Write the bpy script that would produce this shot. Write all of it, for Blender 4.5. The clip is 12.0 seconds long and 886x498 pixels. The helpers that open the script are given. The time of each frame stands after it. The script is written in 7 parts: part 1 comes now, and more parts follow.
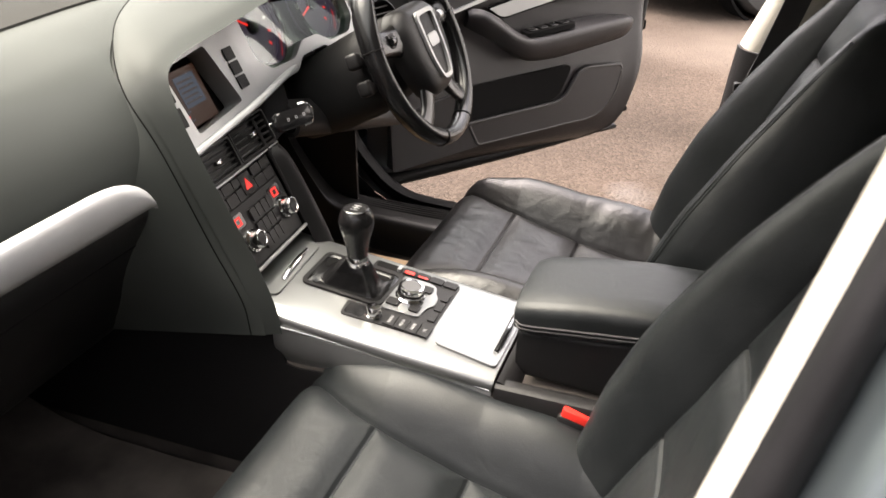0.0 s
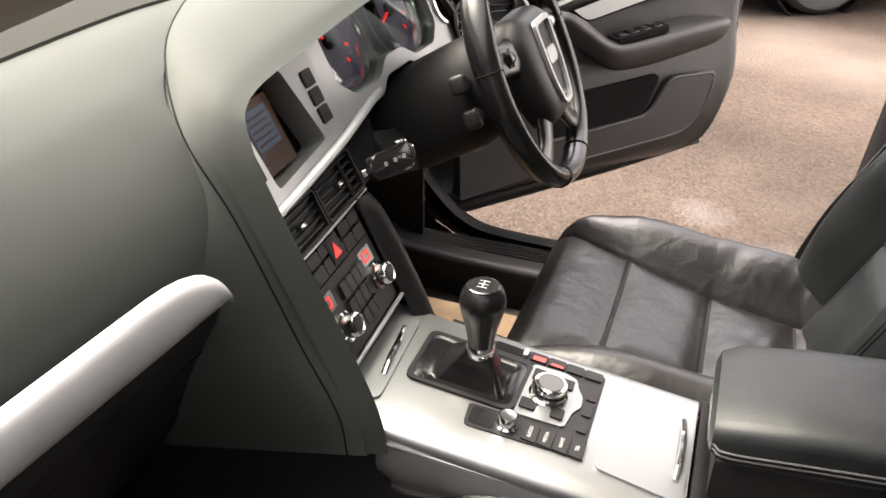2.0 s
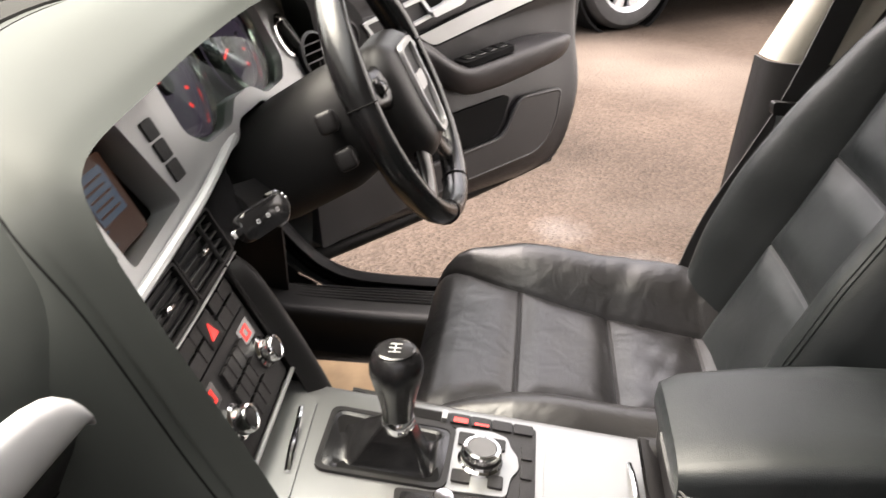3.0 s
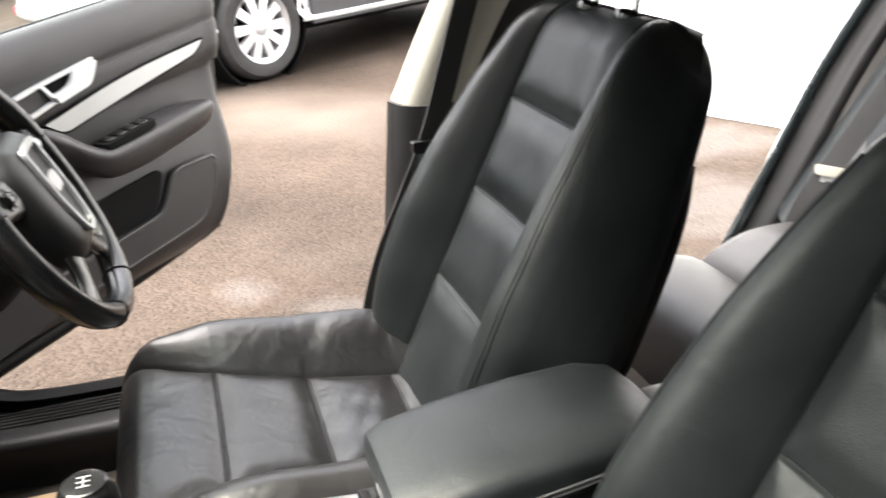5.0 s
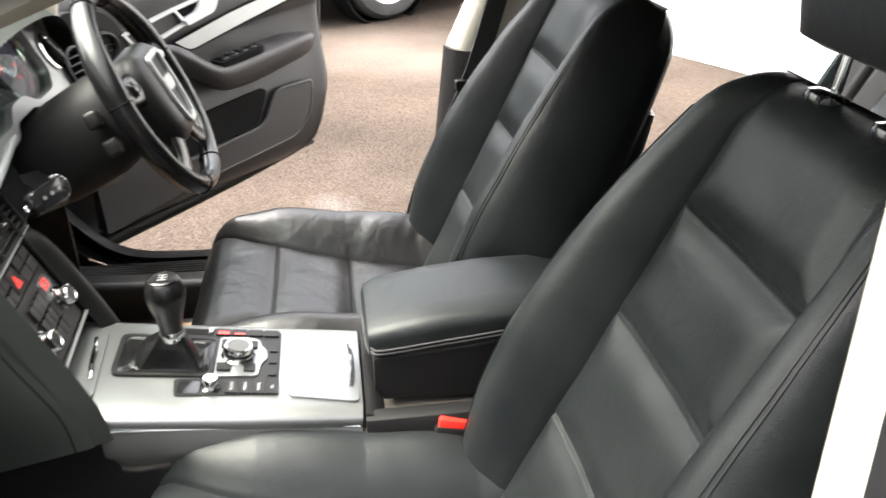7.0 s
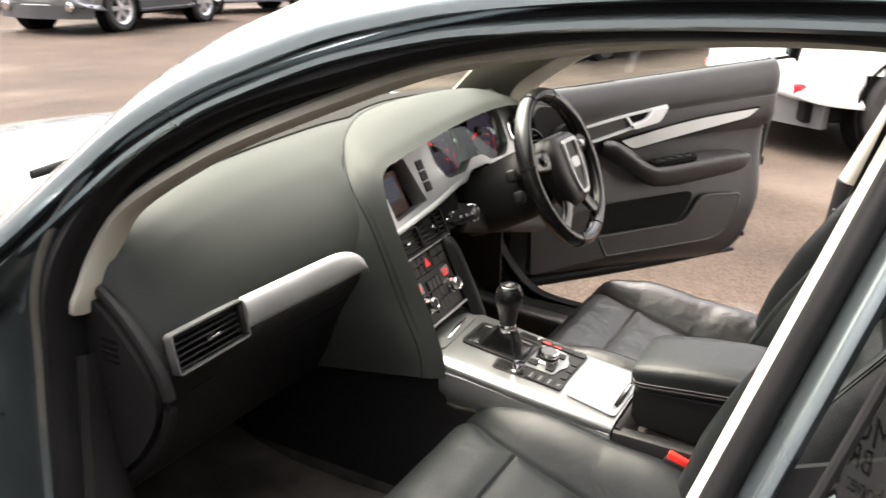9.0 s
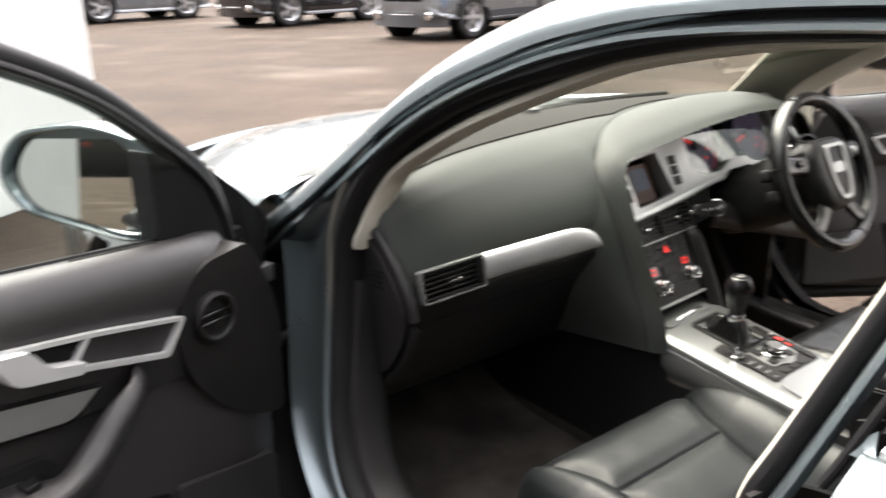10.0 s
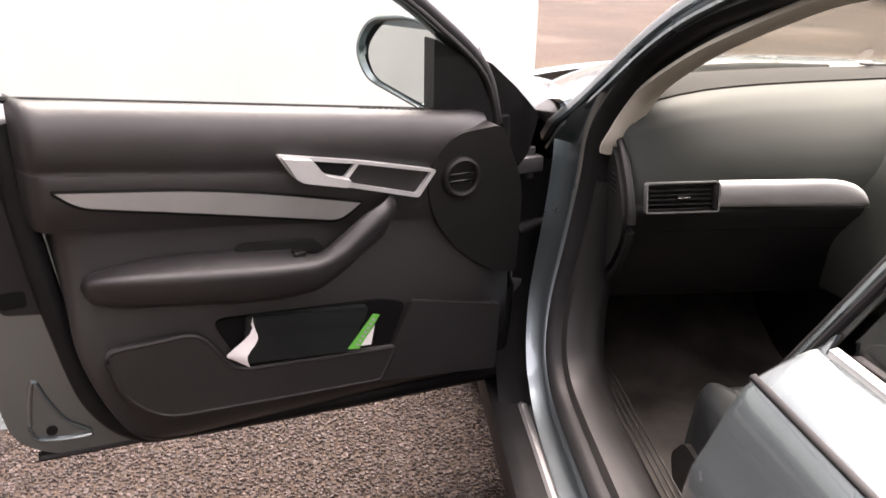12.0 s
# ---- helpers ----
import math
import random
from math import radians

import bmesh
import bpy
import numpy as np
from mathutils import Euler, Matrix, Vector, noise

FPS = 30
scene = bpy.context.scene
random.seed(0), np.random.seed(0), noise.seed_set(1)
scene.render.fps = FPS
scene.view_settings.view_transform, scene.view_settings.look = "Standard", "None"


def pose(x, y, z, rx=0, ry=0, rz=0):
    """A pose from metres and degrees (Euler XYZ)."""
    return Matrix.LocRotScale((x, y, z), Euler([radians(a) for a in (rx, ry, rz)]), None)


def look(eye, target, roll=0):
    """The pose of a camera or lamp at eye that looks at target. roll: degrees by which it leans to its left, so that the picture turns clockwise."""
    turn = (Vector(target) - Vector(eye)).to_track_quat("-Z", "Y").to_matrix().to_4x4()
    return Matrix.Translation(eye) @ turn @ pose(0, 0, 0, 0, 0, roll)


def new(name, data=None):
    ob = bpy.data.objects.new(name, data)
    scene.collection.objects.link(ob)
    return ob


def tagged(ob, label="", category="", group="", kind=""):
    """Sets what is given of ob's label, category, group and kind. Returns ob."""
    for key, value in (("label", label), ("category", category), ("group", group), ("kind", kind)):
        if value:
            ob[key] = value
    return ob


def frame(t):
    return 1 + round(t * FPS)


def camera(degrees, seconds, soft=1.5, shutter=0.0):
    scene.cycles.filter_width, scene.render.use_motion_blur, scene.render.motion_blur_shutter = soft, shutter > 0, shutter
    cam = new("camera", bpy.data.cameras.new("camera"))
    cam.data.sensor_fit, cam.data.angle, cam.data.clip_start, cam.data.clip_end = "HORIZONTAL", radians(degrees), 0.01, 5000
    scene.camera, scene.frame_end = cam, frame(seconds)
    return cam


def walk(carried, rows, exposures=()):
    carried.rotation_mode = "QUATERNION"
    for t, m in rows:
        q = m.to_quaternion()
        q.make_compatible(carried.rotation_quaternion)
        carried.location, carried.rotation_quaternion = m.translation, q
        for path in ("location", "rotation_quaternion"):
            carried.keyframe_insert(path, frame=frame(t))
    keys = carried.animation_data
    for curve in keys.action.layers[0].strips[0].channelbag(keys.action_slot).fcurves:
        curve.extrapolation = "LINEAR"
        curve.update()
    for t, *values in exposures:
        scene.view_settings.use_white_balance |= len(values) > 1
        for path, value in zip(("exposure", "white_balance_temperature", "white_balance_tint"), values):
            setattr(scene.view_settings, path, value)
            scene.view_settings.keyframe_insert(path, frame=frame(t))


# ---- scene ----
cam = camera(56.7, 12.0, 1.5, 0.4)
ROWS = [
    (0.0, -1.0093, -0.4945, 1.2482, 61.85, -0.69, -70.11),
    (0.5, -0.9828, -0.4056, 1.2549, 62.60, -0.94, -71.16),
    (1.0, -0.9092, -0.3304, 1.2328, 62.39, -0.64, -70.08),
    (1.5, -0.8248, -0.2641, 1.2209, 61.94, -0.38, -69.08),
    (2.0, -0.7697, -0.2184, 1.2008, 61.36, -0.59, -70.24),
    (2.5, -0.7212, -0.1610, 1.1875, 61.76, -0.40, -76.80),
    (2.7, -0.6952, -0.1370, 1.1747, 62.55, 0.06, -79.86),
    (4.3, -0.6221, -0.1104, 1.1324, 68.77, 3.83, -96.51),
    (4.5, -0.6302, -0.1204, 1.1447, 68.31, 3.50, -100.57),
    (5.0, -0.6599, -0.1417, 1.1882, 66.05, 2.77, -108.04),
    (5.5, -0.6888, -0.1724, 1.2115, 63.56, 1.51, -113.78),
    (6.0, -0.7688, -0.2175, 1.2236, 62.11, 0.54, -111.36),
    (6.5, -0.8795, -0.2366, 1.2309, 61.78, 0.76, -103.25),
    (6.7, -0.9305, -0.2381, 1.2413, 62.13, 0.71, -101.12),
    (8.3, -1.2965, -0.4024, 1.2937, 67.84, -1.43, -75.30),
    (8.5, -1.3109, -0.4611, 1.3029, 68.57, -1.71, -70.37),
    (9.0, -1.3567, -0.5921, 1.3135, 70.47, -0.91, -60.93),
    (9.5, -1.4290, -0.7303, 1.3097, 71.07, -0.44, -52.25),
    (10.0, -1.4332, -0.8624, 1.3283, 70.95, 0.99, -38.01),
    (10.5, -1.4009, -0.9840, 1.3244, 70.87, 1.03, -22.75),
    (11.0, -1.3602, -1.1469, 1.3298, 70.37, 0.53, -14.46),
    (11.5, -1.2971, -1.2473, 1.3253, 69.17, 0.04, -9.45),
    (12.0, -1.2004, -1.2400, 1.2986, 67.77, -0.92, -5.66),
]
walk(cam, [(t, pose(x, y, z, rx, ry, rz)) for t, x, y, z, rx, ry, rz in ROWS], [(0.0, 2.80, 7100, 18), (2.7, 2.92, 7100, 18), (4.5, 3.06, 6750, 13), (6.7, 3.18, 6650, 11), (8.5, 2.88, 7000, 15), (9.5, 2.70, 7100, 15), (10.5, 2.58, 6650, 12), (11.2, 2.68, 6950, 20), (12.0, 2.88, 7250, 25)])

# ---- world and light: a bright overcast day ----
world = bpy.data.worlds.new("overcast_sky")
scene.world = world
world.use_nodes = True
wn = world.node_tree
sky = wn.nodes.new("ShaderNodeTexSky")
sky.sky_type, sky.sun_disc = "NISHITA", False
sky.sun_elevation, sky.sun_rotation = radians(62), radians(10)
sky.air_density, sky.dust_density, sky.ozone_density = 1.0, 4.0, 1.0
soft_sky = wn.nodes.new("ShaderNodeHueSaturation")
soft_sky.inputs["Saturation"].default_value = 0.25
# an overcast dome: brightest overhead and ahead of the car, dim at the horizon
where = wn.nodes.new("ShaderNodeTexCoord")
height = wn.nodes.new("ShaderNodeVectorMath")
height.operation = "DOT_PRODUCT"
height.inputs[1].default_value = (0.1, 0.32, 1.0)
dome = wn.nodes.new("ShaderNodeMapRange")
dome.inputs["From Min"].default_value, dome.inputs["From Max"].default_value = 0.08, 0.75
dome.inputs["To Min"].default_value, dome.inputs["To Max"].default_value = 0.07, 2.2
cloud = wn.nodes.new("ShaderNodeMix")
cloud.data_type, cloud.blend_type = "RGBA", "MULTIPLY"
cloud.inputs["Factor"].default_value = 1.0
wn.links.new(where.outputs["Generated"], height.inputs[0])
wn.links.new(height.outputs["Value"], dome.inputs["Value"])
wn.links.new(sky.outputs[0], soft_sky.inputs["Color"])
wn.links.new(soft_sky.outputs[0], cloud.inputs["A"])
wn.links.new(dome.outputs[0], cloud.inputs["B"])
wn.links.new(cloud.outputs["Result"], wn.nodes["Background"].inputs[0])
wn.nodes["Background"].inputs[1].default_value = 0.12

sun_data = bpy.data.lights.new("sun", "SUN")
sun_data.energy, sun_data.angle, sun_data.color = 1.25, radians(55), (1.0, 0.96, 0.9)
sun_lamp = new("sun", sun_data)
sun_lamp.matrix_world = look((0.5, 5, 11), (0, 0, 0))

# ---- materials ----
def material(name, base, rough=0.5, metal=0.0, vary=0.12, scale=6.0, grain=0.0, grain_scale=400.0, coat=0.0,
             rough_vary=0.08, grain_kind="noise", spec=0.5, stretch=None, tint=None, fleck=0.0, crease=0.0):
    """A surface with broad stains, a fine grain in relief and uneven gloss."""
    m = bpy.data.materials.new(name)
    m.use_nodes = True
    n, l = m.node_tree.nodes, m.node_tree.links
    p = n["Principled BSDF"]
    p.inputs["Metallic"].default_value = metal
    p.inputs["Specular IOR Level"].default_value = spec
    p.inputs["Coat Weight"].default_value = coat
    p.inputs["Coat Roughness"].default_value = 0.06
    co = n.new("ShaderNodeTexCoord")
    src = co.outputs["Object"]
    if stretch:
        mp = n.new("ShaderNodeMapping")
        mp.inputs["Scale"].default_value = stretch
        l.new(src, mp.inputs["Vector"])
        src = mp.outputs[0]
    wide = n.new("ShaderNodeTexNoise")
    wide.inputs["Scale"].default_value, wide.inputs["Detail"].default_value = scale, 6
    l.new(co.outputs["Object"], wide.inputs["Vector"])
    ramp = n.new("ShaderNodeValToRGB")
    second = tint or tuple(c * (1 + vary) for c in base)
    ramp.color_ramp.elements[0].color = (*[c * (1 - vary) for c in base], 1)
    ramp.color_ramp.elements[1].color = (*second, 1)
    ramp.color_ramp.elements[0].position, ramp.color_ramp.elements[1].position = 0.3, 0.7
    l.new(wide.outputs["Fac"], ramp.inputs[0])
    colour = ramp.outputs[0]
    if fleck:
        dots = n.new("ShaderNodeTexNoise")
        dots.inputs["Scale"].default_value, dots.inputs["Detail"].default_value = grain_scale * 0.7, 3
        l.new(src, dots.inputs["Vector"])
        mix = n.new("ShaderNodeMix")
        mix.data_type, mix.blend_type = "RGBA", "OVERLAY"
        mix.inputs["Factor"].default_value = fleck
        l.new(colour, mix.inputs["A"]), l.new(dots.outputs["Color"], mix.inputs["B"])
        hs = n.new("ShaderNodeHueSaturation")
        hs.inputs["Saturation"].default_value = 0.6
        l.new(mix.outputs["Result"], hs.inputs["Color"])
        colour = hs.outputs[0]
    l.new(colour, p.inputs["Base Color"])
    rr = n.new("ShaderNodeMapRange")
    rr.inputs["To Min"].default_value, rr.inputs["To Max"].default_value = max(rough - rough_vary, 0.02), min(rough + rough_vary, 1)
    l.new(wide.outputs["Fac"], rr.inputs["Value"])
    l.new(rr.outputs[0], p.inputs["Roughness"])
    if grain:
        if grain_kind == "cells":
            g = n.new("ShaderNodeTexVoronoi")
            g.inputs["Scale"].default_value = grain_scale
            out = g.outputs["Distance"]
        else:
            g = n.new("ShaderNodeTexNoise")
            g.inputs["Scale"].default_value, g.inputs["Detail"].default_value = grain_scale, 4
            out = g.outputs["Fac"]
        l.new(src, g.inputs["Vector"])
        b = n.new("ShaderNodeBump")
        b.inputs["Strength"].default_value, b.inputs["Distance"].default_value = grain, 0.001
        l.new(out, b.inputs["Height"])
        l.new(b.outputs[0], p.inputs["Normal"])
        if crease:
            fold = n.new("ShaderNodeTexNoise")
            fold.inputs["Scale"].default_value, fold.inputs["Detail"].default_value, fold.inputs["Distortion"].default_value = 26, 5, 0.6
            l.new(co.outputs["Object"], fold.inputs["Vector"])
            soft_bump = n.new("ShaderNodeBump")
            soft_bump.inputs["Strength"].default_value, soft_bump.inputs["Distance"].default_value = crease, 0.012
            l.new(fold.outputs["Fac"], soft_bump.inputs["Height"])
            l.new(soft_bump.outputs[0], b.inputs["Normal"])
    return m


def glowing(name, colour, strength):
    m = material(name, (0.008, 0.008, 0.008), 0.3, vary=0, spec=0.2)
    p = m.node_tree.nodes["Principled BSDF"]
    p.inputs["Emission Color"].default_value, p.inputs["Emission Strength"].default_value = (*colour, 1), strength
    return m


def glass(name, colour, rough=0.0):
    m = bpy.data.materials.new(name)
    m.use_nodes = True
    n, l = m.node_tree.nodes, m.node_tree.links
    n.remove(n["Principled BSDF"])
    clear, shine, mix, edge = (n.new("ShaderNode" + k) for k in ("BsdfTransparent", "BsdfGlossy", "MixShader", "LayerWeight"))
    rise, scale_up = n.new("ShaderNodeMath"), n.new("ShaderNodeMath")
    rise.operation, rise.inputs[1].default_value = "POWER", 5.0
    scale_up.operation, scale_up.inputs[1].default_value, scale_up.inputs[2].default_value = "MULTIPLY_ADD", 0.92, 0.06
    edge.inputs["Blend"].default_value = 0.5
    clear.inputs[0].default_value, shine.inputs["Roughness"].default_value = (*colour, 1), rough
    l.new(edge.outputs["Facing"], rise.inputs[0]), l.new(rise.outputs[0], scale_up.inputs[0])
    l.new(scale_up.outputs[0], mix.inputs[0]), l.new(clear.outputs[0], mix.inputs[1]), l.new(shine.outputs[0], mix.inputs[2])
    l.new(mix.outputs[0], n["Material Output"].inputs[0])
    return m


LEATHER = material("black_leather", (0.0076, 0.0094, 0.0097), 0.40, spec=0.27, vary=0.25, scale=7, grain=0.22, grain_scale=900, grain_kind="cells", rough_vary=0.07, tint=(0.0128, 0.0148, 0.0150), crease=0.10)
LEATHER_WORN = material("worn_black_leather", (0.0095, 0.0092, 0.0092), 0.35, spec=0.40, vary=0.2, scale=4, grain=0.15, grain_scale=850, grain_kind="cells", rough_vary=0.04, tint=(0.0132, 0.0126, 0.0122), crease=0.20)
# Black leather again, lightened for dust and for stronger light at the rear.
LEATHER_GREY = material("dusty_lit_leather", (0.021, 0.0180, 0.0162), 0.40, vary=0.2, scale=6, grain=0.4, grain_scale=800, grain_kind="cells")
DEMIST = material("matt_demister_plastic", (0.020, 0.0195, 0.018), 0.75, spec=0.06, vary=0.12, scale=8, grain=0.3, grain_scale=900)
PAD = material("soft_touch_plastic", (0.0335, 0.0372, 0.0336), 0.58, spec=0.17, vary=0.1, scale=4, grain=0.14, grain_scale=1400, grain_kind="cells", rough_vary=0.05)
PLASTIC = material("black_plastic", (0.0100, 0.0097, 0.0096), 0.42, spec=0.2, vary=0.15, scale=8, grain=0.25, grain_scale=900, rough_vary=0.08)
DOOR_TRIM = material("brown_black_plastic", (0.0155, 0.0143, 0.0146), 0.38, spec=0.42, vary=0.15, scale=5, grain=0.35, grain_scale=900, grain_kind="cells")
VENT_MATT = material("matt_black_plastic", (0.009, 0.009, 0.0088), 0.62, spec=0.2, vary=0.15, scale=8, grain=0.4, grain_scale=700)
GLOSS_BLACK = material("gloss_black", (0.008, 0.008, 0.008), 0.15, vary=0.1, rough_vary=0.04)
# Near-black for black parts and joints, and for shade painted into recesses.
VOID = material("black_and_recess_shade", (0.0035, 0.0034, 0.0034), 0.8, vary=0.1, spec=0.1)
GRIP = material("polished_grip_leather", (0.006, 0.006, 0.006), 0.2, spec=0.45, vary=0.3, scale=20, grain=0.12, grain_scale=700, grain_kind="cells")
ALU = material("brushed_aluminium", (0.34, 0.345, 0.34), 0.42, metal=0.85, vary=0.05, scale=12, grain=0.15, grain_scale=500, stretch=(1, 14, 14), rough_vary=0.05)
# Same silver lacquer, darkened in colour to offset strong light on the console.
CONSOLE_SILVER = material("dimmed_silver_lacquer", (0.215, 0.22, 0.215), 0.34, metal=0.8, vary=0.06, scale=8, grain=0.04, grain_scale=900, rough_vary=0.05)
# Brushed aluminium again, its sky reflection put into a paler, less metallic base.
BAR_ALU = material("lit_brushed_aluminium", (0.50, 0.505, 0.50), 0.38, metal=0.45, vary=0.05, scale=12, grain=0.12, grain_scale=500, stretch=(1, 14, 14), rough_vary=0.05)
SILVER = material("silver_lacquer", (0.35, 0.355, 0.35), 0.38, metal=0.75, vary=0.05, scale=10, grain=0.04, grain_scale=900, rough_vary=0.04)
CHROME = material("chrome", (0.75, 0.75, 0.75), 0.1, metal=1.0, vary=0.04, rough_vary=0.04)
PAINT = material("blue_grey_metallic_paint", (0.150, 0.182, 0.192), 0.28, metal=0.85, vary=0.08, scale=3, coat=1.0, rough_vary=0.04, tint=(0.170, 0.205, 0.215))
RUBBER = material("rubber_seal", (0.0085, 0.0085, 0.0088), 0.42, spec=0.11, vary=0.2, scale=14, grain=0.1, grain_scale=300)
CREAM = material("cream_trim", (0.36, 0.345, 0.29), 0.75, vary=0.06, scale=6, grain=0.3, grain_scale=1200)
FELT = material("grey_pillar_fabric", (0.045, 0.043, 0.040), 0.9, vary=0.12, scale=8, grain=0.3, grain_scale=900)
CARPET = material("black_carpet", (0.058, 0.0510, 0.0450), 0.95, spec=0.1, vary=0.35, scale=7, grain=1.0, grain_scale=700, tint=(0.105, 0.092, 0.081))
WEBBING = material("belt_webbing", (0.018, 0.018, 0.018), 0.8, vary=0.1, grain=0.4, grain_scale=600)
STITCH = material("stitching_thread", (0.05, 0.05, 0.05), 0.7, vary=0.1)
RED = material("red_plastic", (0.72, 0.03, 0.02), 0.35, vary=0.06)
WHITE_WALL = material("white_render", (0.76, 0.77, 0.755), 0.7, vary=0.06, scale=1.6, grain=0.3, grain_scale=60)
WHITE_CAR = material("white_car_paint", (0.8, 0.8, 0.8), 0.25, vary=0.02, coat=1.0)
BLUE_CAR = material("blue_car_paint", (0.02, 0.20, 0.62), 0.25, metal=0.2, vary=0.05, coat=1.0)
GREY_CAR = material("grey_car_paint", (0.22, 0.23, 0.24), 0.25, metal=0.4, vary=0.05, coat=1.0)
DARK_CAR = material("dark_car_paint", (0.012, 0.012, 0.014), 0.2, vary=0.1, coat=1.0)
CLADDING = material("grey_cladding", (0.05, 0.05, 0.052), 0.6, vary=0.1)
TYRE = material("tyre_rubber", (0.03, 0.029, 0.028), 0.8, vary=0.25, scale=20)
ALLOY = material("alloy_wheel", (0.62, 0.62, 0.63), 0.3, metal=0.6, vary=0.05)
PAPER = material("white_paper", (0.75, 0.72, 0.72), 0.7, vary=0.06, scale=30)
GREEN_CARD = material("green_card", (0.10, 0.42, 0.06), 0.5, vary=0.05)
MAT_TAN = material("tan_floor_mat", (0.5, 0.34, 0.2), 0.9, vary=0.15, scale=20, grain=0.5, grain_scale=300)
LETTER = material("black_lettering", (0.015, 0.015, 0.015), 0.5, vary=0.05)
WHITE_MARK = material("white_marking", (0.30, 0.30, 0.30), 0.5, vary=0.02)
LAMP_RED = material("tail_lamp_red", (0.6, 0.01, 0.015), 0.15, vary=0.05)
SCREEN_GLOW = glowing("lit_display", (0.16, 0.075, 0.045), 0.030)
SCREEN_BLUE = glowing("lit_menu", (0.22, 0.34, 0.5), 0.024)
RED_GLOW = glowing("red_lit", (1.0, 0.03, 0.02), 0.22)
DIAL_FACE = glowing("dial_face", (0.16, 0.12, 0.20), 0.05)
MIRROR = material("mirror_glass", (0.62, 0.64, 0.62), 0.02, metal=1.0, vary=0.0, rough_vary=0.0)
PANE = glass("window_glass", (0.84, 0.90, 0.86))
SCREEN_PANE = glass("windscreen_glass", (0.82, 0.86, 0.78))
DARK_PANE = glass("tinted_glass", (0.22, 0.22, 0.20))


def asphalt():
    m = material("worn_asphalt", (0.031, 0.0236, 0.0182), 0.85, spec=0.06, vary=0.25, scale=0.9, rough_vary=0.15, tint=(0.049, 0.0375, 0.0295))
    n, l = m.node_tree.nodes, m.node_tree.links
    p = n["Principled BSDF"]
    co = n.new("ShaderNodeTexCoord")
    stone = n.new("ShaderNodeTexVoronoi")
    stone.inputs["Scale"].default_value = 75
    l.new(co.outputs["Object"], stone.inputs["Vector"])
    old = p.inputs["Base Color"].links[0].from_socket
    shade = n.new("ShaderNodeMix")
    shade.data_type, shade.blend_type = "RGBA", "MULTIPLY"
    shade.inputs["Factor"].default_value = 0.6
    tone = n.new("ShaderNodeMapRange")
    tone.inputs["To Min"].default_value, tone.inputs["To Max"].default_value = 0.6, 1.5
    sep = n.new("ShaderNodeSeparateColor")
    l.new(stone.outputs["Color"], sep.inputs[0]), l.new(sep.outputs[0], tone.inputs["Value"])
    l.new(old, shade.inputs["A"]), l.new(tone.outputs[0], shade.inputs["B"])
    stain = n.new("ShaderNodeTexNoise")
    stain.inputs["Scale"].default_value, stain.inputs["Detail"].default_value = 0.35, 8
    l.new(co.outputs["Object"], stain.inputs["Vector"])
    pale = n.new("ShaderNodeMapRange")
    pale.inputs["From Min"].default_value, pale.inputs["From Max"].default_value = 0.56, 0.75
    l.new(stain.outputs["Fac"], pale.inputs["Value"])
    worn = n.new("ShaderNodeMix")
    worn.data_type = "RGBA"
    worn.inputs["B"].default_value = (0.085, 0.07, 0.058, 1)
    l.new(pale.outputs[0], worn.inputs["Factor"]), l.new(shade.outputs["Result"], worn.inputs["A"])
    colour = worn.outputs["Result"]
    # dried pale splashes beside the right door opening
    for sx, sy, sr in ((1.56, -0.46, 0.20), (1.86, -0.20, 0.12), (1.9, -2.04, 0.45), (2.6, -2.5, 0.4)):
        away = n.new("ShaderNodeVectorMath")
        away.operation = "DISTANCE"
        away.inputs[1].default_value = (sx, sy, 0)
        ragged = n.new("ShaderNodeTexNoise")
        ragged.inputs["Scale"].default_value, ragged.inputs["Detail"].default_value = 5.0, 8
        amount, edge = n.new("ShaderNodeMath"), n.new("ShaderNodeMapRange")
        amount.operation, amount.inputs[1].default_value, amount.inputs[2].default_value = "MULTIPLY_ADD", -1.6 * sr, 0.8 * sr
        edge.inputs["From Min"].default_value, edge.inputs["From Max"].default_value = sr, sr * 0.35
        edge.inputs["To Max"].default_value = 0.4
        total = n.new("ShaderNodeMath")
        total.operation = "ADD"
        splash = n.new("ShaderNodeMix")
        splash.data_type = "RGBA"
        splash.inputs["B"].default_value = (0.10, 0.092, 0.087, 1)
        l.new(co.outputs["Object"], away.inputs[0]), l.new(co.outputs["Object"], ragged.inputs["Vector"])
        l.new(ragged.outputs["Fac"], amount.inputs[0]), l.new(away.outputs["Value"], total.inputs[0]), l.new(amount.outputs[0], total.inputs[1])
        l.new(total.outputs[0], edge.inputs["Value"]), l.new(edge.outputs[0], splash.inputs["Factor"]), l.new(colour, splash.inputs["A"])
        colour = splash.outputs["Result"]
    l.new(colour, p.inputs["Base Color"])
    b = n.new("ShaderNodeBump")
    b.inputs["Strength"].default_value, b.inputs["Distance"].default_value = 0.9, 0.006
    inv = n.new("ShaderNodeMath")
    inv.operation, inv.inputs[0].default_value = "SUBTRACT", 1.0
    l.new(stone.outputs["Distance"], inv.inputs[1]), l.new(inv.outputs[0], b.inputs["Height"]), l.new(b.outputs[0], p.inputs["Normal"])
    return m


ASPHALT = asphalt()


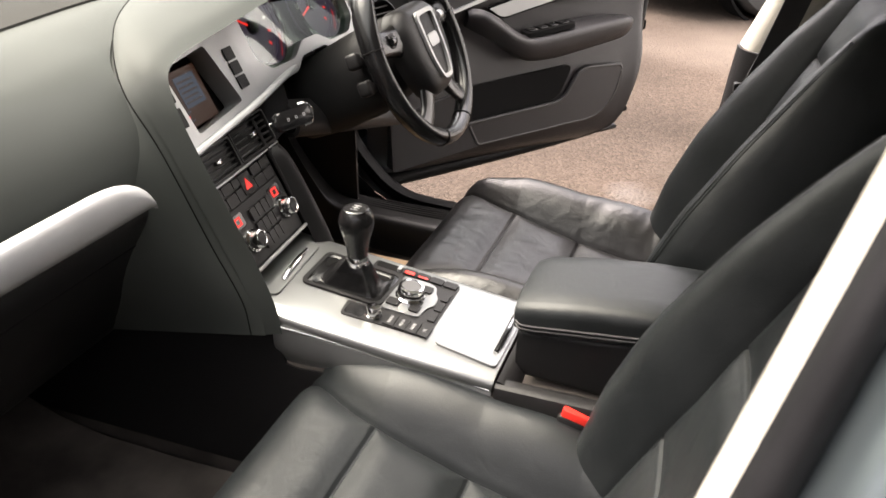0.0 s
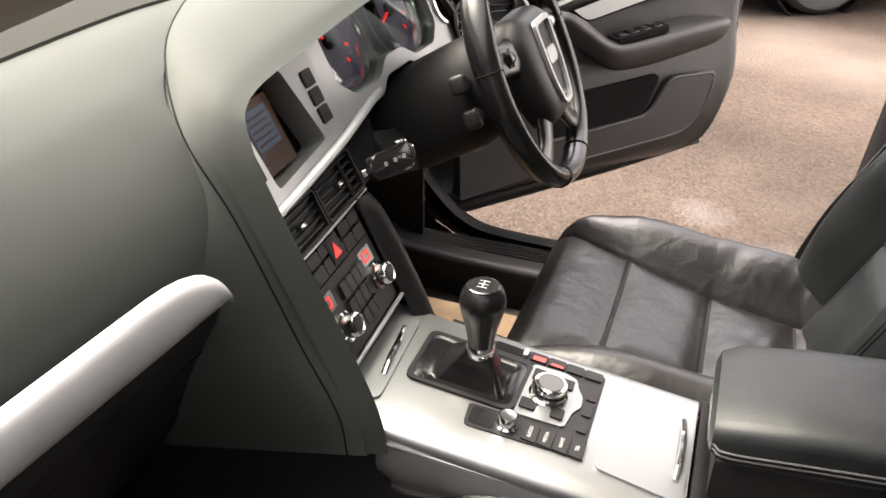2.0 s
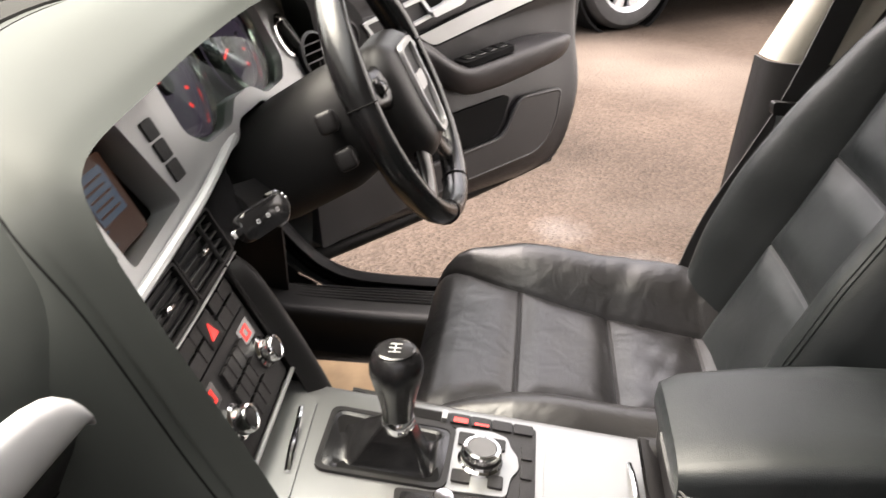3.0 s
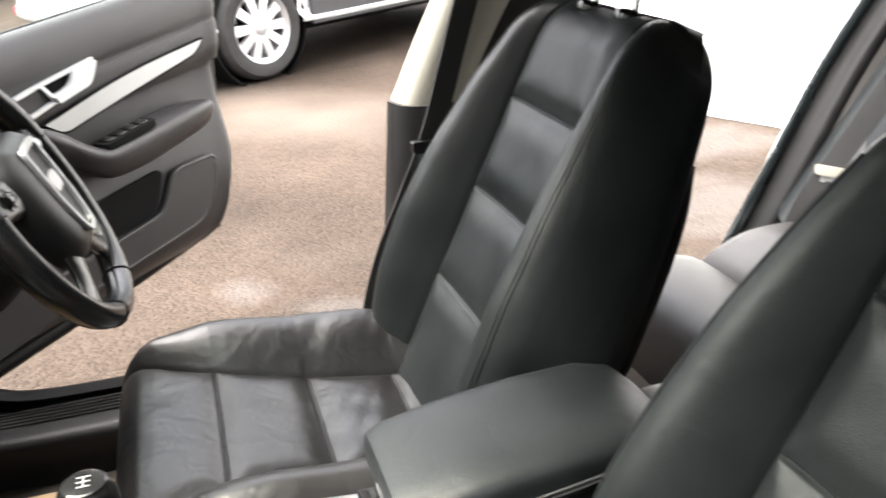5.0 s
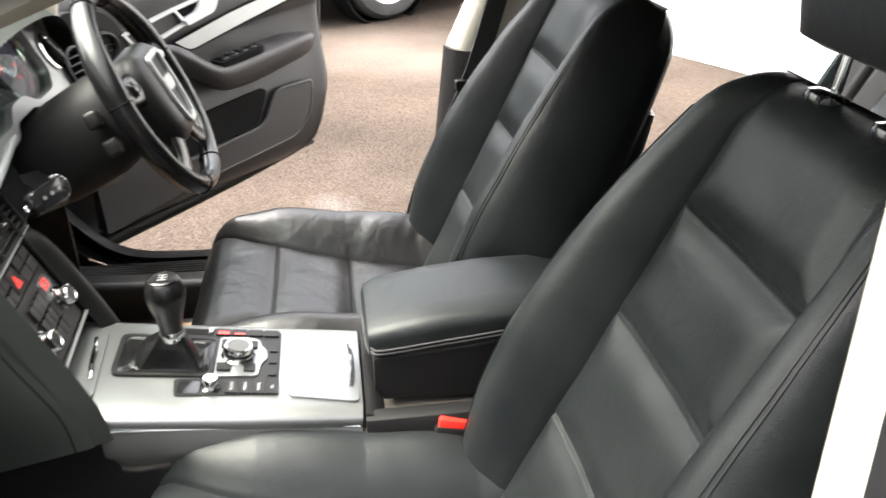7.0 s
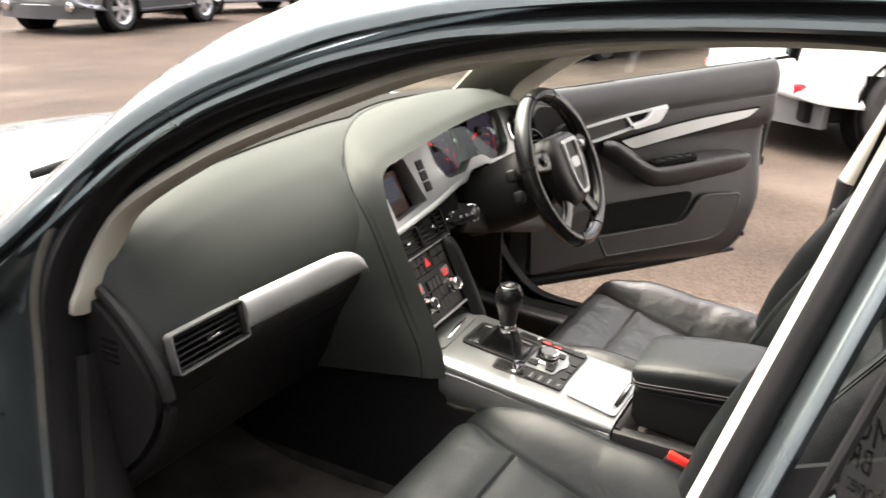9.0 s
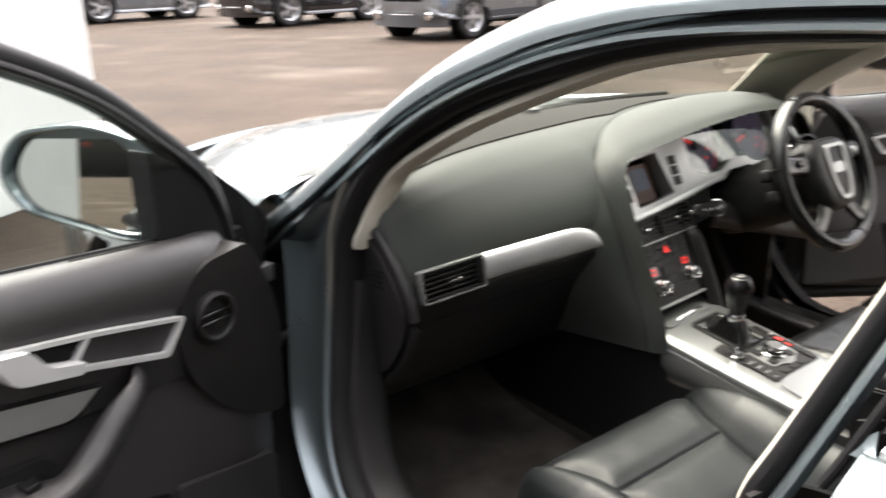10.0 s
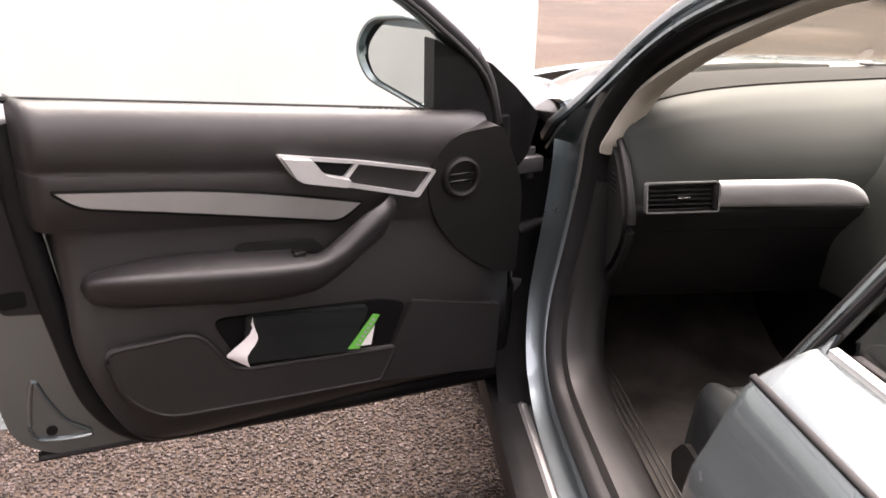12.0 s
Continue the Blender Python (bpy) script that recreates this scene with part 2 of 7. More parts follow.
def chippings():
    m = material("stone_chippings", (0.040, 0.0315, 0.0285), 0.7, spec=0.25, vary=0.2, scale=60)
    n, l = m.node_tree.nodes, m.node_tree.links
    p = n["Principled BSDF"]
    geo, tone, mix = n.new("ShaderNodeNewGeometry"), n.new("ShaderNodeMapRange"), n.new("ShaderNodeMix")
    mix.data_type, mix.blend_type = "RGBA", "MULTIPLY"
    mix.inputs["Factor"].default_value = 1.0
    tone.inputs["To Min"].default_value, tone.inputs["To Max"].default_value = 0.55, 1.6
    old = p.inputs["Base Color"].links[0].from_socket
    l.new(geo.outputs["Random Per Island"], tone.inputs["Value"])
    l.new(old, mix.inputs["A"]), l.new(tone.outputs[0], mix.inputs["B"]), l.new(mix.outputs["Result"], p.inputs["Base Color"])
    return m


CHIPPINGS = chippings()


# ---- building tools ----
def thing(name, label, category, group="", at=(0, 0, 0)):
    ob = new(name)
    ob.location = at
    ob.empty_display_size = 0.05
    return tagged(ob, label, category, group)


def hang(ob, parent):
    """Ties a part to its thing and keeps it where it is."""
    up = Matrix.Identity(4)
    o = parent
    while o:
        up = o.matrix_basis @ up if o.parent is None else o.matrix_parent_inverse @ o.matrix_basis @ up
        o = o.parent
    ob.parent = parent
    ob.matrix_parent_inverse = up.inverted()


def part(name, bm, mat, parent=None, label="", smooth=True, sharp=0.7):
    """Links a bmesh as one mesh object, under a thing or a part."""
    bmesh.ops.recalc_face_normals(bm, faces=bm.faces)
    me = bpy.data.meshes.new(name)
    bm.to_mesh(me)
    bm.free()
    me.materials.append(mat)
    if smooth:
        me.shade_smooth()
        me.set_sharp_from_angle(angle=sharp)
    ob = new(name, me)
    if parent:
        hang(ob, parent)
    if label:
        ob["label"] = label
    return ob


def curve_through(pts, n, closed=False):
    """Points on a smooth line through pts (Catmull-Rom), n to each span."""
    p = np.array(pts, float)
    k = len(p)
    out = []
    for i in range(k if closed else k - 1):
        a, b = p[i], p[(i + 1) % k]
        before = p[(i - 1) % k] if closed or i else 2 * a - b
        after = p[(i + 2) % k] if closed or i + 2 < k else 2 * b - a
        for t in np.arange(n) / n:
            out.append(0.5 * (2 * a + (b - before) * t + (2 * before - 5 * a + 4 * b - after) * t**2 + (3 * a - before - 3 * b + after) * t**3))
    if not closed:
        out.append(p[-1])
    return np.array(out)


def grid(rows, ring=False, loop=False, caps=False):
    """A bmesh over rows of points. ring: each row closes; loop: the last row joins the first."""
    bm = bmesh.new()
    v = [[bm.verts.new(p) for p in r] for r in rows]
    nr, nc = len(v), len(v[0])
    for i in range(nr if loop else nr - 1):
        for j in range(nc if ring else nc - 1):
            a, b = v[i], v[(i + 1) % nr]
            try:
                bm.faces.new((a[j], a[(j + 1) % nc], b[(j + 1) % nc], b[j]))
            except ValueError:
                pass
    if caps and ring and not loop:
        bm.faces.new(v[0]), bm.faces.new(v[-1])
    return bm


def sheet(ctrl, nu=4, nv=4, ring=False):
    """A smooth sheet through a net of points."""
    rows = [curve_through(r, nv, ring) for r in ctrl]
    cols = [curve_through([r[j] for r in rows], nu) for j in range(len(rows[0]))]
    return grid([[c[i] for c in cols] for i in range(len(cols[0]))], ring)


def thick(bm, t):
    """Gives a sheet a thickness, to the back of its faces."""
    bmesh.ops.recalc_face_normals(bm, faces=bm.faces)
    bmesh.ops.solidify(bm, geom=bm.faces[:], thickness=t)
    return bm


def tube(pts, r, n=3, closed=False, sides=12, flat=1.0, up=(0, 0, 1), caps=True):
    """A round or flattened bar along a smooth line; r may be a list, one for each given point."""
    path = curve_through(pts, n, closed)
    rad = curve_through([[x] for x in r], n, closed)[:, 0] if isinstance(r, (list, tuple)) else [r] * len(path)
    rows = []
    for i, p in enumerate(path):
        d = path[(i + 1) % len(path) if closed else min(i + 1, len(path) - 1)] - path[i - 1 if closed or i else 0]
        d = Vector(d).normalized()
        side = d.cross(Vector(up))
        side = side.normalized() if side.length > 1e-4 else Vector((1, 0, 0))
        over = side.cross(d)
        rows.append([Vector(p) + float(rad[i]) * (side * math.cos(a) + over * (flat * math.sin(a))) for a in (np.arange(sides) * 2 * math.pi / sides).tolist()])
    return grid(rows, ring=True, loop=closed, caps=caps and not closed)


def fillet(poly, r, n=4):
    """Rounds the corners of a polygon of 2D points."""
    out, k = [], len(poly)
    p = [Vector(q) for q in poly]
    for i in range(k):
        a, b, c = p[i - 1], p[i], p[(i + 1) % k]
        rr = r[i] if isinstance(r, (list, tuple)) else r
        u, w = a - b, c - b
        rr = min(rr, 0.48 * u.length, 0.48 * w.length)
        if rr < 1e-5:
            out.append(b)
            continue
        s, e = b + u.normalized() * rr, b + w.normalized() * rr
        out += [(1 - t) ** 2 * s + 2 * t * (1 - t) * b + t * t * e for t in np.linspace(0, 1, n + 1).tolist()]
    return out


def frame_of(o, u, v):
    """A pose with its origin at o, x along u and y along v."""
    u, v = Vector(u).normalized(), Vector(v).normalized()
    w = u.cross(v).normalized()
    v = w.cross(u)
    return Matrix((u, v, w)).transposed().to_4x4() if o is None else Matrix.Translation(o) @ Matrix((u, v, w)).transposed().to_4x4()


def slab(poly, low, high, m=None, bevel=0.0, seg=2, hole=None, both=False):
    """A plate with the outline poly from low to high across the plane of m, its upper edge rounded; hole: an opening in it."""
    m = m or Matrix.Identity(4)
    bm = bmesh.new()
    top = [bm.verts.new((q[0], q[1], high)) for q in poly]
    bot = [bm.verts.new((q[0], q[1], low)) for q in poly]
    k = len(poly)
    for i in range(k):
        bm.faces.new((bot[i], bot[(i + 1) % k], top[(i + 1) % k], top[i]))
    if hole is None:
        bm.faces.new(top), bm.faces.new(bot[::-1])
        if bevel:
            edges = [e for e in bm.edges if e.verts[0].co.z == e.verts[1].co.z and (both or e.verts[0].co.z == high)]
            bmesh.ops.bevel(bm, geom=edges, offset=bevel, segments=seg, profile=0.5, affect="EDGES")
    else:
        htop = [bm.verts.new((q[0], q[1], high)) for q in hole]
        hbot = [bm.verts.new((q[0], q[1], low)) for q in hole]
        h = len(hole)
        for i in range(h):
            bm.faces.new((htop[i], htop[(i + 1) % h], hbot[(i + 1) % h], hbot[i]))
        for a, b in ((top, htop), (bot, hbot)):
            edges = [bm.edges.get((a[i], a[(i + 1) % k])) for i in range(k)] + [bm.edges.get((b[i], b[(i + 1) % h])) for i in range(h)]
            bmesh.ops.triangle_fill(bm, use_beauty=True, use_dissolve=False, edges=edges)
    bmesh.ops.transform(bm, matrix=m, verts=bm.verts)
    return bm


def rect(x0, y0, x1, y1, r=0.0, n=3):
    return fillet([(x0, y0), (x1, y0), (x1, y1), (x0, y1)], r, n)


def box(x0, y0, z0, x1, y1, z1, bevel=0.004, seg=2, m=None):
    bm = bmesh.new()
    bmesh.ops.create_cube(bm, size=1, matrix=Matrix.Translation(((x0 + x1) / 2, (y0 + y1) / 2, (z0 + z1) / 2)) @ Matrix.Diagonal((x1 - x0, y1 - y0, z1 - z0, 1)))
    if bevel:
        bmesh.ops.bevel(bm, geom=bm.edges[:], offset=bevel, segments=seg, profile=0.5, affect="EDGES")
    if m:
        bmesh.ops.transform(bm, matrix=m, verts=bm.verts)
    return bm


def lathe(profile, m=None, n=32, open_ring=False):
    """A turned body: rows of (radius, height) about the z axis of m; open_ring: no discs at its ends."""
    rows = [[Vector((r * math.cos(a), r * math.sin(a), h)) for a in (np.arange(n) * 2 * math.pi / n).tolist()] for r, h in profile]
    bm = grid(rows, ring=True, caps=not open_ring)
    bmesh.ops.transform(bm, matrix=m or Matrix.Identity(4), verts=bm.verts)
    return bm


def joined(*bms):
    """Several bmeshes as one."""
    out = bmesh.new()
    for b in bms:
        me = bpy.data.meshes.new("joint")
        b.to_mesh(me)
        b.free()
        out.from_mesh(me)
        bpy.data.meshes.remove(me)
    return out


def lettering(text, size, m, mat, name="lettering", parent=None, depth=0.002, single=False):
    """Words in the built-in font, as a mesh, centred on the origin of m."""
    cu = bpy.data.curves.new(name, "FONT")
    cu.body, cu.size, cu.align_x, cu.align_y, cu.extrude, cu.resolution_u = text, size, "CENTER", "CENTER", depth / 2, 2
    tmp = new(name + "_curve", cu)
    me = bpy.data.meshes.new_from_object(tmp.evaluated_get(bpy.context.evaluated_depsgraph_get()))
    bpy.data.objects.remove(tmp)
    bpy.data.curves.remove(cu)
    bm = bmesh.new()
    bm.from_mesh(me)
    bpy.data.meshes.remove(me)
    bmesh.ops.transform(bm, matrix=m, verts=bm.verts)
    bm.verts.index_update()
    if not single:
        return part(name, bm, mat, parent, smooth=False)
    left = set(bm.verts)
    while left:
        stack = [left.pop()]
        island = set(stack)
        while stack:
            for e in stack.pop().link_edges:
                for v in e.verts:
                    if v in left:
                        left.discard(v), island.add(v), stack.append(v)
        one = bm.copy()
        index = {v.index for v in island}
        bmesh.ops.delete(one, geom=[v for v in one.verts if v.index not in index], context="VERTS")
        part(name, one, mat, parent, smooth=False)
    bm.free()


# ---- the yard ----
bm = bmesh.new()
bmesh.ops.create_grid(bm, x_segments=8, y_segments=8, size=150)
tagged(part("ground", bm, ASPHALT, smooth=False), "brown-grey worn asphalt yard with pale dried stains", "ground", kind="structure")


def wall_block(name, a, b, depth, height, label):
    """A wall from a to b, of that depth away to its left, with a plinth line."""
    a, b = Vector(a), Vector(b)
    u = (b - a).normalized()
    m = frame_of((a.x, a.y, 0), (u.x, u.y, 0), (-u.y, u.x, 0))
    ln = (b - a).length
    return tagged(part(name, box(0, 0, 0, ln, depth, height, 0.01, m=m), WHITE_WALL, smooth=False), label, "wall", kind="structure"), m


wall_left, wall_m = wall_block("wall_west", (-9.8, -1.93), (0.1, 4.80), 5.0, 4.5, "white rendered building wall with black painted lettering")
wall_block("wall_east", (4.3, -2.08), (-0.7, -4.52), -0.0 + 4.0, 4.5, "white rendered wall of a low building")
# the painted lettering on the west wall, read the right way round
sign = frame_of(wall_m @ Vector((4.0, -0.004, 2.5)), wall_m.to_3x3() @ Vector((1, 0, 0)), (0, 0, 1))
sign_board = thing("wall_sign", "black capital lettering painted on the white wall", "sign")
lettering("MOTOR", 0.42, sign @ pose(-1.76, 0.62, 0), LETTER, "letter", sign_board, single=True)
lettering("CARS", 0.33, sign @ pose(0.05, 0.34, 0), LETTER, "letter", sign_board, single=True)
lettering("ESTABLISHED", 0.15, sign @ pose(0.05, 0.13, 0), LETTER, "letter", sign_board, single=True)
lettering("BRANCH", 0.34, sign @ pose(-1.60, 0.33, 0), LETTER, "letter", sign_board, single=True)
lettering("- NE", 0.24, sign @ pose(0.32, -0.03, 0), LETTER, "letter", sign_board, single=True)
lettering("phone:", 0.26, sign @ pose(-2.30, 0.10, 0), LETTER, "letter", sign_board, single=True)
for bx, bw, bz, bh in ((-1.55, 0.60, 0.10, 0.15), (0.05, 0.7, -0.22, 0.14), (-0.32, 0.34, -0.03, 0.16), (0.85, 0.28, 0.34, 0.22)):
    part("word_bar", box(bx - bw / 2, bz - bh / 2, 0, bx + bw / 2, bz + bh / 2, 0.002, 0, m=sign), LETTER, sign_board, smooth=False)


def wheel_bms(r, w, spokes, m):
    """Tyre and rim of a road wheel about the z axis of m, its face towards +z."""
    tyre = lathe([(r * 0.66, w / 2 - 0.012), (r * 0.7, w / 2), (r * 0.9, w / 2), (r * 0.985, w / 2 - 0.03), (r, w / 2 - 0.06), (r, -w / 2 + 0.05), (r * 0.95, -w / 2), (r * 0.66, -w / 2)], m, 40, True)
    rim = [lathe([(r * 0.60, w / 2 - 0.03), (r * 0.67, w / 2 - 0.004), (r * 0.68, w / 2 - 0.012), (r * 0.66, -w / 2), (r * 0.58, -w / 2), (r * 0.585, w / 2 - 0.035), (r * 0.60, w / 2 - 0.03)], m, 40, True)]
    rim.append(lathe([(0.001, w / 2 - 0.022), (r * 0.1, w / 2 - 0.02), (r * 0.17, w / 2 - 0.035), (r * 0.17, w / 2 - 0.08)], m, 20))
    for k in range(spokes):
        a = 2 * math.pi * k / spokes
        arm = fillet([(r * 0.12, -r * 0.075), (r * 0.63, -r * 0.10), (r * 0.63, r * 0.10), (r * 0.12, r * 0.075)], 0.01)
        rim.append(slab(arm, w / 2 - 0.06, w / 2 - 0.03, m @ Matrix.Rotation(a, 4, "Z"), 0.006))
    disc = lathe([(0.001, -0.02), (r * 0.56, -0.02), (r * 0.56, -0.03), (0.001, -0.03)], m, 24)
    return tyre, joined(*rim), disc


def parked_car(label, near, ahead, paint, shape, wheel_r=0.34, spokes=10, lamp="tail", clad=True, length=4.4, width=1.82, height=1.6):
    """A parked car. near: where its visible rear (or front) wheel stands; ahead: the way from that wheel to the car's other wheel.
    shape: waist, roof and bumper heights."""
    ux, uy = Vector(ahead).normalized()
    side = Vector((uy, -ux))
    if side.dot(Vector(near)) > 0:
        side = -side
    m = frame_of((near[0], near[1], 0), (ux, uy, 0), (-side.x, -side.y, 0))
    flip = -1 if m.to_3x3().col[2].z < 0 else 1
    car = thing("parked_car", label, "car", "parked cars", (near[0], near[1], 0))
    base = 2.65
    over = (length - base) / 2
    x0, x1 = -over, base + over
    waist, roof, bumper = shape

    def at(x, y, z):
        return m @ Vector((x, y, flip * z))

    # the body, section by section along its length: half widths at five heights
    prof = [(x0, 0.55, 0.62, waist * 0.93), (x0 + 0.10, 0.42, 0.88, waist * 0.98), (x0 + 0.5, 0.36, 0.97, waist), (0.5, 0.33, 1.0, waist), (base / 2, 0.33, 1.0, waist * 0.99),
            (base - 0.4, 0.33, 1.0, waist * 0.97), (base + 0.3, 0.34, 0.96, waist * 0.9), (x1 - 0.12, 0.38, 0.86, waist * 0.80), (x1, 0.5, 0.62, waist * 0.68)]
    rows = []
    for x, lowz, wf, topz in prof:
        lowz -= 0.0 if clad else 0.10
        hw = width / 2 * wf
        c = width / 2
        half = [(hw * 0.90, lowz), (hw * 0.985, lowz + 0.10), (hw, lowz + 0.3), (hw * 0.985, topz - 0.12), (hw * 0.93, topz)]
        rows.append([at(x, c - h, z) for h, z in half] + [at(x, c + h, z) for h, z in reversed(half)])
    shell = grid([list(r) for r in zip(*[curve_through(list(c), 6) for c in zip(*[curve_through(r, 4, True) for r in rows])])], ring=True, caps=True)
    inv = m.inverted()
    gone = []
    for f in shell.faces:
        c = inv @ f.calc_center_median()
        if min(c.y, width - c.y) < 0.30 and min(math.hypot(c.x - wx, flip * c.z - wheel_r) for wx in (0, base)) < wheel_r + 0.05:
            gone.append(f)
    bmesh.ops.delete(shell, geom=gone, context="FACES")
    part("body", shell, paint, car)
    part("underside", box(x0 + 0.15, 0.12, 0.26, x1 - 0.15, width - 0.12, 0.60, 0.02, m=m @ Matrix.Diagonal((1, 1, flip, 1))), VOID, car)
    # glasshouse
    gh = []
    for x, z, wf in ((x0 + 0.12, waist * 0.96, 0.82), (x0 + 0.45, roof * 0.97, 0.70), (base * 0.4, roof, 0.70), (base * 0.68, roof * 0.97, 0.68), (base + 0.15, waist * 0.93, 0.80)):
        hw = width / 2 * wf
        gh.append([at(x, width / 2 - hw, z), at(x, width / 2 - hw * 0.6, z + 0.02), at(x, width / 2 + hw * 0.6, z + 0.02), at(x, width / 2 + hw, z)])
    top = sheet(gh, 4, 3)
    part("roof", thick(top, 0.03), paint, car)
    side_rows = []
    for x, z, wf in ((x0 + 0.16, waist * 0.96, 0.82), (x0 + 0.45, roof * 0.96, 0.70), (base * 0.4, roof * 0.985, 0.70), (base * 0.68, roof * 0.955, 0.68), (base + 0.12, waist * 0.93, 0.80)):
        side_rows.append((x, z, wf))
    for s, nm in ((-1, "side_window"), (1, "side_window")):
        rows2 = [[at(x, width / 2 + s * width / 2 * 0.92, waist * 0.95), at(x, width / 2 + s * width / 2 * (wf + 0.02), z - 0.02)] for x, z, wf in side_rows]
        part(nm, thick(grid(rows2), 0.01), GLOSS_BLACK, car)
    # lower cladding and bumper
    if clad:
        cl = [[at(x, 0.0 + (width / 2) * (1 - wf) - 0.006, z) for z in (lowz - 0.02, lowz + 0.08, lowz + 0.16)] for x, lowz, wf in ((wheel_r + 0.09, 0.34, 1.0), (0.9, 0.34, 1.0), (1.8, 0.34, 1.0), (base - wheel_r - 0.09, 0.34, 1.0))]
        part("sill_cladding", thick(grid(cl), 0.03), CLADDING, car)
    bw = width / 2
    ends = [[at(x0 - 0.03 + d * d * 0.28, bw + d * bw * 0.95, z) for z in (bumper - 0.17, bumper - 0.05, bumper + 0.05)] for d in np.linspace(-1, 1, 9)]
    part("bumper", thick(grid(ends), 0.06), CLADDING if clad else paint, car)
    if lamp == "tail":
        for s in (-1, 1):
            part("tail_lamp", box(-0.05, -0.05, -0.035, 0.12, 0.06, 0.035, 0.015, m=m @ pose(x0 + 0.10, bw + s * (bw * 0.83), flip * 0.50)), LAMP_RED, car, "red tail lamp")
    else:
        for s in (-1, 1):
            part("headlamp", box(-0.06, -0.2, -0.07, 0.22, 0.2, 0.07, 0.03, m=m @ pose(x0 + 0.08, bw + s * (bw * 0.74), flip * waist * 0.76)), CHROME, car, "clear headlamp")
            part("fog_lamp", lathe([(0.001, 0.05), (0.06, 0.05), (0.08, 0.03), (0.08, 0)], m @ pose(x0 + 0.02, bw + s * bw * 0.66, flip * (bumper + 0.02), 0, -90, 0)), CHROME, car)
        part("grille", box(-0.02, -0.5, -0.1, 0.06, 0.5, 0.1, 0.02, m=m @ pose(x0 + 0.02, bw, flip * waist * 0.68)), VOID, car)
        part("number_plate", box(-0.03, -0.26, -0.055, 0.0, 0.26, 0.055, 0.004, m=m @ pose(x0 - 0.02, bw, flip * bumper)), PAPER, car, "white plate")
    for wx in (0, base):
        for y, out in ((0.09, -1), (width - 0.09, 1)):
            centre = at(wx, y, wheel_r)
            axis = (m.to_3x3() @ Vector((0, out, 0)))
            wm = frame_of(centre, (ux, uy, 0), Vector(axis).cross(Vector((ux, uy, 0))))
            tyre, rim, disc = wheel_bms(wheel_r, 0.22, spokes, wm)
            w = part("wheel", tyre, TYRE, car, "black tyre")
            part("rim", rim, ALLOY, w, "silver multi-spoke alloy rim")
            part("brake_disc", disc, VOID, w)
            part("wheel_arch", lathe([(wheel_r + 0.040, 0.080), (wheel_r + 0.058, 0.084), (wheel_r + 0.060, 0.06), (wheel_r + 0.050, 0.06), (wheel_r + 0.050, -0.14), (0.001, -0.14)], wm, 40, True), VOID, car, "dark wheel arch")
    return car


parked_car("white crossover with grey sills and alloy wheels, parked on the asphalt", (5.17, -0.70), (0.56, -0.83), WHITE_CAR, (1.02, 1.62, 0.40), 0.358, 10, "tail")
parked_car("blue hatchback on silver alloy wheels, parked across the yard", (10.0, 3.1), (0.97, -0.25), BLUE_CAR, (0.95, 1.46, 0.45), 0.31, 5, "head", clad=False)
parked_car("silver-grey crossover with black sills, parked across the yard", (8.93, 11.50), (0.97, 0.226), GREY_CAR, (1.15, 1.78, 0.42), 0.40, 6, "head", length=4.5, width=1.9)
parked_car("black saloon car on silver alloy wheels, parked across the yard", (8.3, 17.6), (0.97, 0.20), DARK_CAR, (1.05, 1.55, 0.42), 0.41, 5, "head", clad=False, length=4.6)
parked_car("silver-grey saloon car on alloy wheels in the far corner", (5.45, 23.0), (0.97, 0.18), GREY_CAR, (1.05, 1.55, 0.45), 0.42, 5, "head", clad=False, length=4.6)
parked_car("white van-like car parked beyond the blue one", (14.2, 0.6), (0.9, -0.4), WHITE_CAR, (1.1, 1.7, 0.5), 0.34, 6, "head")
parked_car("dark grey saloon parked in the far row", (13.2, 13.6), (0.95, -0.3), DARK_CAR, (0.98, 1.5, 0.45), 0.34, 5, "head", clad=False)


# the coarse chippings of the yard beside the left door
rng = np.random.default_rng(4)
gx, gy = np.meshgrid(np.arange(-2.45, -0.62, 0.0105), np.arange(-0.35, 1.10, 0.0105))
gx, gy = gx.ravel() + rng.uniform(-0.005, 0.005, gx.size), gy.ravel() + rng.uniform(-0.005, 0.005, gy.size)
verts, faces = [], []
for px, py in zip(gx.tolist(), gy.tolist()):
    if rng.uniform() > min(px + 2.45, -0.62 - px, py + 0.35, 1.10 - py) / 0.22:
        continue
    r, h, a0, i = rng.uniform(0.0040, 0.0088), rng.uniform(0.0015, 0.0060), rng.uniform(0, 6.3), len(verts)
    sx, tx, ty = rng.uniform(0.6, 1.0), *rng.uniform(-0.35, 0.35, 2)
    for rr, hh in ((1.0, -0.001), (0.62, h)):
        for k in range(5):
            c, s = rr * r * math.cos(a0 + k * 1.2566), rr * r * sx * math.sin(a0 + k * 1.2566)
            verts.append((px + c, py + s, hh + (tx * c + ty * s if hh > 0 else 0)))
    faces += [(i + k, i + (k + 1) % 5, i + 5 + (k + 1) % 5, i + 5 + k) for k in range(5)] + [tuple(i + 5 + k for k in range(5))]
chips = bpy.data.meshes.new("chippings")
chips.from_pydata(verts, [], faces)
chips.materials.append(CHIPPINGS)
tagged(new("chippings", chips), "coarse brown-grey stone chippings in the asphalt", "gravel", kind="stuff")


# ---- the car's body shell ----
SEAT_L, SEAT_R, MID = -0.343, 0.395, 0.022
car_body = thing("estate_car", "blue-grey metallic estate car with its front doors open", "car")


def lean(z):
    """How far out the body's left side lies at a height."""
    return -0.77 + 0.44 * max(z - 0.88, 0.0) - 0.009


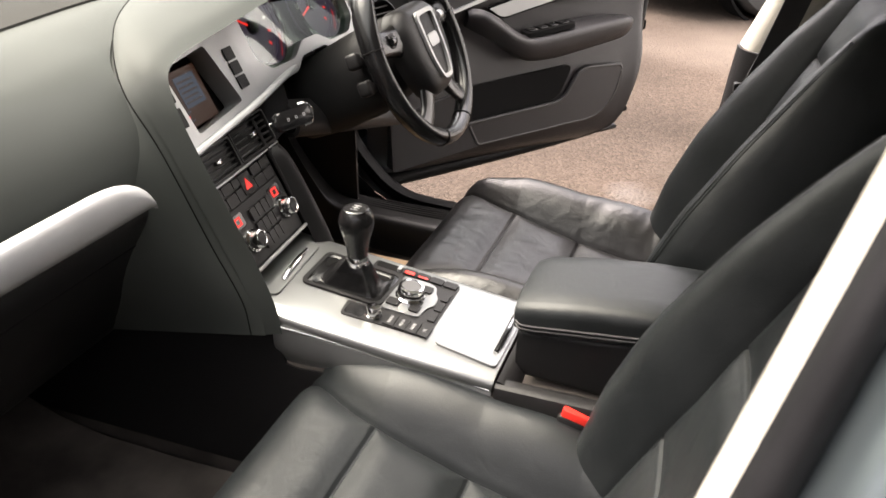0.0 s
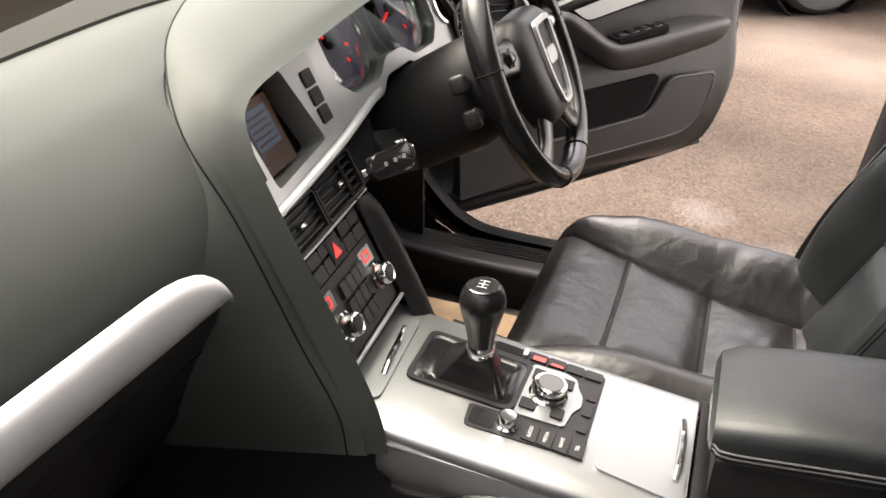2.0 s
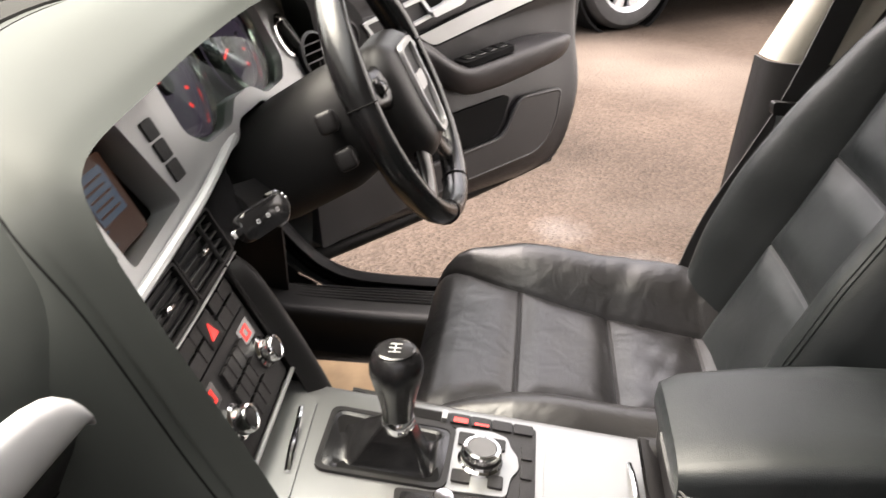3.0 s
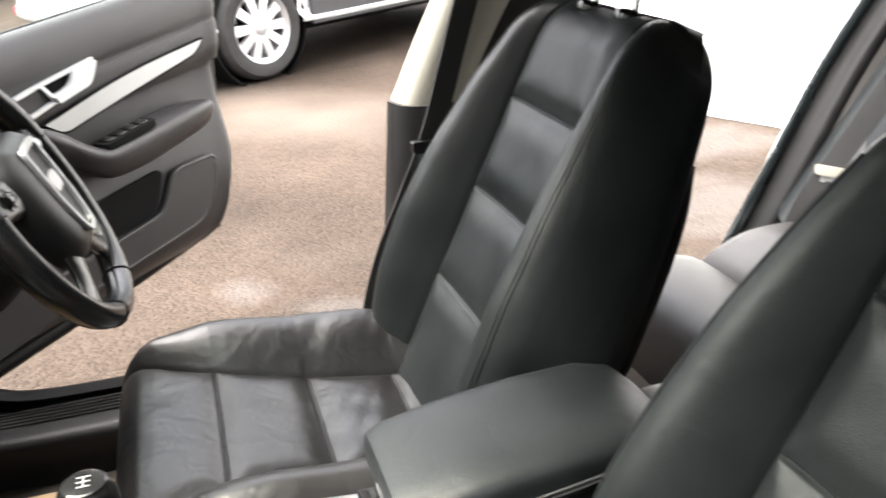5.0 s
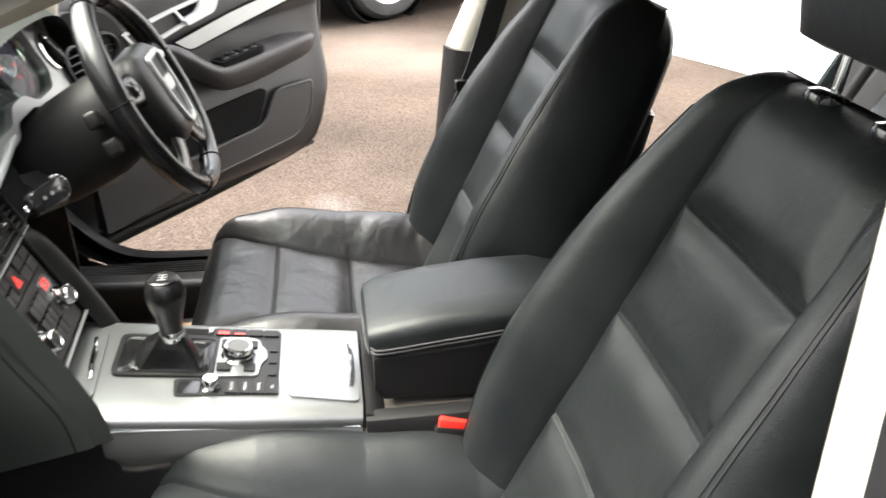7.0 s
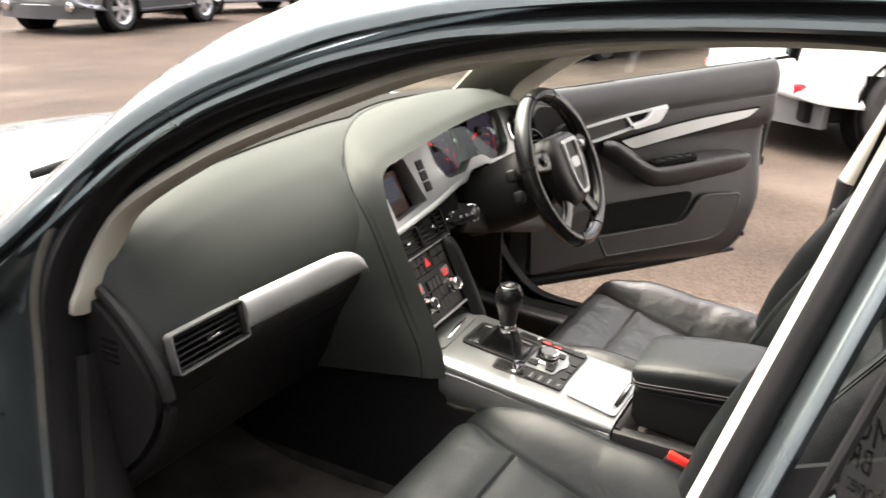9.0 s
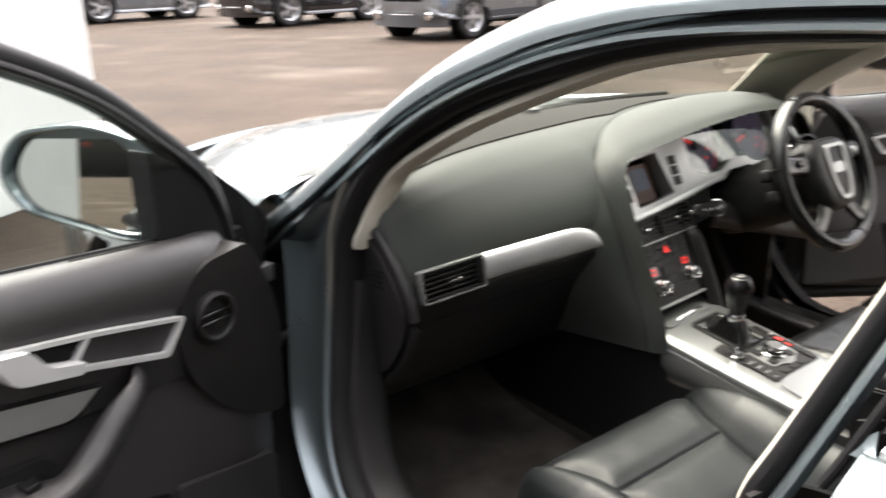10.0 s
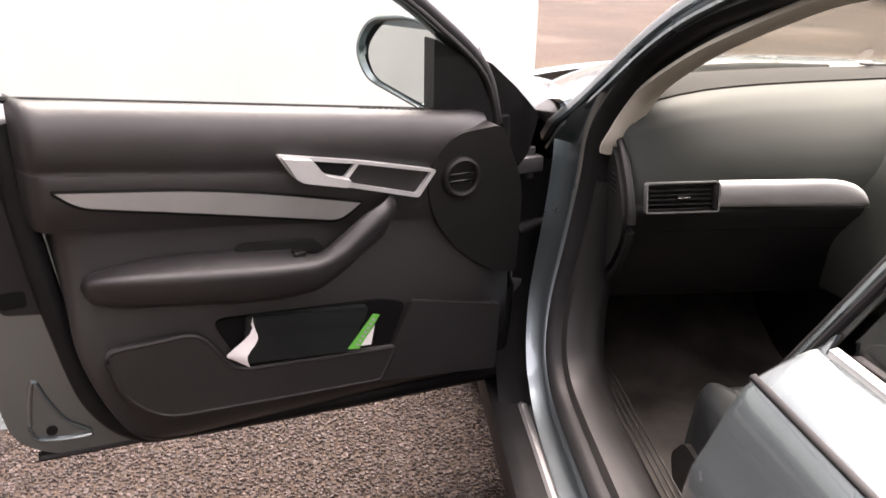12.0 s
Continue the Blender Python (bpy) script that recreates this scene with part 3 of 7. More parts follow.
# lines over the left front door, from the scuttle up the windscreen pillar and back along the roof
ARCH = [(0.60, 0.850), (0.521, 0.903), (0.443, 0.960), (0.352, 1.040), (0.255, 1.126), (0.159, 1.187), (0.065, 1.229), (-0.022, 1.262), (-0.11, 1.285), (-0.20, 1.302), (-0.36, 1.318), (-0.55, 1.325), (-0.85, 1.322), (-1.2, 1.29)]
TRIM_ARCH = [(0.309, 0.862), (0.300, 0.900), (0.292, 0.940), (0.262, 0.998), (0.170, 1.062), (0.075, 1.112), (-0.080, 1.177), (-0.170, 1.206), (-0.312, 1.233), (-0.435, 1.247), (-0.545, 1.252), (-0.62, 1.25)]


def along(path, steps, mirror=1.0, deep=0.0):
    """A strip along one of those lines; steps are (inward, deep) pairs across it."""
    line = curve_through(path, 4)
    rows = []
    for i, (y, z) in enumerate(line):
        d = Vector(line[min(i + 1, len(line) - 1)] - line[max(i - 1, 0)]).normalized()
        inward = Vector((-d.y, d.x))
        row = []
        for a, e in steps:
            yy, zz = y + inward.x * a, z + inward.y * a
            xx = lean(zz) + e + deep
            row.append((xx if mirror > 0 else 2 * MID - xx, yy, zz))
        rows.append(row)
    return grid(rows)


for mir in (1, -1):
    part("roof_rail", along(ARCH, [(-0.026, 0.12), (-0.024, 0.055), (-0.010, 0.028), (0.004, 0.009), (0.014, -0.002), (0.021, -0.007), (0.030, -0.006), (0.038, -0.004), (0.042, 0.012)], mir), PAINT, car_body, "blue-grey painted pillar and roof rail")
    part("drip_seal", along(ARCH, [(0.038, 0.002), (0.044, 0.012), (0.050, 0.012), (0.054, 0.006)], mir), RUBBER, car_body, "black rubber")
    part("rail_edge", along(ARCH, [(0.050, 0.012), (0.055, 0.002), (0.061, 0.004), (0.065, 0.014), (0.068, 0.04)], mir), PAINT, car_body)
    part("seal_lip", along(TRIM_ARCH, [(-0.062, 0.004), (-0.040, -0.004), (-0.020, -0.002), (-0.008, 0.006)], mir, 0.058), RUBBER, car_body, "black rubber lip inside the door seal")
    part("pillar_trim", along(TRIM_ARCH, [(-0.012, 0.0), (-0.007, -0.008), (0.002, -0.008), (0.008, 0.004), (0.009, 0.03 if mir > 0 else 0.05), (0.0 if mir > 0 else -0.012, 0.045 if mir > 0 else 0.12)], mir, 0.062), CREAM, car_body, "cream fabric-covered trim")

# cream cover inside the right windscreen pillar
cover = []
for y, z in ARCH[:9]:
    out_x, in_x = 2 * MID - (lean(z) + 0.035), 2 * MID - (lean(z) + 0.19)
    cover.append([(out_x, y - 0.055, z - 0.055), (out_x - 0.02, y - 0.045, z - 0.040), ((out_x + in_x) / 2, y - 0.01, z - 0.028), (in_x, y + 0.05, z - 0.012)])
part("pillar_cover", thick(sheet(cover, 3, 3), 0.006), CREAM, car_body, "cream windscreen pillar cover")

# roof skin and headlining between the rails
roof_rows = []
for y, z in [(-0.20, 1.300), (-0.5, 1.335), (-0.9, 1.335), (-1.3, 1.32), (-1.75, 1.295), (-2.02, 1.262)]:
    hw = 0.575
    roof_rows.append([(MID - hw, y, z), (MID - hw * 0.55, y + 0.03, z + 0.035), (MID, y + 0.045, z + 0.045), (MID + hw * 0.55, y + 0.03, z + 0.035), (MID + hw, y, z)])
part("roof_panel", thick(sheet(roof_rows, 3, 3), 0.008), PAINT, car_body)
part("headlining", sheet([[(x * 0.97 + MID * 0.03, y, z - 0.035) for x, y, z in r] for r in roof_rows], 3, 3), CREAM, car_body, "cream headlining")

# windscreen
ws = []
for k in np.linspace(0, 1, 7):
    hw, y, z = 0.70 - 0.17 * k, 0.70 - 0.90 * k, 0.955 + 0.335 * k + 0.03 * math.sin(math.pi * k)
    bow = 0.16 * (1 - 0.6 * k)
    ws.append([(MID - hw, y - bow * 1.3, z - 0.01), (MID - hw * 0.6, y - bow * 0.3, z), (MID, y, z), (MID + hw * 0.6, y - bow * 0.3, z), (MID + hw, y - bow * 1.3, z - 0.01)])
screen = part("windscreen", sheet(ws, 2, 4), SCREEN_PANE, car_body, "slightly green windscreen glass")
screen.visible_shadow = False
part("scuttle", thick(sheet([[(MID + d * 0.67, 0.80 - 0.18 * d * d, 0.915), (MID + d * 0.67, 0.72 - 0.18 * d * d, 0.930), (MID + d * 0.67, 0.66 - 0.18 * d * d, 0.940)] for d in np.linspace(-1, 1, 9)], 2, 2), 0.01), RUBBER, car_body, "black scuttle panel")

# bonnet and front wing
bon = []
for d in (-1.012, -1.008, *np.linspace(-1, 1, 11).tolist(), 1.008, 1.012):
    e = abs(d)
    drop = 0.0 if e <= 1 else (0.012 if e < 1.01 else 0.07)
    row = []
    for k in np.linspace(0, 1, 7):
        y = 0.74 - 0.20 * d * d + k * (1.12 - 0.22 * d * d)
        z = 0.952 - drop - 0.035 * e ** 3 - 0.045 * k - 0.11 * k * k - 0.03 * k * e * e
        row.append((MID + d * (0.77 - 0.06 * k), y, z))
    bon.append(row)
part("bonnet", thick(sheet(bon, 3, 3), 0.01), PAINT, car_body, "blue-grey metallic bonnet reflecting the sky")
wing = []
for k in np.linspace(0, 1, 8):
    y = 0.50 + k * 1.25
    ex = 0.05 * math.sin(math.pi * min(k * 1.2, 1))
    zt = 0.920 - 0.02 * k - 0.13 * k * k
    wing.append([(-0.66 + 0.05 * k, y + 0.02, zt - 0.03), (-0.735 + 0.05 * k, y + 0.02, zt - 0.02), (-0.758 + 0.05 * k, y + 0.02, zt + 0.004), (-0.80 + 0.04 * k, y, zt + 0.006), (-0.845 - ex, y, zt - 0.04), (-0.875 - ex, y, zt - 0.14), (-0.885 - ex, y, 0.62), (-0.875 - ex * 0.5, y, 0.40), (-0.86, y, 0.28)])
wing_r = [[(2 * MID - x, y, z) for x, y, z in r] for r in wing]

part("nose", thick(sheet([[(MID + d * (0.74 - 0.03 * (z < 0.6)), 1.93 - 0.35 * d * d + (0.05 if z < 0.65 else 0) - (0.09 if z > 0.78 else 0), z) for z in (0.80, 0.72, 0.55, 0.35, 0.22)] for d in np.linspace(-1, 1, 9)], 2, 3), 0.02), PAINT, car_body)
for s in (-1, 1):
    part("wiper", tube([(MID + s * 0.05, 0.735, 0.955), (MID + s * 0.28, 0.70, 0.962), (MID + s * 0.55, 0.645, 0.963)], [0.006, 0.008, 0.005], 3, flat=1.6), PLASTIC, car_body, "black wiper arm")

# door opening: one line round it, from the roof down the windscreen pillar and along the sill, as (y, z, x)
OPENING = [(-0.62, 1.268, -0.588), (-0.50, 1.270, -0.587), (-0.319, 1.258, -0.592), (-0.182, 1.235, -0.602), (-0.092, 1.212, -0.613), (0.068, 1.159, -0.636), (0.162, 1.113, -0.656), (0.255, 1.051, -0.684), (0.308, 0.975, -0.718), (0.331, 0.898, -0.740),
           (0.336, 0.80, -0.748), (0.318, 0.670, -0.773), (0.284, 0.556, -0.803), (0.236, 0.476, -0.820), (0.180, 0.426, -0.824), (0.098, 0.400, -0.824), (-0.10, 0.392, -0.824), (-0.30, 0.392, -0.824), (-0.405, 0.402, -0.824), (-0.447, 0.44, -0.820), (-0.462, 0.55, -0.80)]


def round_opening(steps, mirror=1.0, first=0, last=21):
    """A band along the opening's line; steps(y, z, front) gives its (outward, sideways) pairs at each place."""
    last = last if mirror > 0 else min(last, 18)
    line = curve_through(OPENING, 5)[first * 5:(last - 1) * 5 + 1]
    rows = []
    for i, (y, z, x) in enumerate(line):
        d = Vector((line[min(i + 1, len(line) - 1)] - line[max(i - 1, 0)])[:2]).normalized()
        out = Vector((-d.y, d.x))
        if out.dot(Vector((y + 0.12, z - 0.80))) < 0:
            out = -out
        row = []
        for a, e in steps(y, z):
            yy, zz, xx = y + out.x * a, z + out.y * a, x + e
            if mirror < 0:
                k = min(max((0.9 - zz) / 0.25, 0.0), 1.0)
                xx, yy, zz = 2 * MID - xx, yy + 0.13 * k, zz - 0.08 * k
            row.append((xx, yy, zz))
        rows.append(row)
    return grid(rows)


def flank_width(y, z):
    """How wide the painted metal is outside the seal."""
    if y < 0.2 and z < 0.8:
        return 0.064
    low = float(np.interp(z, (0.41, 0.47, 0.54, 0.62, 0.75, 0.88, 0.93), (0.064, 0.072, 0.095, 0.110, 0.125, 0.150, 0.150)))
    gap = min(math.hypot(y - a, z - b) for a, b in curve_through(ARCH, 4)) - 0.050
    return low if z < 0.86 else min(low, max(gap, 0.028))


def painted(y, z):
    w = flank_width(y, z) - 0.027
    k = min(w / 0.036, 1.0)
    return [(0.010, 0.026), (0.012, 0.006), (0.016, -0.006), (0.021, -0.010), (0.027, -0.006)] + [(0.027 + w * f, e * k) for f, e in ((0.15, 0.004), (0.35, 0.006), (0.6, 0.0), (0.8, -0.012), (0.93, -0.026), (1.0, -0.034), (1.06, -0.028))]


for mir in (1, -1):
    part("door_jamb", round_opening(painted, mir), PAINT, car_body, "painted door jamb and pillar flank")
    # Painted metal in truth; rubber black stands in for deep shade in the gap.
    part("hinge_face", round_opening(lambda y, z: [(flank_width(y, z) + a, e) for a, e in ((0.006, -0.030), (0.020, -0.016), (0.050, -0.018), (0.085, -0.040), (0.10, -0.085))], mir, 10, 15), RUBBER, car_body, "hinge pillar face, shade of the gap put in as black")
    part("opening_seal", round_opening(lambda y, z: [(0.015, 0.030), (0.014, 0.006), (0.006, -0.005), (-0.006, -0.008), (-0.015, -0.002), (-0.020, 0.012), (-0.020, 0.045)], mir), RUBBER, car_body, "black rubber door seal")
    if mir > 0:
        part("inner_trim", round_opening(lambda y, z: [(-0.017, 0.024), (-0.024, 0.022), (-0.034, 0.030), (-0.038, 0.055), (-0.030, 0.09), (0.0, 0.118), (0.04, 0.125)], mir, 10), PLASTIC, car_body, "black plastic inner sill trim")
    fx = (lambda x: x) if mir > 0 else (lambda x: 2 * MID - x)
    sill = [[(fx(x), y, z - (0.075 if mir < 0 else 0)) for x, z in ((-0.815, 0.335), (-0.84, 0.318), (-0.875, 0.305), (-0.915, 0.300), (-0.93, 0.28), (-0.92, 0.20), (-0.85, 0.17))] for y in (0.48, 0.2, -0.1, -0.4, -0.7, -1.2)]
    part("rocker_sill", thick(sheet(sill, 2, 2), 0.006), RUBBER, car_body, "black sill tread")
    plate = part("sill_plate", slab(rect(-0.013, -0.30, 0.013, 0.30, 0.008), 0, 0.003, frame_of((fx(-0.858), -0.03, 0.3105 - (0.075 if mir < 0 else 0)), (1, 0, 0.30 * mir), (0, 1, 0)), 0.001), CLADDING, car_body, "grey sill plate with a bright metal strip")
    part("bright_strip", slab(rect(-0.006, -0.29, 0.006, 0.29, 0.003), 0.003, 0.0045, frame_of((fx(-0.858), -0.03, 0.3105 - (0.075 if mir < 0 else 0)), (1, 0, 0.30 * mir), (0, 1, 0)), 0.0005), ALU, plate, "bright metal strip")
    for k in range(5):
        xs = fx(-0.725 + k * 0.011)
        part("sill_rib", tube([(xs, yy + (0.10 if mir < 0 else 0), zz - (0.0575 if mir < 0 else 0)) for yy, zz in ((0.30 - k * 0.012, 0.412), (0.15, 0.408), (-0.10, 0.405), (-0.30, 0.405))], 0.0025, 3, sides=6), PLASTIC, car_body)
    # cowl side panel inside the footwell
    part("kick_panel", thick(sheet([[(fx(-0.70), 0.36, z), (fx(-0.685), 0.5, z), (fx(-0.66), 0.72, z), (fx(-0.60), 0.95, z)] for z in (0.26, 0.45, 0.65, 0.88)], 2, 2), 0.01), PLASTIC, car_body)
sweep = []
for y, z in ((0.58, 0.62), (0.515, 0.50), (0.465, 0.425), (0.421, 0.376), (0.36, 0.357), (0.25, 0.349), (0.10, 0.345), (-0.15, 0.343), (-0.45, 0.345)):
    sweep.append([(0.778, y + 0.02, z - 0.020), (0.768, y + 0.005, z - 0.001), (0.735, y, z + 0.001), (0.70, y - 0.004, z), (0.682, y - 0.010, z - 0.005), (0.672, y - 0.02, z - 0.022), (0.664, y - 0.04, min(z - 0.09, 0.27))])
part("sill_trim", thick(sheet(sweep, 4, 4), 0.006), PLASTIC, car_body, "smooth black sill trim rising to the kick panel")
part("floor_pan", thick(sheet([[(x, y, z) for x in (-0.72, -0.4, -0.14)] for y, z in ((0.95, 0.56), (0.72, 0.36), (0.55, 0.27), (0.3, 0.25), (-0.3, 0.27), (-0.9, 0.28), (-1.25, 0.36))], 2, 2), 0.02), CARPET, car_body, "black carpet")
part("floor_pan", thick(sheet([[(x, y, z) for x in (0.14, 0.45, 0.83)] for y, z in ((0.95, 0.56), (0.72, 0.36), (0.55, 0.27), (0.3, 0.25), (-0.3, 0.27), (-0.9, 0.28), (-1.25, 0.36))], 2, 2), 0.02), CARPET, car_body, "black carpet")
part("bulkhead", box(-0.80, 0.93, 0.15, 0.84, 0.99, 0.80, 0.01), CARPET, car_body)
# Closing plate out of view, added to keep stray light from the footwell.
part("underbody", box(-0.80, -2.2, 0.17, 0.84, 1.72, 0.20, 0.01), RUBBER, car_body, "black underbody plate, added to block light")

# centre pillars
for mir in (1, -1):
    fx = (lambda x: x) if mir > 0 else (lambda x: 2 * MID - x)
    def pillar(pts, mat, name, label=""):
        rows = []
        for z, dx, dy in ((0.60, 0.03, -0.02), (0.72, 0.012, -0.01), (0.80, 0.004, 0.0), (0.86, 0.0, 0.0), (0.91, 0.0, 0.0), (1.0, 0.0, 0.0), (1.1, 0.0, 0.0), (1.2, 0.0, 0.0), (1.29, 0.0, 0.0)):
            k = max(z, 0.76) - 0.85
            rows.append([(fx(-0.703 + 0.407 * k + dx + px), -0.488 - 0.314 * k + dy + py, z) for px, py in pts])
        return part(name, sheet(rows, 3, 2), mat, car_body, label)
    if mir < 0:
        continue
    pillar([(0.006, -0.006), (0.0, 0.0), (-0.018, 0.004), (-0.034, -0.004), (-0.036, -0.012)], CREAM, "centre_pillar_edge", "cream pillar trim edge")
    pillar([(-0.034, -0.004), (-0.044, -0.008), (-0.048, -0.018), (-0.040, -0.028), (-0.030, -0.032)], RUBBER, "centre_pillar_seal", "black rubber door seal")
    pillar([(-0.030, -0.028), (-0.040, -0.033), (-0.058, -0.036), (-0.074, -0.042), (-0.076, -0.050), (-0.066, -0.056)], PAINT, "centre_pillar_skin", "painted centre pillar")

upper = [[(0.778 + a, -0.517 + b + (-0.36) * (z - 0.826), z) for a, b in ((0.03, 0.012), (-0.002, 0.004), (-0.022, -0.02), (-0.03, -0.07), (-0.005, -0.11))] for z in (0.826, 0.95, 1.1, 1.25)]
lower = [[(0.778 + a, -0.515 + b + (-0.10) * (z - 0.826), z) for a, b in ((0.04, 0.014), (0.0, 0.006), (-0.020, -0.018), (-0.028, -0.07), (0.0, -0.11))] for z in (0.823, 0.68, 0.5, 0.36)]
rows = [[(x - 0.50 * max(z - 0.86, 0), y, z) for x, y, z in r] for r in upper]
part("pillar_cover", thick(sheet(rows, 3, 3), 0.006), CREAM, car_body, "cream upper pillar cover")
part("pillar_cover", thick(sheet(lower, 3, 3), 0.006), PLASTIC, car_body, "black lower pillar cover")
part("pillar_back", thick(sheet([[(0.775 - 0.5 * max(z - 0.86, 0) + a, -0.60 - 0.36 * (z - 0.826) + b, z) for a, b in ((0.0, 0.0), (0.01, -0.06), (0.04, -0.16))] for z in (0.5, 0.8, 1.0, 1.28)], 2, 2), 0.006), PLASTIC, car_body)
lrows = [[(2 * MID - x, y, z) for x, y, z in r] for r in lower]
part("pillar_cover", thick(sheet(lrows, 3, 3), 0.006), PLASTIC, car_body, "black lower pillar cover")

# rear quarter on the far side: door jamb, seal and fabric-covered rear pillar
for steps, mat, nm, lb in (([(0.0, 0.0), (0.02, -0.02), (0.01, -0.05)], PAINT, "rear_jamb", "painted rear door jamb"), ([(0.005, -0.045), (-0.02, -0.06), (-0.045, -0.065), (-0.05, -0.08)], RUBBER, "rear_seal", "grey rubber door seal"),
                           ([(-0.045, -0.075), (-0.07, -0.12), (-0.09, -0.22), (-0.10, -0.38)], FELT, "rear_pillar_trim", "grey fabric rear pillar trim")):
    rows = [[(0.79 + a - 0.30 * max(z - 0.9, 0), -1.385 + b - 0.53 * (z - 0.672), z) for a, b in steps] for z in (0.30, 0.45, 0.62, 0.8, 1.0, 1.2, 1.3)]
    part(nm, thick(sheet(rows, 3, 3), 0.008), mat, car_body, lb)
part("boot_wall", box(-0.62, -1.98, 0.3, 0.66, -1.94, 0.95, 0.01), FELT, car_body)

# rear door on the near side, shut
shoulder = [(-0.762, 0.914), (-0.772, 0.924), (-0.784, 0.926), (-0.806, 0.916), (-0.837, 0.896), (-0.853, 0.874), (-0.872, 0.828), (-0.89, 0.775), (-0.90, 0.62), (-0.89, 0.42), (-0.86, 0.31)]
rows = []
for k, y in enumerate((-0.600, -0.605, -0.66, -0.80, -1.0, -1.25, -1.5)):
    dz = -0.085 * (y + 0.6)
    rows.append([(x - 0.02 * min(-(y + 0.6), 0.5) - (0.0 if k else -0.010), y, z - (0.0 if k else 0.004) + dz * (1 if z > 0.7 else 0.3)) for x, z in shoulder])
rear_door = part("rear_door", thick(sheet(rows, 3, 3), 0.008), PAINT, car_body, "closed metallic rear door with dark glass")
part("door_end", slab([(x, z - 0.006) for x, z in shoulder] + [(-0.74, 0.31), (-0.73, 0.6)], -0.003, 0.003, frame_of((0.012, -0.612, 0), (1, 0, 0), (0, 0, 1))), PAINT, rear_door)
rub = [[(-0.838 - 0.02 * min(-(y + 0.6), 0.5) + a, y, 0.8985 - 0.085 * (y + 0.6) + b) for a, b in ((0.003, 0.004), (-0.001, 0.003), (-0.0025, 0.001), (-0.002, -0.002))] for y in (-0.602, -0.7, -0.95, -1.2, -1.5)]
part("rub_strip", grid(rub), RUBBER, rear_door, "dark moulding line")
belt = [[(-0.768 - 0.02 * min(-(y + 0.6), 0.5) + a, y, 0.926 - 0.085 * (y + 0.6) + b) for a, b in ((-0.006, -0.003), (-0.005, 0.004), (0.003, 0.006), (0.010, 0.0), (0.012, -0.02))] for y in (-0.612, -0.7, -0.95, -1.2, -1.5)]
part("belt_strip", grid(belt), ALU, rear_door, "bright belt moulding")
part("corner_cover", slab(fillet([(-0.548, 0.905), (-0.640, 0.945), (-0.640, 0.60), (-0.560, 0.60), (-0.552, 0.80)], 0.006), -0.004, 0.004, frame_of((-0.792, 0, 0), (0, 1, 0), (0.12, 0, 1)), 0.002), CLADDING, rear_door, "grey plastic corner cover")
def rear_glass(inset, z0, z1, y0):
    rows = []
    for k in np.linspace(0, 1, 6):
        z = z0 + (z1 - z0) * k
        row = []
        for y in (y0 - 0.32 * (z - 0.91), -0.8, -1.1, -1.4):
            zz = z - 0.105 * (y + 0.5) * (1 - k)
            row.append((-0.760 + 0.40 * (zz - 0.91) + inset, y, zz))
        rows.append(row)
    return rows
pane = part("window_pane", grid(rear_glass(0.0, 0.900, 1.235, -0.583)), DARK_PANE, rear_door, "dark tinted pane mirroring a wall sign")
part("window_frame", tube([(-0.784, -0.572, 0.88), (-0.772, -0.583, 0.91), (-0.722, -0.622, 1.03), (-0.665, -0.667, 1.17), (-0.630, -0.700, 1.245), (-0.620, -0.80, 1.268), (-0.620, -1.1, 1.27), (-0.625, -1.4, 1.22)], 0.005, 4, sides=8), RUBBER, rear_door, "black window surround")
part("inner_panel", box(-0.72, -1.45, 0.35, -0.68, -0.62, 0.92, 0.015), DOOR_TRIM, rear_door)


# ---- the rest of the car's outside: quarters, tail, nose and wheels ----
def cut_round(bm, y0, z0, r):
    """Takes a wheel arch out of a panel."""
    bmesh.ops.delete(bm, geom=[f for f in bm.faces if math.hypot(f.calc_center_median().y - y0, f.calc_center_median().z - z0) < r], context="FACES")
    return bm


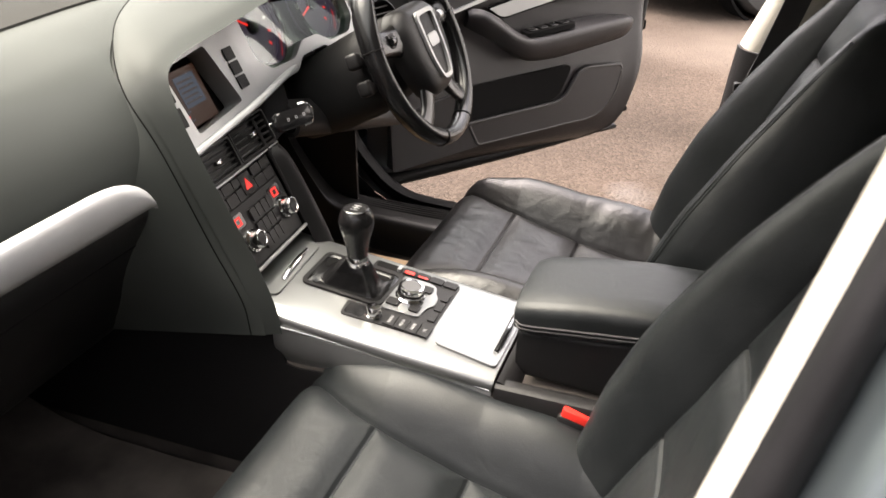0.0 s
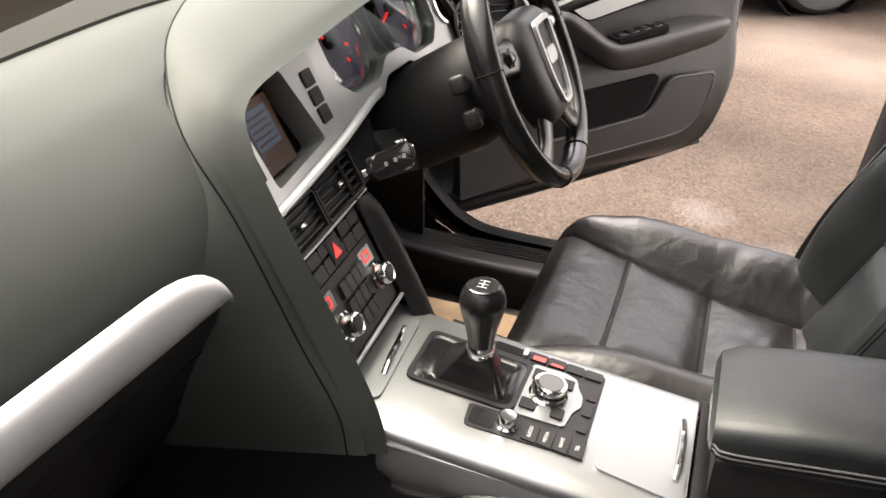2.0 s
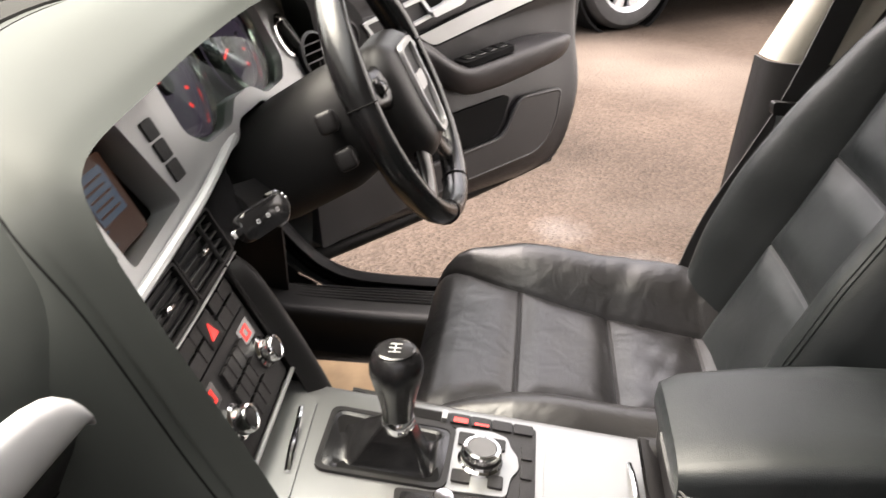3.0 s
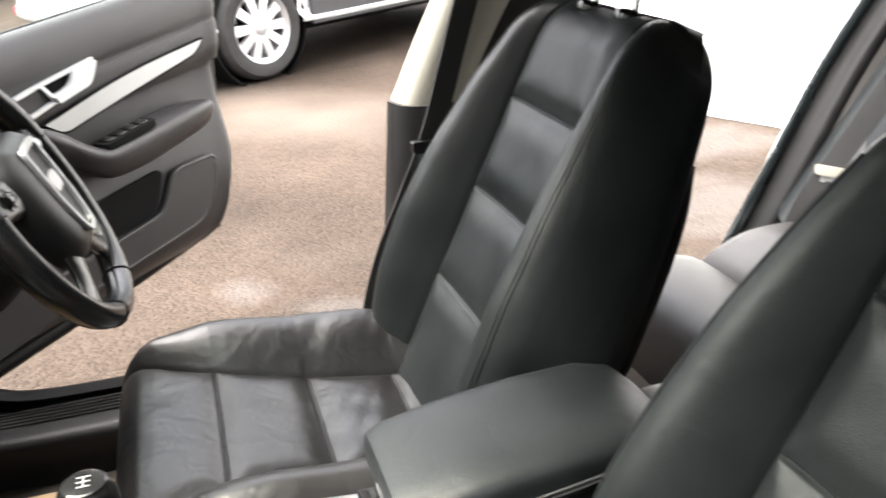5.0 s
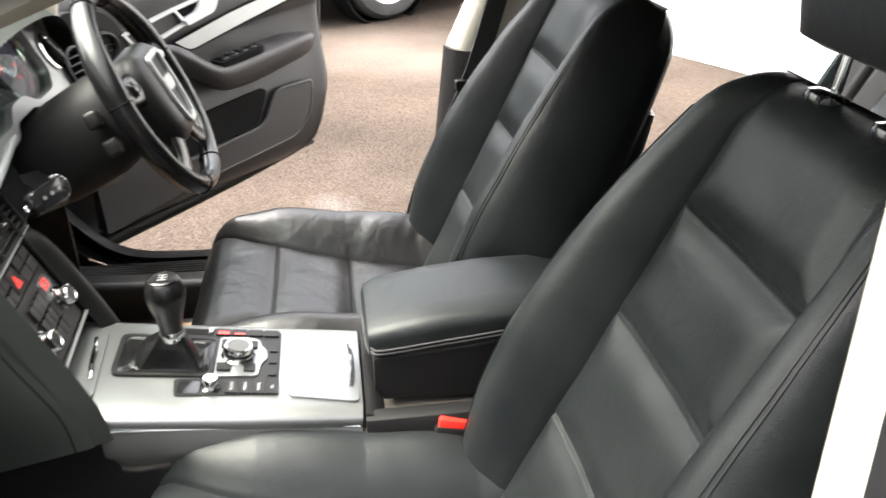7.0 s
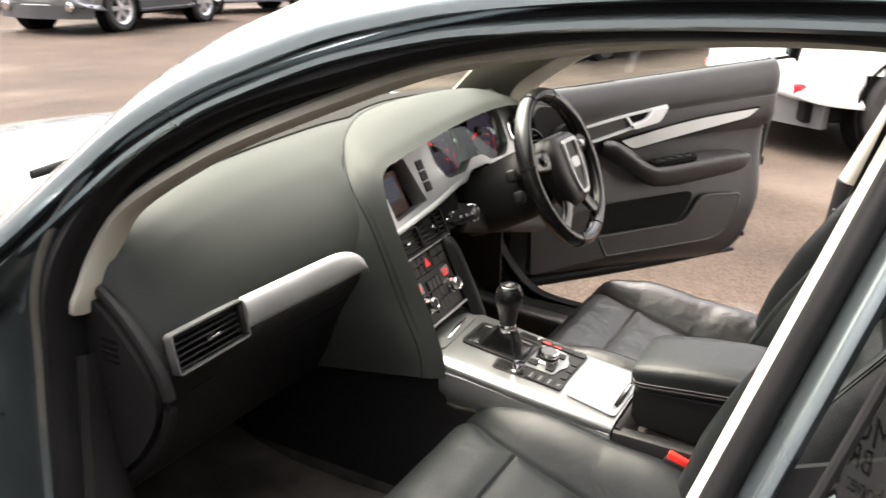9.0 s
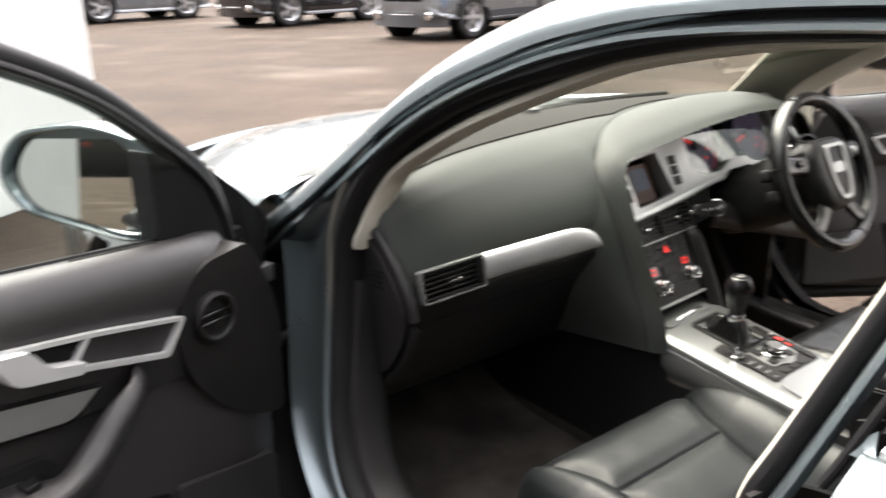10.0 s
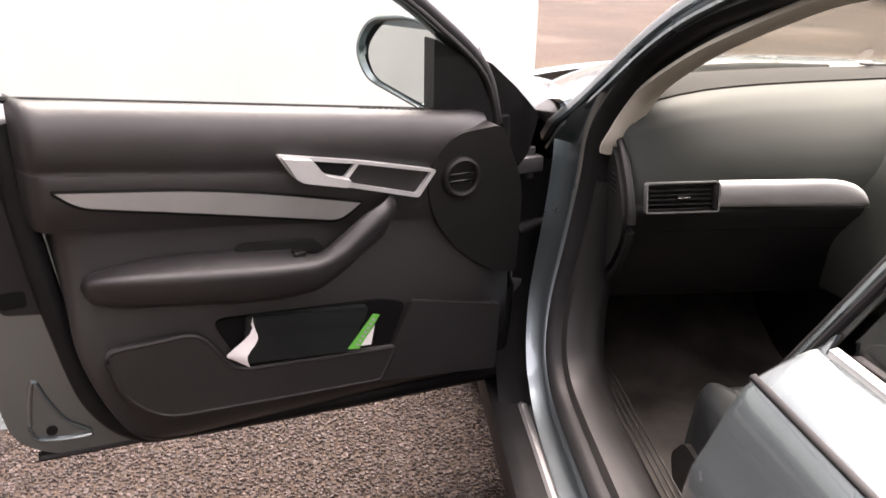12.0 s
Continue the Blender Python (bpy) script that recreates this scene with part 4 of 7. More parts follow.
AXLES = (1.13, -1.71)
for mir in (1, -1):
    fx = (lambda x: x) if mir > 0 else (lambda x: 2 * MID - x)
    quarter = []
    for y, tuck, dz in ((-1.50, 0.0, 0.0), (-1.62, 0.0, 0.01), (-1.87, 0.012, 0.02), (-2.10, 0.045, 0.02), (-2.28, 0.10, 0.01), (-2.36, 0.17, 0.0)):
        y = y if mir > 0 else min(y, -1.72)
        quarter.append([(fx(x - 0.012 + tuck), y, z + 0.076 + dz) for x, z in ((-0.735, 0.948), (-0.766, 0.934), (-0.837, 0.896), (-0.872, 0.828), (-0.89, 0.72))] + [(fx(-0.905 + tuck), y, z) for z in (0.62, 0.46, 0.30)])
    part("rear_quarter", cut_round(sheet(quarter, 7, 5), AXLES[1], 0.33, 0.385), PAINT, car_body, "painted rear quarter panel")
    pillar_rows = [[(fx(-0.745 + 0.40 * (z - 1.02) + d), y - (0.0 if mir > 0 else 0.24) + e * (z - 1.02), z) for z in (1.02, 1.12, 1.24)] for y, e, d in ((-1.50, 0.35, 0.0), (-1.75, 0.5, 0.004), (-2.05, 0.6, 0.01), (-2.22, 0.75, 0.03))]
    part("quarter_window", thick(sheet(pillar_rows, 3, 3), 0.005), DARK_PANE, car_body, "dark tinted rear side window")
    part("tail_lamp", thick(sheet([[(fx(-0.80 + 0.14 * k), -2.33 - 0.035 * k, z) for z in (0.72, 0.80, 0.90)] for k in (0, 0.5, 1, 1.6)], 3, 3), 0.02), LAMP_RED, car_body, "red tail lamp")
    for y in AXLES:
        wm = frame_of((fx(-0.80), y, 0.325), (0, 1, 0), (0, 0, 1) if mir < 0 else (0, 0, -1))
        tyre, rim, disc = wheel_bms(0.325, 0.225, 5, wm)
        w = part("wheel", tyre, TYRE, car_body, "black tyre")
        part("rim", rim, ALLOY, w, "silver alloy rim")
        part("brake_disc", disc, VOID, w)
        if mir > 0 or y > 0:
            part("wheel_arch", lathe([(0.385, 0.10), (0.392, 0.11), (0.392, 0.085), (0.385, 0.085), (0.385, -0.16), (0.001, -0.16)], wm, 40, True), RUBBER, car_body, "dark wheel arch")
for side in (wing, wing_r):
    part("front_wing", cut_round(sheet(side, 7, 5), AXLES[0], 0.33, 0.385), PAINT, car_body, "painted front wing")
part("tailgate", thick(sheet([[(MID + d * hw, y + 0.06 * (1 - d * d) * -1, z) for d in np.linspace(-1, 1, 7)] for y, z, hw in ((-1.98, 1.265, 0.52), (-2.20, 1.10, 0.60), (-2.32, 0.98, 0.64), (-2.36, 0.80, 0.66), (-2.36, 0.58, 0.66))], 3, 2), 0.01), PAINT, car_body, "painted tailgate")
part("rear_window", sheet([[(MID + d * hw, y - 0.012 - 0.06 * (1 - d * d), z) for d in np.linspace(-0.86, 0.86, 7)] for y, z, hw in ((-2.03, 1.235, 0.52), (-2.19, 1.11, 0.60), (-2.29, 1.01, 0.63))], 3, 2), GLOSS_BLACK, car_body, "dark rear window")
part("rear_bumper", thick(sheet([[(MID + d * 0.86, -2.42 + 0.16 * abs(d) ** 3, z) for d in np.linspace(-1, 1, 11)] for z in (0.60, 0.52, 0.40, 0.28)], 2, 2), 0.02), PAINT, car_body, "painted rear bumper")
part("grille", slab(rect(-0.24, 0.40, 0.24, 0.74, 0.05), 0, 0.02, frame_of((MID, 2.005, 0), (-1, 0, 0), (0, 0, 1)), 0.006), VOID, car_body, "dark grille")


# ---- seats ----
def bump(d, w):
    return math.exp(-((d / w) ** 2))


def interp(x, xs, ys):
    return float(np.interp(x, xs, ys))


def soft(x, xs, ys, r=0.035):
    """The same, with its corners rounded over r."""
    return sum(interp(x + r * d, xs, ys) * g for d, g in ((-1, 0.1), (-0.6, 0.2), (-0.2, 0.2), (0.2, 0.2), (0.6, 0.2), (1, 0.1)))


def spaced(lo, hi, n, seams):
    """Steps from lo to hi that crowd together at the seams."""
    out = set(np.linspace(lo, hi, n).round(5).tolist())
    for q in seams:
        out |= {round(q + d, 5) for d in (-0.016, -0.011, -0.007, -0.0045, -0.0028, -0.0014, 0, 0.0014, 0.0028, 0.0045, 0.007, 0.011, 0.016) if lo < q + d < hi}
    return sorted(out)


ACROSS = [round(k, 4) for k in np.linspace(0, 0.86, 18).tolist()] + [0.90, 0.93, 0.955, 0.975, 0.988, 1.0, 1.012, 1.025, 1.045, 1.07, 1.10, 1.15, 1.22, 1.30, 1.38, 1.46, 1.54, 1.62, 1.70, 1.78, 1.86, 1.93, 2.0]
ACROSS = [-k for k in ACROSS[:0:-1]] + ACROSS


def quilting(near):
    """The padding's rise away from a seam, and the sewn groove in it."""
    return 0.0105 * (1 - bump(near, 0.022)) - 0.0045 * bump(near, 0.0028)


def cushion_bm(cx, worn):
    """The padded seat cushion with its side bolsters and sewn seams."""
    ys = spaced(-0.53, 0.045, 100 if worn else 60, (-0.108, -0.252, -0.392)) + [0.0465]
    rows = []
    for y in ys:
        base = interp(y, [-0.53, -0.4, -0.25, -0.108, -0.02, 0.005, 0.025, 0.038, 0.045, 0.0465], [0.44, 0.428, 0.451, 0.486, 0.494, 0.489, 0.476, 0.458, 0.435, 0.415])
        w = soft(y, [-0.5, -0.4, -0.25, -0.108, -0.04, 0.02, 0.045], [0.118, 0.122, 0.134, 0.148, 0.172, 0.212, 0.225])
        half = soft(y, [-0.53, -0.4, -0.1, 0.0, 0.045], [0.240, 0.256, 0.262, 0.252, 0.228])
        high = soft(y, [-0.5, -0.35, -0.15, -0.02, 0.045], [0.050, 0.062, 0.046, 0.018, 0.0])
        row = []
        edge = base + high * 0.30 - 0.022
        for k in (1.0, 0.75, 0.5, 0.25, 0.08):
            row.append((cx - half - 0.008 * math.sin(math.pi * k), y, edge + (0.30 - edge) * k))
        for u in ACROSS:
            a = w * abs(u) if abs(u) <= 1 else w + (half - w) * (abs(u) - 1)
            x = math.copysign(a, u)
            z = base
            if abs(u) > 1:
                t = abs(u) - 1
                z += high * math.sin(math.pi * 0.72 * t) * 1.15 - 0.022 * max(t - 0.6, 0) ** 1.5 / 0.25
            seams = [abs(y + 0.108), abs(y + 0.252), abs(y + 0.392)] if abs(u) < 1 else []
            z += quilting(min(seams + [abs(a - w)]))
            if worn:
                z += 0.003 * noise.noise(Vector((x * 22, y * 13, 3))) * bump(y + 0.34, 0.14)
                crease = 1 - 2 * abs(noise.noise(Vector((x * 9 + y * 7, (y + x * 0.5) * 30, 5))))
                z += 0.0042 * crease * max(bump(y + 0.35, 0.09) * bump(x - 0.19, 0.06), 0.7 * bump(y + 0.33, 0.06) * bump(x - 0.03, 0.09))
            z += 0.0015 * noise.noise(Vector((x * 16 + cx * 40, y * 16, 0)))
            row.append((cx + x, y, z))
        for k in (0.08, 0.25, 0.5, 0.75, 1.0):
            row.append((cx + half + 0.008 * math.sin(math.pi * k), y, edge + (0.30 - edge) * k))
        rows.append(row)
    rows.append([(x, 0.040, 0.34 if z > 0.34 else z) for x, _, z in rows[-1]])
    rows.append([(x, 0.030, 0.30) for x, _, z in rows[-1]])
    return grid(rows)


BACK_O, BACK_V, BACK_N = Vector((0, -0.56, 0.74)), Vector((0, -0.422, 0.906)), Vector((0, 0.906, 0.422))
HALF_V = ([-0.41, -0.33, -0.25, -0.12, 0.0, 0.1, 0.2, 0.26, 0.29, 0.305, 0.314], [0.205, 0.228, 0.252, 0.260, 0.250, 0.233, 0.210, 0.192, 0.184, 0.181, 0.179])
HIGH_V = ([-0.33, -0.2, -0.08, 0.05, 0.15, 0.25, 0.325], [0.040, 0.062, 0.066, 0.054, 0.038, 0.018, 0.0])


def back_point(x, v, n):
    return Vector((x, 0, 0)) + BACK_O + BACK_V * v + BACK_N * n


def bolster(t, high):
    """Section of a side bolster: rising from its seam to a ridge, then rolling over to the seat's side."""
    top = high * 1.02
    if t < 0.55:
        return top * math.sin(math.pi / 2 * t / 0.55)
    return -0.030 + (top + 0.030) * math.sqrt(max(1 - ((t - 0.55) / 0.45) ** 2.3, 0))


def backrest_bm(cx):
    vs = spaced(-0.41, 0.25, 58, (-0.161, 0.002, 0.156)) + (0.25 + 0.076 * np.sin(np.linspace(0.06, 1, 14) * math.pi / 2)).tolist()
    rows = []
    for v in vs:
        half, high = soft(v, *HALF_V, 0.012), soft(v, *HIGH_V)
        w = soft(v, [-0.33, -0.161, 0.0, 0.156, 0.31], [0.145, 0.140, 0.134, 0.130, 0.120])
        crown = 1 - math.sqrt(max(1 - (max(v - 0.25, 0) / 0.0765) ** 2, 0))
        half *= 1 - 0.20 * crown
        w *= 1 - 0.10 * crown
        roll = 0.052 * crown
        row = []
        for u in ACROSS:
            a = w * abs(u) if abs(u) <= 1 else w + (half - w) * (abs(u) - 1)
            x = math.copysign(a, u)
            n = 0.002 - roll
            if abs(u) > 1:
                n += bolster(abs(u) - 1, high)
            else:
                n -= 0.006 * math.cos(math.pi * u / 2)
            seams = [abs(v - 0.156), abs(v - 0.002), abs(v + 0.161)] if abs(u) < 1 else []
            n += quilting(min(seams + [abs(a - w)])) * (1 - crown)
            n += 0.0015 * noise.noise(Vector((x * 16, v * 16, cx * 30)))
            row.append(back_point(cx + x, v, n))
        foot = bolster(1.0, high) - roll
        back = -0.118 + 0.048 * crown
        side = [(-0.050, back - 0.006), (-0.018, back), (0.0, back + 0.016), (0.006, back + 0.04), (0.007, (back + foot) / 2), (0.004, foot - 0.012)]
        left = [back_point(cx - half - dx, v, nn) for dx, nn in side]
        right = [back_point(cx + half + dx, v, nn) for dx, nn in reversed(side)]
        rows.append(left + row + right)
    return grid(rows, ring=True, caps=True)


def seam_line(pts, cx):
    return [back_point(cx + x, v, n) for x, v, n in pts]


def front_seat(cx, label, worn, side):
    """A leather front seat: side is -1 for the left-hand one."""
    seat = thing("leather_seat", label, "seat", "front seats", (cx, -0.25, 0.27))
    part("cushion", cushion_bm(cx, worn), LEATHER_WORN if worn else LEATHER, seat, "creased leather cushion" if worn else "smooth leather cushion")
    part("backrest", backrest_bm(cx), LEATHER, seat, "leather backrest sewn in three panels")
    # hard shell behind the backrest
    shell = [[back_point(cx + x, v, n) for x, n in ((-0.235 * k, -0.105), (-0.22 * k, -0.14), (-0.12 * k, -0.165), (0, -0.17), (0.12 * k, -0.165), (0.22 * k, -0.14), (0.235 * k, -0.105))] for v, k in ((-0.30, 0.95), (-0.15, 1.05), (0.0, 1.02), (0.10, 0.94), (0.17, 0.80))]
    part("back_shell", thick(sheet(shell, 3, 3), 0.006), PLASTIC, seat, "black moulded back shell")
    # piping along the bolsters: twin rows of stitching
    for s in (-1, 1):
        for off in (0.0, 0.007):
            pts = []
            for v in np.linspace(-0.28, 0.25, 16):
                half, high = soft(v, *HALF_V, 0.012), soft(v, *HIGH_V)
                w = soft(v, [-0.33, -0.161, 0.0, 0.156, 0.31], [0.145, 0.140, 0.134, 0.130, 0.120])
                t = 0.70 + off * 6
                pts.append((s * (w + (half - w) * t), v, bolster(t, high) + 0.0126 + 0.0002))
            part("piping", tube(seam_line(pts, cx), 0.0011, 2, sides=6), LEATHER, seat)
    # side trim, rails and adjusters
    for s in (-1, 1):
        xs = cx + s * 0.262
        part("side_trim", slab(fillet([(-0.50, 0.30), (0.0, 0.29), (0.03, 0.34), (-0.02, 0.40), (-0.30, 0.41), (-0.45, 0.46), (-0.53, 0.44)], 0.02), -0.012, 0.012, frame_of((xs, 0, 0), (0, 1, 0), (0, 0, 1)), 0.004), PLASTIC, seat, "black plastic side trim")
        part("rail", box(cx + s * 0.2 - 0.02, -0.50, 0.255, cx + s * 0.2 + 0.02, 0.02, 0.30, 0.004), PLASTIC, seat)
    # headrest on two chrome posts
    for s in (-1, 1):
        top = Vector((cx + s * 0.055, -0.755, 1.17))
        foot = back_point(cx + s * 0.055, 0.315, -0.035)
        part("headrest_post", tube([foot - Vector((0, 0, 0.02)), (foot + top) / 2, top], 0.0055, 2, sides=12), CHROME, seat, "chrome post")
        part("post_collar", lathe([(0.023, -0.004), (0.025, 0.003), (0.0235, 0.008), (0.016, 0.012), (0.007, 0.013)], frame_of(foot + Vector((0, 0.002, 0.0)), (1, 0, 0), (0, 1, 0.35)), 36), GLOSS_BLACK, seat, "black collar")
    head = []
    for v, hw, f, b in ((0.0, 0.125, 0.0, -0.06), (0.010, 0.148, 0.022, -0.075), (0.05, 0.160, 0.034, -0.080), (0.11, 0.160, 0.036, -0.078), (0.165, 0.148, 0.024, -0.070), (0.185, 0.12, 0.0, -0.055)):
        o = Vector((cx, -0.735, 1.056)) + Vector((0, -0.20, 0.98)) * v
        ring = [(-hw, -0.02), (-hw * 0.85, f * 0.7), (-hw * 0.4, f), (hw * 0.4, f), (hw * 0.85, f * 0.7), (hw, -0.02), (hw * 0.85, b * 0.85), (0, b), (-hw * 0.85, b * 0.85)]
        head.append(curve_through([o + Vector((x, n, 0)) for x, n in ring], 4, True))
    part("headrest", grid(head, ring=True, caps=True), LEATHER, seat, "leather headrest")
    # belt buckle on the inner side
    bx = -0.112 if side < 0 else 0.155
    by = -0.382
    stalk = part("buckle", box(-0.015, -0.032, -0.10, 0.015, 0.032, 0.0, 0.006, m=pose(bx, by, 0.515, 14, 0, 0)), PLASTIC, seat, "black belt buckle")
    part("release_button", box(-0.012, -0.028, -0.014, 0.012, 0.028, 0.008, 0.003, m=pose(bx, by, 0.518, 14, 0, 0)), RED, stalk, "red release button")
    return seat


front_seat(SEAT_R, "black leather driver's seat with creased outer bolster", True, 1)
front_seat(SEAT_L, "black leather passenger seat with smooth panels", False, -1)

# rear bench
bench = thing("rear_bench", "dusty black leather rear bench seat", "seat", at=(MID, -1.3, 0.3))
rows = []
for y, z, e in ((-0.86, 0.33, 0.0), (-0.865, 0.42, 0.0), (-0.895, 0.462, 0.02), (-0.97, 0.472, 0.03), (-1.05, 0.458, 0.03), (-1.08, 0.425, 0.02), (-1.11, 0.455, 0.03), (-1.2, 0.485, 0.04), (-1.31, 0.48, 0.04), (-1.38, 0.44, 0.03)):
    rows.append([(MID + x, y, z + b * e) for x, b in ((-0.66, -1), (-0.60, 0.8), (-0.40, 1.0), (-0.2, 0.4), (0, 1.0), (0.2, 0.4), (0.40, 1.0), (0.60, 0.8), (0.66, -1))])
part("cushion", thick(sheet(rows, 4, 4), 0.02), LEATHER_GREY, bench, "dusty leather cushion, stronger light put into its colour")
rows = []
for v, d in ((0.0, 0.02), (0.03, 0.05), (0.2, 0.055), (0.38, 0.045), (0.50, 0.02), (0.54, -0.06)):
    rows.append([(MID + x, -1.40 - 0.38 * v + d * b, 0.45 + v) for x, b in ((-0.66, -0.5), (-0.6, 0.9), (-0.4, 1.0), (-0.2, 0.5), (0, 0.9), (0.2, 0.5), (0.4, 1.0), (0.6, 0.9), (0.66, -0.5))])
part("backrest", thick(sheet(rows, 4, 4), 0.04), LEATHER, bench, "leather rear backrest")
for s in (-1, 1):
    part("side_bolster", thick(sheet([[(MID + s * (0.60 + a), -1.40 - 0.12 * k + b, 0.49 + 0.17 * k - 0.2 * b) for a, b in ((-0.05, 0.0), (-0.02, 0.06), (0.05, 0.07), (0.11, 0.02))] for k in (0, 0.4, 0.8, 1.2, 2.0)], 3, 3), 0.03), LEATHER, bench, "leather side bolster")

# belts
belt_r = thing("seat_belt", "black seat belt hanging by the centre pillar", "seat belt", "seat belts", (0.71, -0.5, 0.4))
def strap(pts, width, mat, parent, across):
    path = curve_through(pts, 5)
    a = Vector(across).normalized() * width / 2
    return part("webbing", thick(grid([[Vector(p) - a, Vector(p), Vector(p) + a] for p in path]), 0.0025), mat, parent)
strap([(0.62, -0.66, 1.22), (0.668, -0.600, 1.0), (0.70, -0.548, 0.80), (0.712, -0.500, 0.68), (0.706, -0.445, 0.57), (0.70, -0.408, 0.46), (0.70, -0.40, 0.38)], 0.046, WEBBING, belt_r, (0.25, -0.97, -0.2))
tongue = part("tongue", slab(fillet([(-0.03, 0.0), (0.03, 0.0), (0.026, -0.022), (-0.026, -0.022)], 0.006), -0.006, 0.006, frame_of((0.695, -0.53, 0.775), (0.25, -0.97, -0.1), (0, -0.2, 1)), 0.003), PLASTIC, belt_r)
part("tongue_blade", slab(fillet([(-0.016, -0.02), (0.016, -0.02), (0.014, -0.06), (-0.014, -0.06)], 0.004), -0.0015, 0.0015, frame_of((0.695, -0.53, 0.775), (0.25, -0.97, -0.1), (0, -0.2, 1))), CHROME, tongue, "bright metal blade")
belt_rear = thing("seat_belt", "grey rear seat belt with a pale tongue by the rear pillar", "seat belt", "seat belts", (0.55, -1.35, 0.6))
strap([(0.50, -1.66, 1.15), (0.55, -1.49, 0.90), (0.60, -1.35, 0.64), (0.62, -1.31, 0.55), (0.63, -1.29, 0.46)], 0.048, WEBBING, belt_rear, (0.85, 0.5, 0.0))
t2 = part("tongue", slab(fillet([(-0.032, 0.0), (0.032, 0.0), (0.026, -0.02), (-0.026, -0.02)], 0.006), -0.006, 0.006, frame_of((0.60, -1.343, 0.635), (0.85, 0.5, 0.0), (0.1, -0.2, 1)), 0.003), CREAM, belt_rear)
part("tongue_blade", slab(fillet([(-0.016, -0.02), (0.016, -0.02), (0.014, -0.055), (-0.014, -0.055)], 0.004), -0.0015, 0.0015, frame_of((0.60, -1.343, 0.635), (0.85, 0.5, 0.0), (0.1, -0.2, 1)), hole=rect(-0.005, -0.045, 0.005, -0.03)), WHITE_MARK, t2, "pale metal blade")


# ---- dashboard ----
dash = thing("dashboard", "dark grey soft-touch dashboard with silver trim", "dashboard", at=(MID, 0.35, 0.8))
# the padded top and passenger side, section by section across the car
PAD_PROFILE = [(0.74, 0.945), (0.66, 0.967), (0.60, 0.977), (0.52, 0.981), (0.458, 0.979), (0.398, 0.971), (0.34, 0.951), (0.304, 0.931), (0.268, 0.902), (0.245, 0.876), (0.231, 0.852), (0.2225, 0.828), (0.2190, 0.800), (0.2180, 0.766)]
# where the pad meets the instrument hood
MEET = [(-0.160, 0.212, 0.835), (-0.150, 0.268, 0.915), (-0.122, 0.304, 0.940), (-0.068, 0.340, 0.960), (0.036, 0.398, 0.979), (0.182, 0.458, 0.983), (0.36, 0.475, 0.985), (0.54, 0.45, 0.972), (0.70, 0.41, 0.940)]
PAD_SHIFT = [(-0.690, 0.035, -0.058), (-0.682, 0.020, -0.044), (-0.665, 0.008, -0.033), (-0.63, 0.0, -0.023), (-0.57, 0.0, -0.013), (-0.50, 0.0, -0.006), (-0.40, 0.0, -0.001), (0.03, 0.0, 0.003), (0.18, 0.01, 0.004), (0.4, 0.02, 0.004), (0.62, 0.01, 0.0), (0.70, 0.01, -0.01)]


def pad_column(x):
    """The plain section of the pad at x, from the windscreen to the trim bar."""
    dy, dz = (float(np.interp(x, [q[0] for q in PAD_SHIFT], [q[k] for q in PAD_SHIFT])) for k in (1, 2))
    bow = -0.30 * (x - MID) ** 2
    ease = lambda y, lo, hi: (lambda f: f * f * (3 - 2 * f))(min(max((y - lo) / (hi - lo), 0.0), 1.0))
    pts = [(y + dy * (1 - 0.8 * ease(y, 0.40, 0.52)) + bow * ease(y, 0.19, 0.48), z + dz * (1 - 0.7 * ease(y, 0.42, 0.58))) for y, z in PAD_PROFILE]
    return curve_through(pts, 9)


def height_at(col, y):
    return float(np.interp(y, col[::-1, 0], col[::-1, 1]))


SEAM_LINE = curve_through(MEET, 8)
SEAM_RISE = [max(q[2] - height_at(pad_column(q[0]), q[1]), 0.0) if q[2] > 0.87 else 0.0 for q in SEAM_LINE]
rows = []
for x in (-0.690, -0.684, -0.675, -0.655, -0.62, -0.56, -0.50, -0.43, -0.36, -0.32, -0.28, -0.255, -0.235, -0.22, -0.205, -0.19, -0.178, -0.168, -0.1605, -0.1595, -0.157, -0.154, -0.150, -0.145, -0.138, -0.130, -0.122, -0.11, -0.098, -0.084, -0.068, -0.05, -0.03, -0.01, 0.012, 0.036, 0.065, 0.10, 0.14, 0.182, 0.22, 0.27, 0.32, 0.36, 0.40, 0.45, 0.50, 0.54, 0.62, 0.70):
    lifted = []
    for y, z in pad_column(x):
        gaps = [math.hypot(x - q[0], y - q[1]) for q in SEAM_LINE]
        near = np.exp(-((np.array(gaps) - min(gaps)) / 0.02) ** 2)
        lifted.append((y, z + float(near @ np.array(SEAM_RISE) / near.sum()) * math.exp(-((min(gaps) / 0.09) ** 2))))
    if x > -0.160:
        end = tuple(float(np.interp(x, SEAM_LINE[:, 0], SEAM_LINE[:, k])) for k in (1, 2))
        lifted = [q if q[0] > end[0] + 0.0015 else end for q in lifted]
    rows.append([(x, y, z) for y, z in lifted])
pad = grid(rows)
bmesh.ops.remove_doubles(pad, verts=pad.verts, dist=0.00005)
part("dash_pad", pad, PAD, dash, "grained soft dashboard top")
